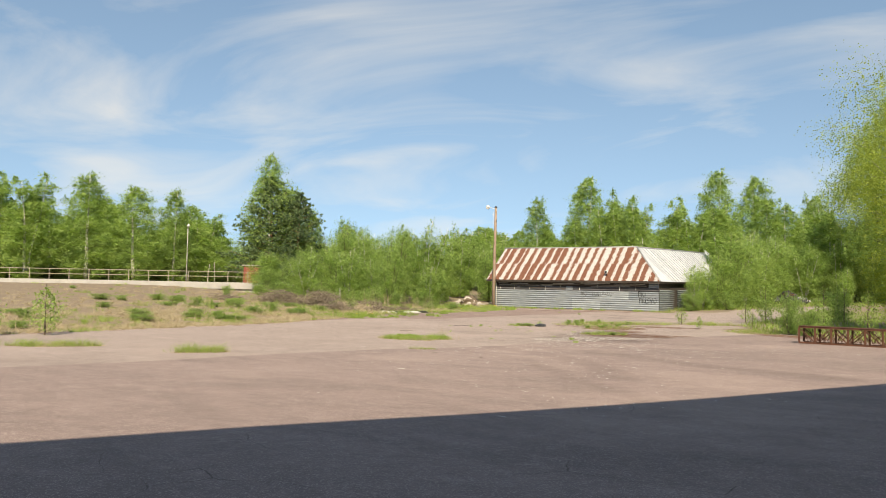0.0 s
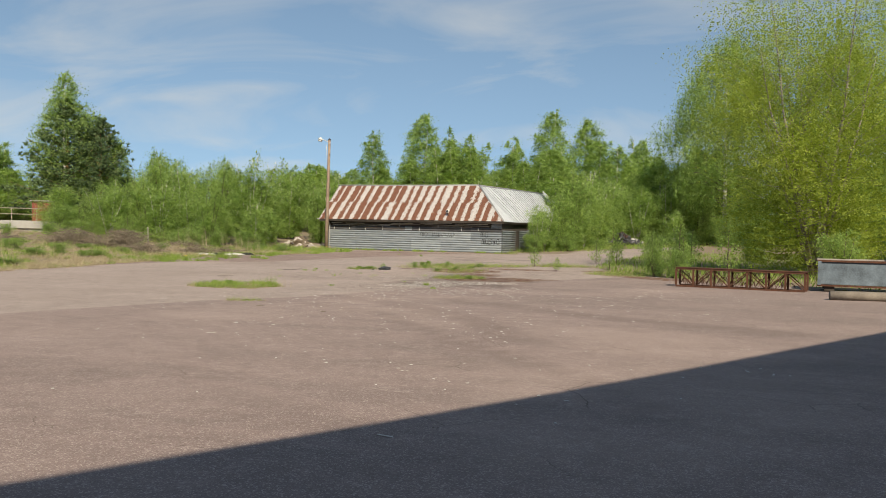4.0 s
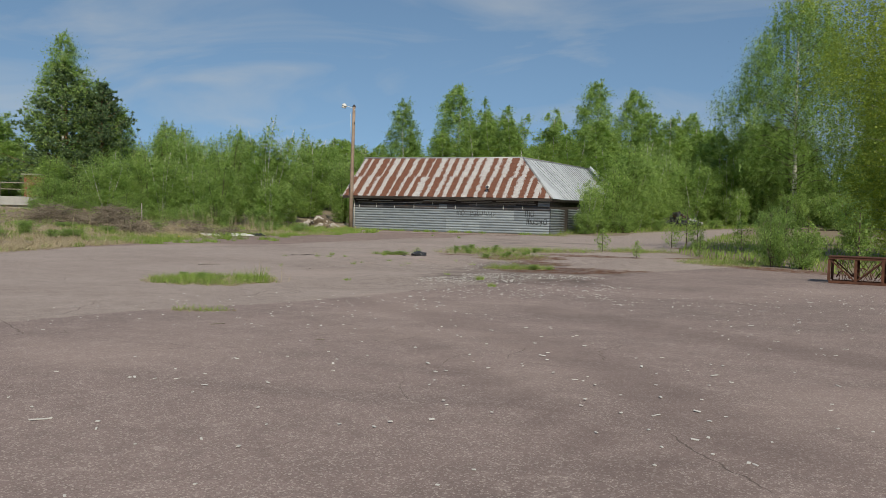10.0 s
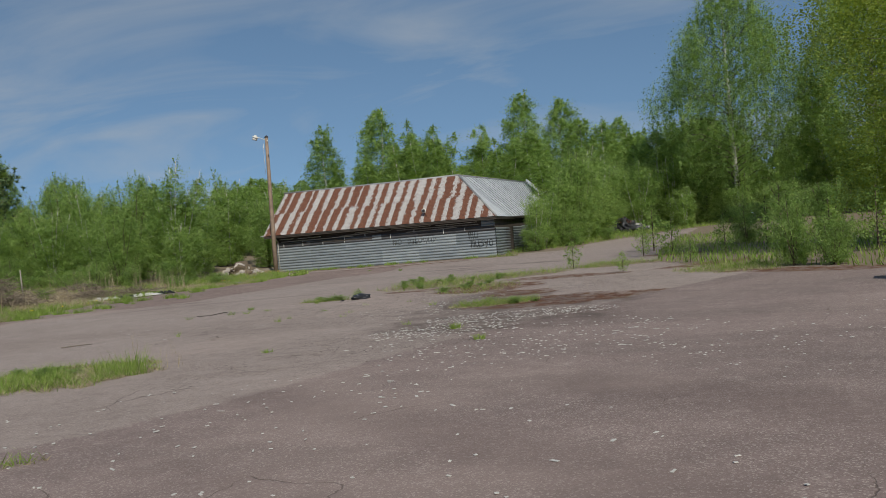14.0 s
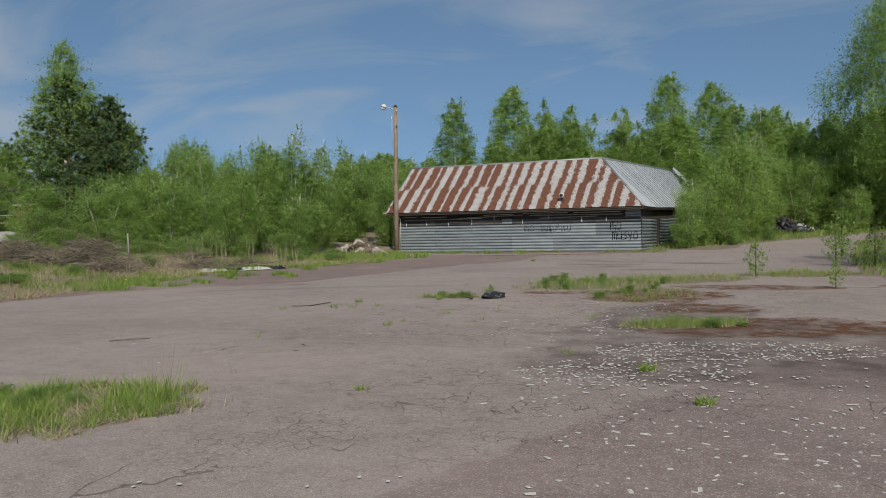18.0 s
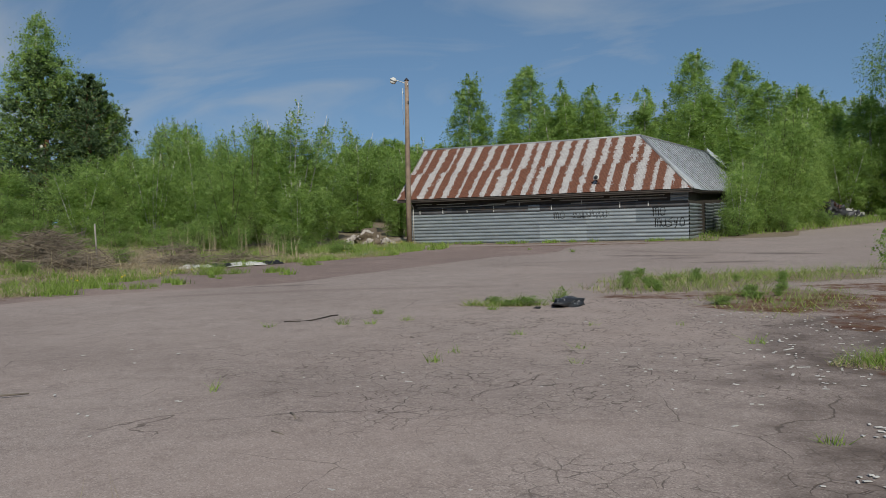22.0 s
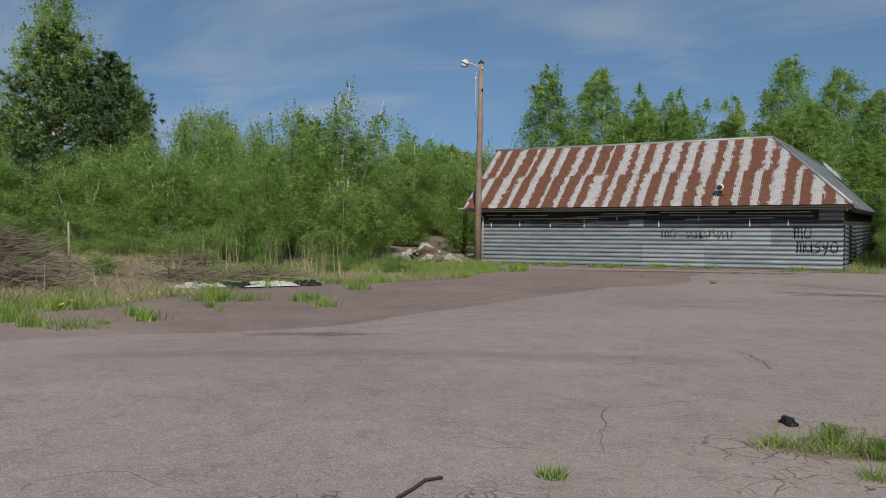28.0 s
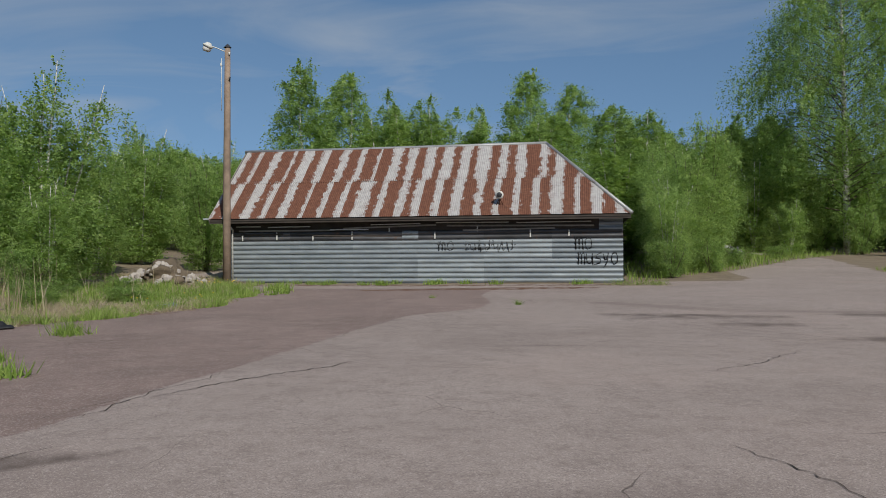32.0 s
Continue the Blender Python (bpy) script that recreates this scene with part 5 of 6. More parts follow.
    for i in range(34):
        plant("bush", rnd.uniform(-46, 12), rnd.uniform(27, 40), rnd.uniform(2.4, 4.0), rnd.uniform(3.6, 5.4), rnd.uniform(0, 360), group="undergrowth in the wood")
    for i in range(22):
        x = rnd.uniform(-60, -34)
        plant("bush", x, -10 + (x + 36) * 1.0 + rnd.uniform(0, 6), rnd.uniform(2.0, 3.4), rnd.uniform(3.6, 5.4), rnd.uniform(0, 360), group="undergrowth in the wood")
    for row in range(2):
        for i in range(24):
            plant("bush", 27.5 + i * 2.2 + rnd.uniform(-0.6, 0.6), 36 + row * 4 + 0.15 * i + rnd.uniform(-1, 1), rnd.uniform(3.0, 5.0), rnd.uniform(3.8, 5.2), rnd.uniform(0, 360), group="undergrowth in the wood")
    for x, y, h, w, a in ((28.7, -26.8, 2.0, 1.7, 10), (29.5, -27.4, 1.3, 1.5, 310), (29.0, -8.0, 2.2, 2.4, 40), (33.5, -4.0, 3.0, 3.4, 120), (37.0, -8.0, 3.4, 3.8, 210), (38.5, -16, 3.2, 3.4, 30), (36.0, -25.0, 2.2, 2.8, 70), (40.0, -25.0, 2.8, 3.4, 170), (44.5, -25.4, 2.8, 3.6, 250), (49.5, -25.8, 3.0, 3.6, 20)):
        plant("bush", x, y, h, w, a, group="shrubs at the wood edge")
    for i in range(5):
        x = rnd.uniform(-13, -1.5)
        plant("bush", x, -8.6 - 0.22 * (x + 2) * -1 * 0.8 + rnd.uniform(-2.2, 1.2), rnd.uniform(0.9, 2.0), rnd.uniform(1.8, 3.2), rnd.uniform(0, 360), "leafy willow scrub before the young birches", "scrub on the bank")
    for i in range(9):
        x, y = rnd.uniform(-13, -0.5), rnd.uniform(-20, -11)
        if x < float(bank_edge(y)) - 1.2:
            plant("bush", x, y, rnd.uniform(0.45, 1.0), rnd.uniform(0.8, 1.7), rnd.uniform(0, 360), "low leafy scrub among the dead brushwood", "scrub on the bank")
    for i in range(14):
        y = rnd.uniform(-30, -4)
        x = float(bank_edge(y)) - 1.5 - rnd.expovariate(0.16)
        plant("bush", x, y, rnd.uniform(0.4, 1.1), rnd.uniform(1.0, 2.4), rnd.uniform(0, 360), "low green scrub on the rough bank", "scrub on the bank")
    for i in range(64):
        y = rnd.uniform(-58, -24)
        x = float(bank_edge(y)) - 1.2 - rnd.expovariate(0.11)
        if x > -32:
            plant("bush", x, y, rnd.uniform(0.22, 0.5), rnd.uniform(0.8, 2.0), rnd.uniform(0, 360), "clump of fresh green weeds on the rough bank", "weeds on the bank")
    for x, y, h, a in ((24.7, -8.8, 2.3, 0), (22.2, -20.3, 1.1, 90), (24.4, -13.9, 1.4, 20), (29.6, -11.1, 2.2, 75), (29.3, -19.0, 2.4, 40), (27.6, -16.0, 1.6, 200), (31.6, -22.5, 2.1, 10), (29.8, -25.6, 1.7, 300), (25.6, -14.0, 1.5, 140), (26.2, -21.6, 0.9, 30), (7.0, -48.6, 1.9, 30), (6.2, -50.2, 1.6, 120), (16.95, -27.8, 0.32, 10), (24.2, -24.6, 0.7, 70)):
        plant("sapling", x, y, h, None, a, group="saplings at the yard edge")


woods()


def far_wood():
    """The ring of forest on the skyline: spruce and birch outlines of many small leaves."""
    rng = np.random.default_rng(77)
    n = 520
    az = np.linspace(0, 2 * math.pi, n, endpoint=False) + rng.normal(0, 0.01, n)
    rad = rng.uniform(190, 270, n)
    hh = rng.uniform(9, 15, n) * (1 + 0.25 * np.sin(az * 5 + 1))
    per = 170
    s = rng.uniform(0, 1, (n, per)) ** 0.8
    wide = rng.uniform(3.5, 6.0, n)[:, None] * np.clip(1.05 - s ** 1.5, 0, 1) ** 0.8
    a = rng.uniform(0, 2 * math.pi, (n, per))
    C = np.stack([6 + (rad * np.cos(az))[:, None] + wide * np.cos(a), -10 + (rad * np.sin(az))[:, None] + wide * np.sin(a), s * hh[:, None] + 1.2], -1).reshape(-1, 3)
    k = len(C)
    u = rng.normal(0, 1, (k, 3))
    u /= np.linalg.norm(u, axis=1, keepdims=True)
    v = np.cross(u, rng.normal(0, 1, (k, 3)))
    v /= np.linalg.norm(v, axis=1, keepdims=True)
    sz = rng.uniform(0.5, 1.3, (k, 1))
    V = np.stack([C - u * sz, C + v * sz * 0.7, C + u * sz, C - v * sz * 0.7], 1)
    tagged(new("far_forest", quads_mesh("far_forest", V, k, 4, M["dark_leaf"])), "distant green forest on the skyline", "forest", kind="stuff")


far_wood()
# ---- building behind the camera that shades the first metres ----
def hall():
    hgt = 14.0
    reach = SUN_DIR.normalized() * (hgt / math.tan(SUN_EL))
    mid = Vector((27.63, -57.2, 0)) + reach
    along = Vector((0.4717, 0.8817, 0))
    ends = (mid - along * 30, mid, mid + along * 26)
    back = Vector((0.90, -0.44, 0)) * 18
    plan = [*ends, *(p + back for p in ends[::-1])]
    ob = thing("hall", "tall plain plastered industrial hall shading the yard", "building", pose(0, 0, -0.15))

    def prism(name, z0, z1, mat, label=""):
        n = len(plan)
        v = [(p.x, p.y, z) for z in (z0, z1) for p in plan]
        f = [(0, 5, 4, 1), (1, 4, 3, 2), (6, 7, 10, 11), (7, 8, 9, 10)] + [(k, (k + 1) % n, n + (k + 1) % n, n + k) for k in range(n)]
        child(name, raw_mesh(name, v, f, mat), ob, label)
    prism("wall", 0.0, hgt - 0.3, M["facade"])
    prism("roof", hgt - 0.296, hgt + 0.02, M["dark_iron"], "flat dark roof edge")


hall()


# ---- grass ----
def blades(points, heights, rng, width=0.012, lean=0.35):
    n = len(points)
    az = rng.uniform(0, 2 * math.pi, n)
    side = np.stack([np.cos(az), np.sin(az), 0 * az], -1) * width
    tip = rng.normal(0, lean, (n, 3)) * heights[:, None]
    tip[:, 2] = heights
    return np.stack([points - side, points + side, points + tip], 1)


def grass(name, label, xy, height, mat, rng, width=0.012, lean=0.35):
    pts = np.column_stack([xy, land(xy[:, 0], xy[:, 1]) - 0.01])
    V = blades(pts, height * rng.uniform(0.45, 1.25, len(pts)), rng, width, lean)
    me = toned(quads_mesh(name, V, len(V), 3, mat), np.repeat(rng.uniform(0, 1, len(V)), 3))
    return tagged(new(name, me), label, "grass", kind="stuff")


def scatter(rng, n, cx, cy, rx, ry, turn=0.0, clumps=0):
    a = rng.uniform(0, 2 * math.pi, n)
    r = np.sqrt(rng.uniform(0, 1, n))
    u, v = r * np.cos(a) * rx, r * np.sin(a) * ry
    if clumps:
        k = rng.integers(0, clumps, n)
        ca, cr = rng.uniform(0, 6.28, clumps), np.sqrt(rng.uniform(0, 1, clumps))
        u = np.cos(ca[k]) * cr[k] * rx + rng.normal(0, 0.12, n)
        v = np.sin(ca[k]) * cr[k] * ry + rng.normal(0, 0.12, n)
    t = radians(turn)
    return np.column_stack([cx + u * math.cos(t) - v * math.sin(t), cy + u * math.sin(t) + v * math.cos(t)])


def build_grass():
    rng = np.random.default_rng(8)
    for cx, cy, rx, ry, turn, n, h in GRASS_BEDS:
        xy = scatter(rng, int(n * 2.2), cx, cy, rx * 1.25, ry * 1.25, turn)
        t = radians(turn)
        u, v = (xy[:, 0] - cx) * math.cos(t) + (xy[:, 1] - cy) * math.sin(t), (xy[:, 1] - cy) * math.cos(t) - (xy[:, 0] - cx) * math.sin(t)
        r = np.hypot(u / rx, v / ry)
        f = np.sin(xy[:, 0] * 3.1 + 1.7 * np.sin(xy[:, 1] * 2.3 + cx)) + np.sin(xy[:, 1] * 3.7 + 1.3 * np.sin(xy[:, 0] * 2.9)) + 0.6 * np.sin(xy[:, 0] * 9.1 + 2 * np.sin(xy[:, 1] * 8.3))
        ok = r + 0.14 * f + rng.normal(0, 0.10, len(r)) < 0.98
        tall = h * (0.72 + 0.30 * f / 2.6 + 0.35 * np.clip(np.sin(xy[:, 0] * 5.7 + 3) * np.sin(xy[:, 1] * 5.1), 0, 1))
        bare = (f < -1.0) & (rng.uniform(0, 1, len(r)) < 0.8)
        k = ok & ~bare
        grass("grass_bed", "patch of fresh green grass growing through the asphalt", xy[k], np.clip(tall[k], 0.05, 1), M["grass"], rng, 0.005, 0.75)
        k = ok & (rng.uniform(0, 1, len(r)) < 0.3)
        grass("dry_grass_bed", "dry straw among the fresh grass", xy[k], h * 0.62, M["dry_grass"], rng, 0.006, 0.8)
        rim = (np.abs(r + 0.14 * f - 1.0) < 0.10) & (rng.uniform(0, 1, len(r)) < 0.7)
        grass("dry_grass_bed", "matted dry straw along the rim of the grass", xy[rim], 0.05, M["dry_grass"], rng, 0.008, 1.6)
    # ranker tufts on the near bed, and thin dead stems
    for x, y, h, k in ((18.0, -39.35, 0.30, 90), (17.75, -39.6, 0.24, 80), (16.7, -41.0, 0.22, 70), (18.35, -39.75, 0.16, 80), (17.2, -40.9, 0.2, 60)):
        grass("grass_tuft", "rank tuft of grass on the grass bed", scatter(rng, k, x, y, 0.2, 0.16), h, M["grass"], rng, 0.006, 0.35)
    for x, y, h, k in ((17.95, -39.2, 0.55, 9), (17.0, -38.6, 0.3, 6), (18.6, -39.2, 0.3, 7), (17.6, -37.9, 0.35, 4)):
        grass("dead_stalks", "thin dead stems standing by the grass bed", scatter(rng, k, x, y, 0.2, 0.16), h, M["dry_grass"], rng, 0.004, 0.15)
    # bank on the left: green clumps, straw, bare soil between
    def tufts(many, low, high, tall, mat, name, label, width, lean, want):
        y = rng.uniform(low, high, many * 3)
        x = bank_edge(y) + 0.9 - rng.exponential(6.5, len(y))
        f = np.sin(x * 0.9 + 2 * np.sin(y * 0.35)) + np.sin(y * 0.7 + x * 0.4) + rng.normal(0, 0.6, len(y))
        c = np.column_stack([x, y])[(x > -34) & want(f)][:many]
        per = rng.integers(14, 46, len(c))
        size = rng.uniform(0.05, 0.24, len(c))
        hgt = rng.uniform(0.5, 1.25, len(c)) * tall
        k = np.repeat(np.arange(len(c)), per)
        xy = c[k] + rng.normal(0, 1, (len(k), 2)) * size[k][:, None]
        xy = xy[xy[:, 0] < bank_edge(xy[:, 1]) + 1.5]
        grass(name, label, xy, hgt[k][:len(xy)], mat, rng, width, lean)

    tufts(1300, -64, 2, 0.17, M["grass"], "bank_grass", "uneven green tufts of grass on the bank", 0.009, 0.5, lambda f: f > 0.2)
    tufts(3400, -64, 2, 0.20, M["dry_grass"], "bank_straw", "dry straw tufts and dead stalks on the bank", 0.008, 1.1, lambda f: f < 0.6)
    tufts(260, -32, 1, 0.34, M["grass"], "bank_weeds", "taller green weeds on the bank", 0.012, 0.4, lambda f: f > -0.5)
    n = 90000
    y = rng.uniform(-64, 2, n)
    x = bank_edge(y) + 0.6 - rng.exponential(7, n)
    grass("straw_litter", "flattened straw lying over the bank", np.column_stack([x, y])[x > -30], 0.07, M["dry_grass"], rng, 0.008, 3.0)
    y = rng.uniform(-50, 0, 520)
    x = bank_edge(y) - 0.6 - rng.exponential(6, 520)
    grass("dead_stalks", "tall dead stalks standing on the bank", np.column_stack([x, y]), 0.9, M["dry_grass"], rng, 0.010, 0.16)
    grass("dead_stalks", "pale tall stalks beside the margin grass", scatter(rng, 46, 0.9, -13.6, 1.1, 0.9, 0, 9), 1.2, M["dry_grass"], rng, 0.012, 0.16)
    y = rng.uniform(-17, -2, 9000)
    x = bank_edge(y) + 0.9 + 0.35 * np.sin(y * 1.7) - np.abs(rng.normal(0, 0.75, 9000))
    grass("margin_grass", "lush green grass along the margin by the pole", np.column_stack([x, y]), 0.17 + 0.10 * np.sin(y * 2.3) * np.sin(x * 3.1), M["grass"], rng, 0.009, 0.45)
    xy2 = scatter(rng, 130, -2.2, -13.5, 2.2, 4.5, -10, 26)
    grass("dead_stalks", "pale tall reed stalks before the young birches", xy2, 1.25, M["dry_grass"], rng, 0.010, 0.13)
    xy = scatter(rng, 1400, 4.6, -24.5, 2.0, 4.5, -20, 16)
    grass("margin_grass", "tufts of grass on the broken asphalt margin", xy, 0.2, M["grass"], rng, 0.014)
    xy = scatter(rng, 1300, 7.5, -0.8, 7.8, 0.45, 0, 16)
    grass("wall_grass", "thin weeds along the foot of the steel wall", xy[xy[:, 1] < -0.05], 0.2, M["grass"], rng, 0.012)
    xy = scatter(rng, 4200, 0.4, -6.0, 3.6, 5.0, -30, 110)
    grass("wall_grass", "grass by the foot of the wooden pole", xy[xy[:, 1] < -0.1], 0.28, M["grass"], rng, 0.014)
    for x, y, rx, ry, h, k in ((4.1, -21.6, 0.45, 0.35, 0.34, 420), (4.9, -21.2, 0.2, 0.2, 0.24, 120), (2.6, -21.4, 0.2, 0.2, 0.26, 90), (6.0, -26.2, 0.5, 0.3, 0.2, 160), (3.6, -23.6, 0.3, 0.3, 0.26, 120), (1.2, -22.6, 0.7, 0.4, 0.24, 300), (0.4, -24.6, 0.9, 0.5, 0.26, 360), (4.9, -17.2, 0.5, 0.4, 0.3, 260), (5.2, -28.0, 0.6, 0.4, 0.26, 260)):
        grass("weed_clump", "clump of fresh weeds on the old asphalt strip", scatter(rng, k, x, y, rx, ry, 0, 6), h, M["grass"], rng, 0.008, 0.5)
    # single tufts in the cracks
    for x, y, h, k in ((14.55, -29.72, 0.13, 90), (14.65, -30.9, 0.2, 30), (15.05, -30.8, 0.12, 40), (15.4, -30.35, 0.14, 30), (17.2, -33.2, 0.18, 26), (15.6, -28.4, 0.16, 40), (16.15, -28.9, 0.18, 60), (16.85, -27.7, 0.35, 90), (22.1, -36.2, 0.14, 140), (22.9, -37.8, 0.13, 110), (13.75, -31.4, 0.14, 24), (19.6, -38.2, 0.1, 60), (5.3, -22.8, 0.25, 160), (5.9, -23.2, 0.16, 60), (6.0, -25.7, 0.18, 70), (15.88, -35.08, 0.2, 9), (20.9, -35.2, 0.12, 30), (12.0, -9.8, 0.2, 90), (9.4, -7.4, 0.16, 60), (17.4, -31.2, 0.12, 24), (18.4, -32.0, 0.12, 12), (18.6, -32.9, 0.1, 12), (17.15, -32.6, 0.14, 14), (20.2, -31.2, 0.16, 22), (19.2, -29.9, 0.1, 12), (18.1, -30.2, 0.1, 10)):
        grass("grass_tuft", "small tuft of grass in an asphalt crack", scatter(rng, k, x, y, 0.09, 0.07), h * 0.75, M["grass"], rng, 0.005, 0.6)
    # right wood edge
    xy = np.column_stack([rng.uniform(24, 48, 16000), rng.uniform(-32, 8, 16000)])
    xy = xy[inside(xy[:, 0], xy[:, 1], RIGHT_WOOD)]
    grass("wood_grass", "green grass below the trees", xy, 0.26, M["grass"], rng, 0.02)
    xy = np.column_stack([rng.uniform(15.3, 32, 9000), rng.uniform(-0.5, 27, 9000)])
    xy = xy[inside(xy[:, 0], xy[:, 1], NORTH_WOOD)]
    grass("wall_grass", "rough grass beside the shed's end wall", xy, 0.4, M["grass"], rng, 0.018)


build_grass()


# ---- steel things at the right ----
def lattice_beam():
    ob = thing("lattice_girder", "rusty lattice steel girder lying on the asphalt", "girder", pose(29.9, -32.7, z_at(31, -33), 0, 0, -13))
    L, H, D = 4.08, 0.61, 0.5
    for y in (0, D):
        for z in (0.03, H):
            bm = bmesh.new()
            box(bm, 0, L, y - 0.04, y + 0.04, z - 0.03, z + 0.03)
            part("chord", bm, M["rust"], ob)
    n = 7
    for y in (0, D):
        for i in range(n + 1):
            bm = bmesh.new()
            x = L * i / n
            box(bm, x - 0.03, x + 0.03, y - 0.025, y + 0.025, 0.06, H - 0.03)
            part("post", bm, M["rust"], ob)
        for i in range(n):
            bm = bmesh.new()
            x0, x1 = L * i / n, L * (i + 1) / n
            a, b = (x0, x1) if i % 2 else (x1, x0)
            beam_between(bm, (a, y, 0.06), (b, y, H - 0.03), 0.03, 0.03)
            part("brace", bm, M["rust"], ob)
    bm = bmesh.new()
    box(bm, -0.02, L + 0.05, -0.06, D + 0.06, H + 0.032, H + 0.05)
    part("deck_plate", bm, M["rust"], ob, "rusty top plate")
    for i in range(64):
        bm = bmesh.new()
        x, y = 0.2 + (i // 2) * 0.105, 0.12 + 0.2 * (i % 3 == 0)
        beam_between(bm, (x, y, 0.06), (x + (0.3 if i % 2 else -0.3) * (1 if 0.35 < x < 3.3 else 0.3), y, H - 0.05), 0.016, 0.012)
        part("mesh_bar", bm, M["rust"], ob)
    rnd = random.Random(4)
    for i in range(9):
        x, r = 0.3 + 0.42 * i, rnd.uniform(0.12, 0.22)
        q = Soup()
        q.add(tube([(x + r * math.cos(t), 0.06 + 0.03 * rnd.random(), 0.1 + max(0, r * 1.4 * math.sin(t))) for t in (0.1, 0.7, 1.4, 2.1, 2.9)], [0.016] * 5, 5))
        child("bent_strap", q.mesh("bent_strap", M["rust"]), ob, "bent rusty strap")


lattice_beam()


def steel_box():
    ob = thing("steel_container", "low weathered blue-grey steel container", "container", pose(34.35, -32.9, z_at(36, -32) + 0.03, 0, 0, -4))
    L, D, z0, z1 = 6.2, 1.6, 0.2, 0.92
    bm = bmesh.new()
    box(bm, 0, L, 0, D, z0, z1, None, 0.02)
    part("body", bm, M["blue_steel"], ob)
    for x in (0.0, 2.02, 2.7, 4.1, L):
        bm = bmesh.new()
        box(bm, x - 0.05, x + 0.05, -0.06, 0.0, z0 - 0.02, z1 + 0.03)
        part("rib", bm, M["blue_steel"], ob, "upright steel rib")
    bm = bmesh.new()
    box(bm, -0.06, L + 0.06, -0.05, D + 0.05, z1 + 0.004, z1 + 0.06)
    part("rim", bm, M["rust"], ob, "rusty rim")
    bm = bmesh.new()
    box(bm, -0.06, L + 0.06, -0.04, 0.05, z0 - 0.06, z0 - 0.004)
    part("sill", bm, M["rust"], ob, "rusty bottom rail")
    for x in (0.3, 3.0, 5.8):
        for y in (0.15, D - 0.15):
            bm = bmesh.new()
            box(bm, x - 0.15, x + 0.15, y - 0.1, y + 0.1, 0, z0 - 0.064)
            part("block", bm, M["dark_wood"], ob, "dark support block")
    for k, (x0, x1) in enumerate(((0.1, 1.3), (1.0, 2.1), (2.2, 2.7))):
        b = thing("timber_plank", "grey plank lying on the steel container", "plank", pose(34.2 + x0, -32.6 + 0.3 * k, z1 + 0.062 + z_at(36, -32), 0, 0, -4 + 3 * k))
        bm = bmesh.new()
        box(bm, 0, x1 - x0, 0, 0.25, 0, 0.07, None, 0.008)
        part("board", bm, M["grey_wood"], b)


steel_box()


def tarp():
    rng = np.random.default_rng(5)
    nx, ny = 60, 46
    verts, faces = [], []
    for i in range(nx):
        for j in range(ny):
            u, v = i / (nx - 1), j / (ny - 1)
            x = 3.5 * u
            s = v * 3.0 - 1.15
            fold = 0.035 * math.sin(53 * u + 9 * v) + 0.03 * math.sin(31 * v + 12 * u) + 0.13 * abs(math.sin(7 * u + 2.5 * v + 1.2 * math.sin(5 * v))) ** 1.6 + 0.11 * abs(math.sin(17 * u + 4 * math.sin(3 * v))) ** 1.5 + 0.05 * math.sin(37 * u + 3 + 6 * v)
            if s < 0:
                y, z = -0.12 + s * 0.22 - fold * (0.55 - s), 0.99 + s * (0.78 + 0.12 * math.sin(7 * u))
            elif s < 1.6:
                y, z = s - 0.12, 1.01 + 0.03 * math.sin(6 * u + 4 * v) + abs(fold) * 0.8
            else:
                y, z = 1.62 + (s - 1.6) * 0.1 + abs(fold) * 0.4, 0.99 - (s - 1.6) * 1.6
            verts.append((x + 0.04 * math.sin(5 * v + 9 * u), y, max(0.03, z)))
    for i in range(nx - 1):
        for j in range(ny - 1):
            a = i * ny + j
            faces.append((a, a + ny, a + ny + 1, a + 1))
    me = raw_mesh("tarpaulin", verts, faces, M["tarp"], True)
    ob = new("tarpaulin", me)
    ob.matrix_basis = pose(36.8, -33.1, z_at(36, -32), 0, 0, -4)
    ob.modifiers.new("thick", "SOLIDIFY").thickness = 0.008
    tagged(ob, "crumpled dark blue tarpaulin thrown over the steel container", "tarpaulin")


tarp()


def log():
    ob = thing("wooden_log", "bleached round log lying on the asphalt", "log", pose(34.25, -36.65, z_at(36, -36.5) + 0.125, 0, 0, 6))
    s = Soup()
    s.add(tube([(0, 0, 0), (0.9, 0.01, 0), (2.2, -0.01, 0.005), (3.2, 0, 0)], [0.13, 0.135, 0.125, 0.12], 14))
    child("trunk", s.mesh("trunk", M["log_wood"]), ob)


log()


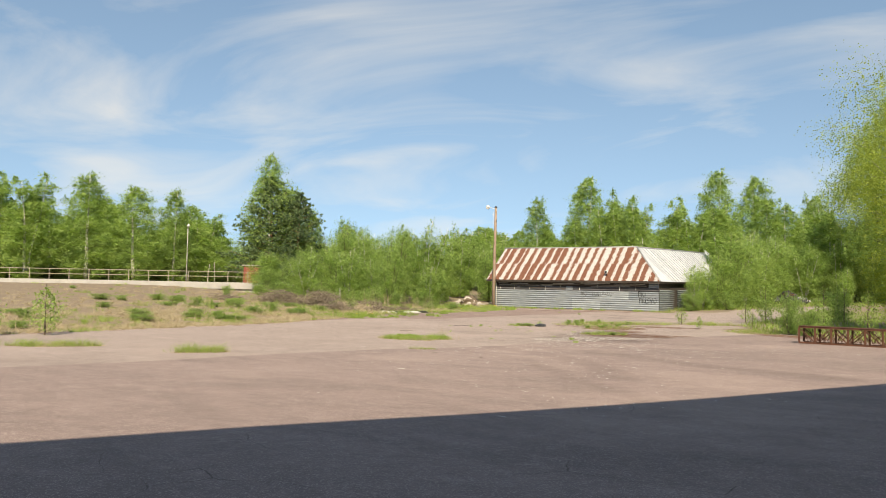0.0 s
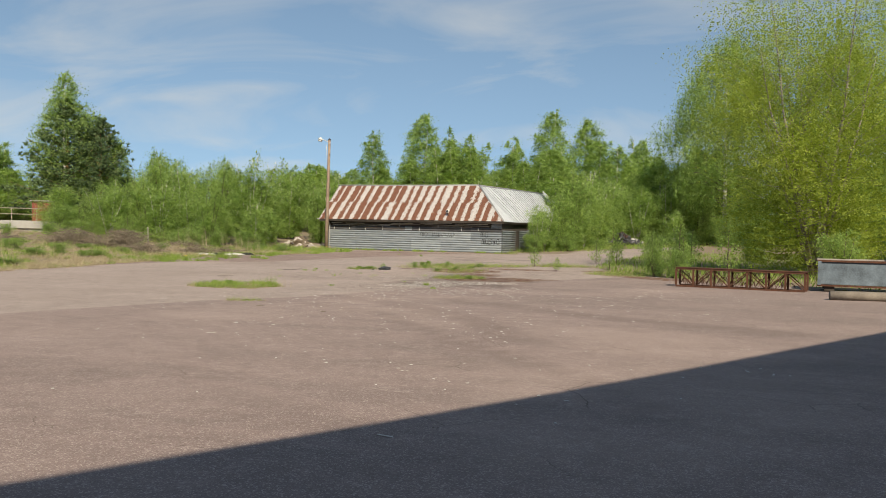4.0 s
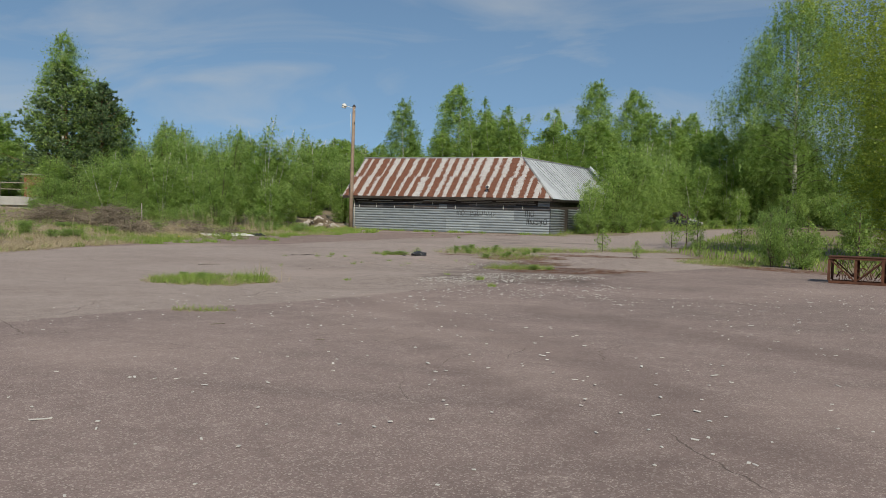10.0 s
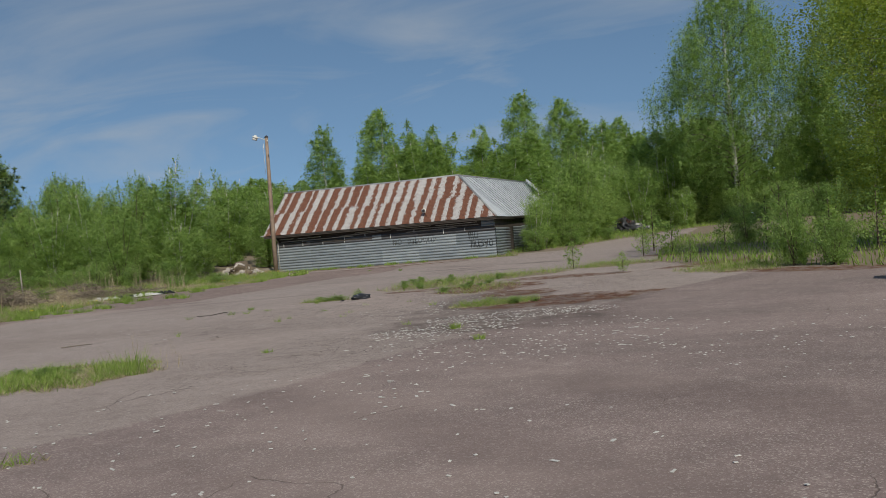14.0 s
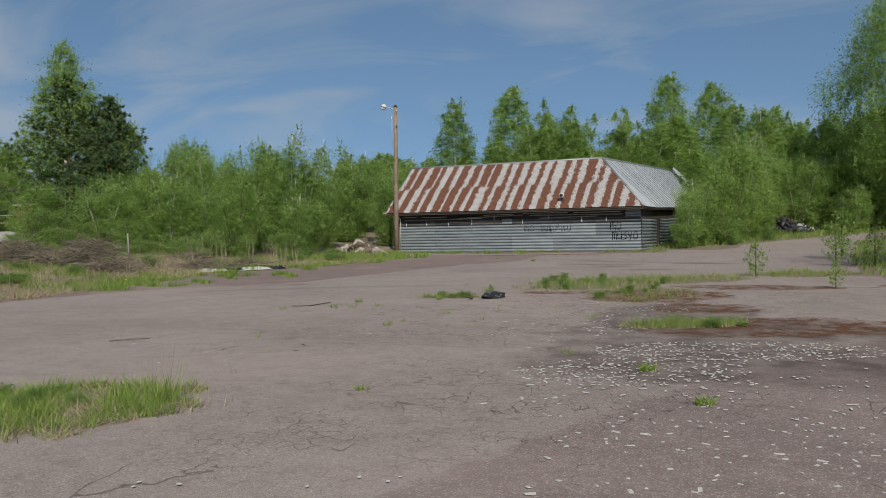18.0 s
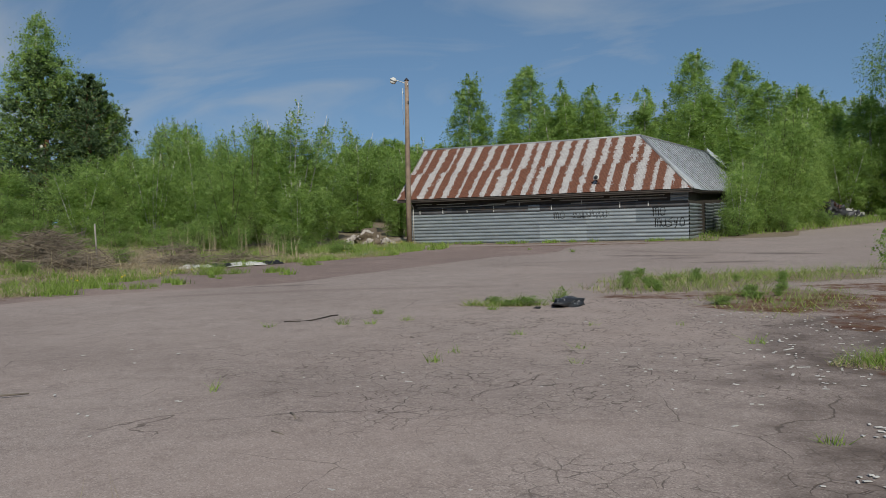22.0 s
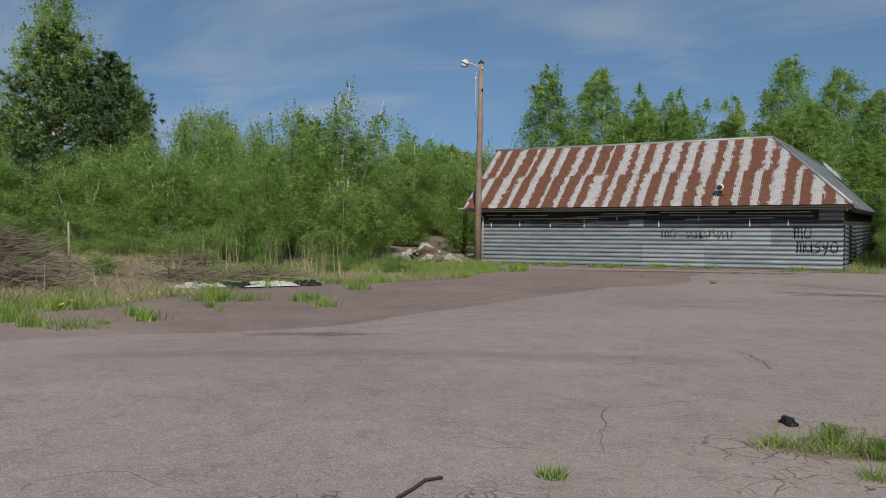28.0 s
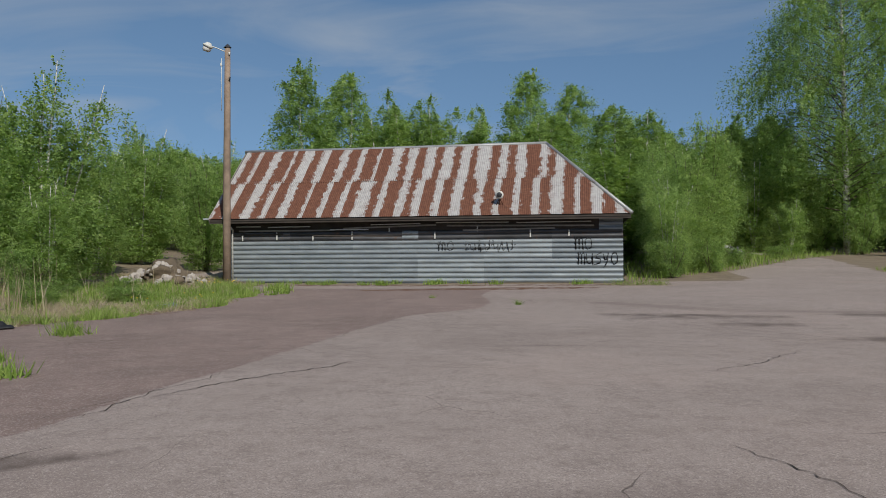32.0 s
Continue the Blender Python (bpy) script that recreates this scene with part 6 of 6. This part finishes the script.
# ---- litter ----
def chips():
    rng = np.random.default_rng(17)
    spots = [(340, 21.9, -36.3, 1.3, 0.9, 30), (480, 22.9, -34.5, 1.9, 0.8, 15), (110, 24.2, -37.6, 2.2, 1.4, 20), (80, 24.0, -39.5, 2.0, 1.2, 0), (120, 21.0, -31.2, 0.8, 2.4, 0), (60, 20.6, -28.6, 1.6, 1.6, 0), (40, 19.8, -33.2, 1.4, 1.6, 0), (160, 28.5, -37.5, 4.0, 2.6, 0), (200, 25, -45, 6, 6, 0), (90, 27, -51, 6, 5, 0), (90, 21, -44, 3, 3, 0), (70, 30, -41, 5, 4, 0), (50, 18, -34, 5, 5, 0)]
    verts, faces = [], []
    for n, cx, cy, rx, ry, turn in spots:
        for x, y in scatter(rng, n, cx, cy, rx, ry, turn):
            l, w, t = 0.009 + rng.exponential(0.007), rng.uniform(0.006, 0.013), rng.uniform(0.003, 0.006)
            if rng.uniform() < 0.03:
                l *= 2.2
            m = pose(x, y, z_at(x, y) + 0.004, rng.uniform(-6, 6), rng.uniform(-6, 6), rng.uniform(0, 360))
            o = len(verts)
            sk = rng.uniform(0.6, 1.0)
            for px, py, pz in ((-l, -w, 0), (l, -w * sk, 0), (l * sk, w, 0), (-l, w * sk, 0), (-l, -w, t), (l, -w * sk, t), (l * sk, w, t), (-l, w * sk, t)):
                verts.append(m @ Vector((px, py, pz)))
            faces += [tuple(o + i for i in f) for f in ((3, 2, 1, 0), (4, 5, 6, 7), (0, 1, 5, 4), (1, 2, 6, 5), (2, 3, 7, 6), (3, 0, 4, 7))]
    ob = new("paint_chips", raw_mesh("paint_chips", verts, faces, M["white_chip"]))
    tagged(ob, "white flakes and splinters strewn over the asphalt", "litter", kind="stuff")


chips()


def lump(name, label, category, mat, x, y, size, seed, rough=0.25, rest=0.4, cuts=3):
    bm = bmesh.new()
    bmesh.ops.create_icosphere(bm, subdivisions=cuts, radius=1)
    off = Vector((seed * 7.3, seed * 1.7, 0))
    for v in bm.verts:
        d = 1 + rough * noise.noise(v.co * 1.6 + off) + rough * 0.5 * noise.noise(v.co * 4 + off)
        v.co = Vector((v.co.x * d * size[0], v.co.y * d * size[1], max(-rest, v.co.z) * d * size[2]))
        v.co.z += rest * size[2]
        v.co.z = max(v.co.z, -0.02)
    me = bpy.data.meshes.new(name)
    bm.to_mesh(me)
    bm.free()
    me.materials.append(mat)
    me.polygons.foreach_set("use_smooth", [True] * len(me.polygons))
    ob = new(name, me)
    ob.matrix_basis = pose(x, y, z_at(x, y), 0, 0, seed * 40)
    return tagged(ob, label, category)


lump("rubbish_bag", "torn black plastic bag flecked with white bits", "bag", M["flecked"], 17.15, -28.15, (0.36, 0.20, 0.10), 2, 0.6)
lump("rubber_scrap", "small black scrap on the asphalt", "scrap", M["black_plastic"], 15.6, -27.7, (0.09, 0.05, 0.035), 3, 0.6)
lump("rubber_scrap", "small black scrap beside the torn bag", "scrap", M["black_plastic"], 16.8, -28.62, (0.06, 0.04, 0.03), 4, 0.6)
lump("blue_rubbish", "crumpled blue plastic bag in the grass", "bag", M["blue_bag"], 3.3, -11.0, (0.24, 0.12, 0.08), 5, 0.6)


def rope():
    s = Soup()
    pts = [(0, 0, 0.02), (0.18, 0.1, 0.02), (0.3, 0.22, 0.02), (0.34, 0.33, 0.025), (0.3, 0.5, 0.02), (0.29, 0.7, 0.02), (0.27, 0.86, 0.02), (0.33, 0.95, 0.02)]
    s.add(tube(pts, [0.009] * len(pts), 7))
    ob = new("rubber_hose", s.mesh("rubber_hose", M["dark_wood"]))
    ob.matrix_basis = pose(13.7, -31.0, z_at(13.8, -30.5))
    tagged(ob, "short brown length of hose lying on the asphalt", "hose")


rope()


def sheet_litter():
    rng = np.random.default_rng(3)
    for x, y, w, d, turn, mat, lab in ((2.05, -17.3, 1.5, 0.75, 62, "white_chip", "crumpled dirty white plastic sheet at the bank"), (1.1, -18.9, 1.4, 0.7, 66, "white_chip", "torn white plastic sheet at the bank"), (1.6, -18.0, 1.0, 0.6, 55, "black_plastic", "black plastic foil between the white sheets"), (2.6, -16.4, 0.8, 0.4, 50, "black_plastic", "black plastic scrap at the bank")):
        n = 14
        verts, faces = [], []
        for i in range(n):
            for j in range(n):
                u, v = i / (n - 1) - 0.5, j / (n - 1) - 0.5
                verts.append((u * w, v * d, 0.03 + (0.34 * abs(noise.noise(Vector((u * 4 + x, v * 4, 1)))) + 0.12 * abs(noise.noise(Vector((u * 11, v * 11, x))))) * (1 - 2 * max(abs(u), abs(v))) ** 0.6))
        for i in range(n - 1):
            for j in range(n - 1):
                a = i * n + j
                faces.append((a, a + n, a + n + 1, a + 1))
        ob = new("plastic_sheet", raw_mesh("plastic_sheet", verts, faces, M[mat], True))
        ob.matrix_basis = pose(x, y, z_at(x, y), 0, 0, turn)
        ob.modifiers.new("thick", "SOLIDIFY").thickness = 0.01
        tagged(ob, lab, "plastic sheet")


sheet_litter()


def rubble_pile():
    rng = random.Random(6)
    for i in range(120):
        a, r = rng.uniform(0, 6.28), rng.uniform(0, 1) ** 0.6
        x, y = -2.1 + math.cos(a) * r * 1.7, -1.6 + math.sin(a) * r * 1.1
        s = rng.uniform(0.06, 0.19)
        ob = lump("rubble_stone", "pale broken stone in a rubble heap", "stone", M["stone"], x, y, (s, s * rng.uniform(0.6, 1), s * rng.uniform(0.6, 1)), i + 10, 0.5, 0.6, 1)
        ob.data.polygons.foreach_set("use_smooth", [False] * len(ob.data.polygons))
        ob.location.z += 0.7 * (1 - r) ** 1.2
        tagged(ob, group="rubble heap")
    lump("soil_mound", "low heap of earth under the rubble", "heap", M["soil"], -2.1, -1.3, (1.25, 0.75, 0.6), 8, 0.6, 0.2, 4)


rubble_pile()


# ---- railing, deck, red hut on the far bank ----
def far_bank():
    a, b = Vector((-17.5, -11.2, 0)), Vector((-56, -34.6, 0))
    d = (b - a).normalized()
    ln = (b - a).length
    zt = 1.9
    m = Matrix(((d.x, -d.y, 0, a.x - 0.0), (d.y, d.x, 0, a.y), (0, 0, 1, 0), (0, 0, 0, 1)))
    deck = thing("loading_ramp", "long low grey concrete ramp on the far bank", "ramp", m)
    bm = bmesh.new()
    box(bm, 0, ln, -1.5, 0, zt - 0.6, zt, None, 0.02)
    part("slab", bm, M["concrete"], deck)
    bm = bmesh.new()
    box(bm, 0, ln, -1.2, -0.2, 0.6, zt - 0.604)
    part("footing", bm, M["concrete"], deck)
    rail = thing("railing", "rusty pale steel railing along the ramp", "railing", m)
    n = int((ln) / 1.8)
    for i in range(n + 1):
        bm = bmesh.new()
        box(bm, i * 1.8 - 0.03, i * 1.8 + 0.03, -0.2, -0.14, zt, zt + 0.95)
        part("post", bm, M["dull_rail"], rail)
    for z in (0.5, 0.95):
        bm = bmesh.new()
        box(bm, 0, ln, -0.195, -0.145, zt + z - 0.02, zt + z + 0.025)
        part("rail", bm, M["dull_rail"], rail)


far_bank()


def red_hut():
    x, y = -20.8, -9.6
    ob = thing("red_hut", "small dark red wooden hut behind the railing", "hut", pose(x, y, z_at(x, y), 0, 0, 30))
    for i in range(8):
        bm = bmesh.new()
        box(bm, -0.7, 0.7, -0.8, -0.76, 0.3 + i * 0.26, 0.3 + i * 0.26 + 0.245)
        part("board", bm, M["red_paint"], ob)
    bm = bmesh.new()
    box(bm, -0.68, 0.68, -0.75, 0.8, 0.0, 2.4)
    part("body", bm, M["red_paint"], ob)
    bm = bmesh.new()
    box(bm, -0.85, 0.85, -0.95, 0.95, 2.404, 2.5)
    part("roof", bm, M["grey_wood"], ob, "flat grey roof")


red_hut()


def scrap_heap():
    """Tyres, crumpled sheet metal and torn foil thrown together beside the bushes."""
    rng = random.Random(12)
    cx, cy = 21.6, 24.2
    for i in range(9):
        a, r = rng.uniform(0, 6.28), rng.uniform(0.2, 1.7)
        x, y = cx + r * math.cos(a), cy + 0.7 * r * math.sin(a)
        bm = bmesh.new()
        big, fat = 0.31, 0.11
        rings = []
        for j in range(18):
            t = 2 * math.pi * j / 18
            rings.append([bm.verts.new(((big + fat * math.cos(q)) * math.cos(t), (big + fat * math.cos(q)) * math.sin(t), fat * 0.9 * math.sin(q))) for q in (2 * math.pi * k / 8 for k in range(8))])
        for j in range(18):
            for k in range(8):
                bm.faces.new((rings[j][k], rings[(j + 1) % 18][k], rings[(j + 1) % 18][(k + 1) % 8], rings[j][(k + 1) % 8]))
        ob = thing("old_tyre", "worn black tyre thrown on the scrap heap", "tyre", pose(x, y, z_at(x, y) + 0.1 + 0.42 * max(0, 1.3 - r), rng.uniform(-35, 35), rng.uniform(-35, 35), rng.uniform(0, 360)), "tyres on the scrap heap")
        part("casing", bm, M["black_plastic"], ob)
    for i in range(16):
        a, r = rng.uniform(0, 6.28), rng.uniform(0, 2.0)
        x, y = cx + r * math.cos(a), cy + 0.6 * r * math.sin(a) - 0.2
        w, d, n = rng.uniform(0.5, 1.2), rng.uniform(0.4, 0.8), 9
        v, f = [], []
        for p in range(n):
            for q in range(n):
                u, w2 = p / (n - 1) - 0.5, q / (n - 1) - 0.5
                v.append((u * w, w2 * d, 0.5 * noise.noise(Vector((u * 3 + i, w2 * 3, i * 1.7))) + 0.16 * noise.noise(Vector((u * 9, w2 * 9, i)))))
        for p in range(n - 1):
            for q in range(n - 1):
                k = p * n + q
                f.append((k, k + n, k + n + 1, k + 1))
        mat, lab = ((M["concrete"], "torn pale foil on the scrap heap"), (M["dark_iron"], "crumpled dark sheet metal on the scrap heap"), (M["rust"], "bent rusty sheet on the scrap heap"), (M["dark_iron"], "torn black foil on the scrap heap"))[i % 4]
        ob = new("scrap_sheet", raw_mesh("scrap_sheet", v, f, mat, True))
        ob.matrix_basis = pose(x, y, z_at(x, y) + 0.25 + 0.75 * max(0, 1 - r / 1.8), rng.uniform(-50, 50), rng.uniform(-50, 50), rng.uniform(0, 360))
        ob.modifiers.new("thick", "SOLIDIFY").thickness = 0.012
        tagged(ob, lab, "scrap", "sheets on the scrap heap")
    lump("scrap_core", "dark heap of scrap and soil beside the bushes", "heap", M["dark_iron"], cx, cy, (1.7, 0.9, 0.75), 3, 0.7, 0.3, 4)
    x, y = cx + 3.6, cy + 0.8
    ob = thing("timber_plank", "grey plank lying beside the scrap heap", "plank", pose(x, y, z_at(x, y) + 0.12, 0, 3, 15))
    bm = bmesh.new()
    box(bm, -1.1, 1.1, -0.1, 0.1, -0.05, 0.05, None, 0.008)
    part("board", bm, M["grey_wood"], ob)


scrap_heap()


def stake(x, y, h, lean, label):
    ob = thing("wooden_stake", label, "stake", pose(x, y, z_at(x, y), lean, 0, 0))
    s = Soup()
    s.add(tube([(0, 0, -0.15), (0.01, 0, h * 0.5), (0, 0.01, h)], [0.035, 0.032, 0.026], 8))
    child("shaft", s.mesh("shaft", M["grey_wood"]), ob)


stake(-2.1, -20.1, 1.35, 2, "pale bare stake standing before the brushwood")
stake(-22.9, -12.4, 2.5, 3, "grey leaning pole beside the railing")
stake(-23.4, -12.9, 2.3, -7, "grey pole leaning against another by the railing")


# ---- dead wood on the bank ----
def brush_pile(x, y, rx, ry, h, seed, n=260):
    rng = np.random.default_rng(seed)
    ob = thing("brush_pile", "tangled heap of dead grey-brown brushwood on the bank", "brushwood", pose(x, y, z_at(x, y)), "brushwood on the bank")
    s = Soup()
    for i in range(n):
        c = np.array([rng.normal(0, rx * 0.42), rng.normal(0, ry * 0.42), 0.0])
        c[2] = rng.uniform(0, 1) * h * math.exp(-(c[0] / rx) ** 2 - (c[1] / ry) ** 2)
        az, up, ln = rng.uniform(0, 6.28), rng.normal(0.05, 0.28), rng.uniform(0.25, 0.8)
        d = np.array([math.cos(az), math.sin(az), up]) * ln
        a, b = c - d, c + d
        a[2], b[2] = max(a[2], -0.05), max(b[2], -0.05)
        r = rng.uniform(0.004, 0.013)
        s.add(tube([a, (a + b) / 2 + rng.normal(0, 0.05, 3), b], [r, r * 0.8, r * 0.4], 4, False))
    tagged(child("twig_mass", s.mesh("twig_mass", M["dead_twig"]), ob), kind="stuff")
    for i in range(6):
        az, ln = rng.uniform(0, 6.28), rng.uniform(0.7, 1.5)
        d = np.array([math.cos(az), math.sin(az), 0]) * ln
        c = np.array([rng.normal(0, rx * 0.3), rng.normal(0, ry * 0.3), 0.05])
        e = np.array([0, 0, rng.uniform(0.1, 0.7) * h])
        q = Soup()
        q.add(tube([c - d, c + e * 0.4 + rng.normal(0, 0.04, 3), c + d + e], [0.035, 0.028, 0.015], 6))
        child("branch", q.mesh("branch", M["dead_twig"]), ob)


M["dead_twig"] = plain("dead_twig", (0.19, 0.155, 0.115), 0.9, scale=5.0, vary=0.4, bump=0.3)
for args in ((-2.4, -21.9, 2.0, 1.3, 1.1, 1, 900), (-5.6, -22.6, 2.4, 1.3, 1.0, 2, 800), (-0.6, -22.6, 1.2, 0.9, 0.5, 7, 300), (0.0, -18.2, 1.3, 0.9, 0.4, 4, 260), (0.6, -16.0, 1.1, 1.2, 0.3, 8, 200), (-3.0, -15.4, 1.6, 1.0, 0.35, 6, 140), (-9.5, -24.0, 1.5, 1.0, 0.4, 5, 140)):
    brush_pile(*args)


def flakes():
    """The larger white flakes beside the walked line, one by one."""
    rng = np.random.default_rng(29)
    meshes = []
    for i in range(6):
        l, w, t, sk = rng.uniform(0.014, 0.038), rng.uniform(0.008, 0.016), 0.005, rng.uniform(0.55, 1.0)
        v = [(-l, -w, 0), (l, -w * sk, 0), (l * sk, w, 0), (-l * 0.9, w * sk, 0), (-l, -w, t), (l, -w * sk, t), (l * sk, w, t), (-l * 0.9, w * sk, t)]
        meshes.append(raw_mesh("paint_flake", v, [(3, 2, 1, 0), (4, 5, 6, 7), (0, 1, 5, 4), (1, 2, 6, 5), (2, 3, 7, 6), (3, 0, 4, 7)], M["white_chip"]))
    xy = np.concatenate([scatter(rng, 60, 24.2, -40.5, 2.4, 2.2), scatter(rng, 110, 23.2, -37.4, 2.6, 2.2), scatter(rng, 40, 23.5, -43.5, 4.0, 4.5), scatter(rng, 16, 25.5, -50.0, 4.0, 4.0)])
    for i, (x, y) in enumerate(xy):
        ob = new("paint_flake", meshes[i % 6])
        ob.matrix_basis = pose(x, y, z_at(x, y) + 0.004, rng.uniform(-5, 5), rng.uniform(-5, 5), rng.uniform(0, 360))
        tagged(ob, "white flake of old paint lying on asphalt", "litter", "white flakes on the asphalt")


flakes()


# ---- cracks and dandelions ----
def crack(x0, y0, x1, y1, seed, wide=0.014):
    """A jagged open joint in the asphalt with a sunken dark bed."""
    r = random.Random(seed)
    ln = math.hypot(x1 - x0, y1 - y0)
    n = max(8, int(ln / 0.09))
    ux, uy = (x1 - x0) / ln, (y1 - y0) / ln
    v, f, off = [], [], 0.0
    for i in range(n + 1):
        t = i / n
        off = off * 0.9 + r.uniform(-0.05, 0.05)
        w = wide * r.uniform(0.35, 1.3) * (0.25 + min(1, 4 * t, 4 * (1 - t)))
        x, y = x0 + (x1 - x0) * t - uy * off, y0 + (y1 - y0) * t + ux * off
        z = z_at(x, y) + 0.012 * math.sin(x * 0.7 + 1.3 * math.sin(y * 0.31)) * math.cos(y * 0.53) + 0.006
        v += [(x - uy * w, y + ux * w, z), (x + uy * w, y - ux * w, z)]
        if i:
            f.append((2 * i - 2, 2 * i - 1, 2 * i + 1, 2 * i))
    tagged(new("crack", raw_mesh("crack", v, f, M["crack_bed"])), "jagged dark crack running through the asphalt", "crack", "cracks in the asphalt", "structure")


M["crack_bed"] = plain("crack_bed", (0.060, 0.045, 0.036), 0.95, scale=9.0, vary=0.4, bump=0.3)
for i, c in enumerate(((9.3, -22.6, 10.9, -19.4), (14.6, -23.8, 15.4, -25.4), (13.6, -25.8, 14.9, -25.3), (9.2, -25.2, 9.7, -24.5), (17.3, -24.6, 18.0, -27.4), (12.6, -11.0, 14.2, -10.6), (15.4, -16.2, 17.6, -17.2), (10.2, -39.8, 11.0, -39.1), (14.9, -20.4, 16.4, -18.4), (11.6, -15.2, 13.6, -14.2), (19.4, -26.2, 21.8, -28.2), (13.0, -6.4, 16.0, -7.2), (7.3, -26.4, 9.1, -24.0), (9.1, -24.0, 9.3, -20.5), (9.4, -18.0, 9.9, -13.0), (9.9, -13.0, 12.4, -11.0), (12.4, -11.0, 15.4, -7.6), (6.6, -3.6, 12.6, -2.7), (18.60, -33.18, 18.24, -34.92), (18.0, -27.1, 18.7, -29.6), (18.9, -26.1, 19.7, -28.2), (19.66, -28.2, 20.6, -28.0), (16.2, -36.3, 18.9, -34.8), (15.4, -33.4, 17.9, -32.6), (24.5, -54.37, 24.7, -54.0))):
    crack(*c, i, 0.008 if i in (0, 5) else 0.005 if i < 18 else 0.003)


def dandelions():
    rng = np.random.default_rng(55)
    me = None
    xy = np.concatenate([scatter(rng, 16, 0.4, -2.2, 1.1, 1.4), scatter(rng, 10, 4.2, -24.4, 1.2, 2.4), scatter(rng, 8, 2.6, -9.4, 1.6, 1.6)])
    for x, y in xy:
        if x > -0.1 and y > -0.1:
            continue
        if me is None:
            s = Soup()
            s.add(tube([(0, 0, 0.0), (0.004, 0, 0.012), (0.004, 0, 0.02)], [0.01, 0.026, 0.018], 8))
            me = s.mesh("blossom", M["flower"], False)
            s = Soup()
            s.add(tube([(0, 0, -0.22), (0.01, 0.004, -0.1), (0, 0, 0.0)], [0.004, 0.003, 0.003], 4))
            st = s.mesh("stalk", M["grass"])
        ob = thing("dandelion", "yellow dandelion in the grass", "flower", pose(x, y, z_at(x, y) + 0.2, rng.uniform(-14, 14), rng.uniform(-14, 14), 0), "dandelions in the grass")
        child("blossom", me, ob, "yellow blossom")
        child("stalk", st, ob)


dandelions()


def bed_weeds():
    """Leafy weeds standing on the broken beds of grass."""
    r = random.Random(71)
    for x, y, rx, ry, k, h in ((18.5, -23.6, 1.7, 2.3, 14, 0.24), (20.2, -26.8, 0.9, 1.6, 5, 0.16), (17.0, -39.8, 0.9, 0.9, 5, 0.16), (16.3, -28.3, 0.5, 0.15, 3, 0.18), (22.0, -31.9, 0.8, 0.3, 3, 0.16)):
        for i in range(k):
            plant("bush", x + r.uniform(-rx, rx), y + r.uniform(-ry, ry), h * r.uniform(0.5, 1.3), r.uniform(0.25, 0.6), r.uniform(0, 360), "leafy green weed growing among the grass", "weeds in the grass beds")


bed_weeds()


def sticks():
    """Short pale sticks lying about the yard."""
    for x0, y0, x1, y1, r in ((13.95, -36.17, 14.34, -35.74, 0.012), (21.52, -45.71, 21.63, -45.55, 0.008), (23.41, -46.23, 23.50, -46.18, 0.007), (17.30, -36.11, 17.45, -36.17, 0.007), (17.1, -35.6, 17.25, -35.75, 0.009)):
        d = Vector((x1 - x0, y1 - y0, 0))
        s = Soup()
        s.add(tube([(0, 0, 0), (d.x * 0.5 - d.y * 0.04, d.y * 0.5 + d.x * 0.04, 0.003), (d.x, d.y, 0)], [r, r * 0.9, r * 0.6], 6))
        ob = new("stick", s.mesh("stick", M["log_wood"]))
        ob.matrix_basis = pose(x0, y0, z_at(x0, y0) + r + 0.002)
        tagged(ob, "short bleached stick lying on the asphalt", "stick", "sticks on the asphalt")


sticks()
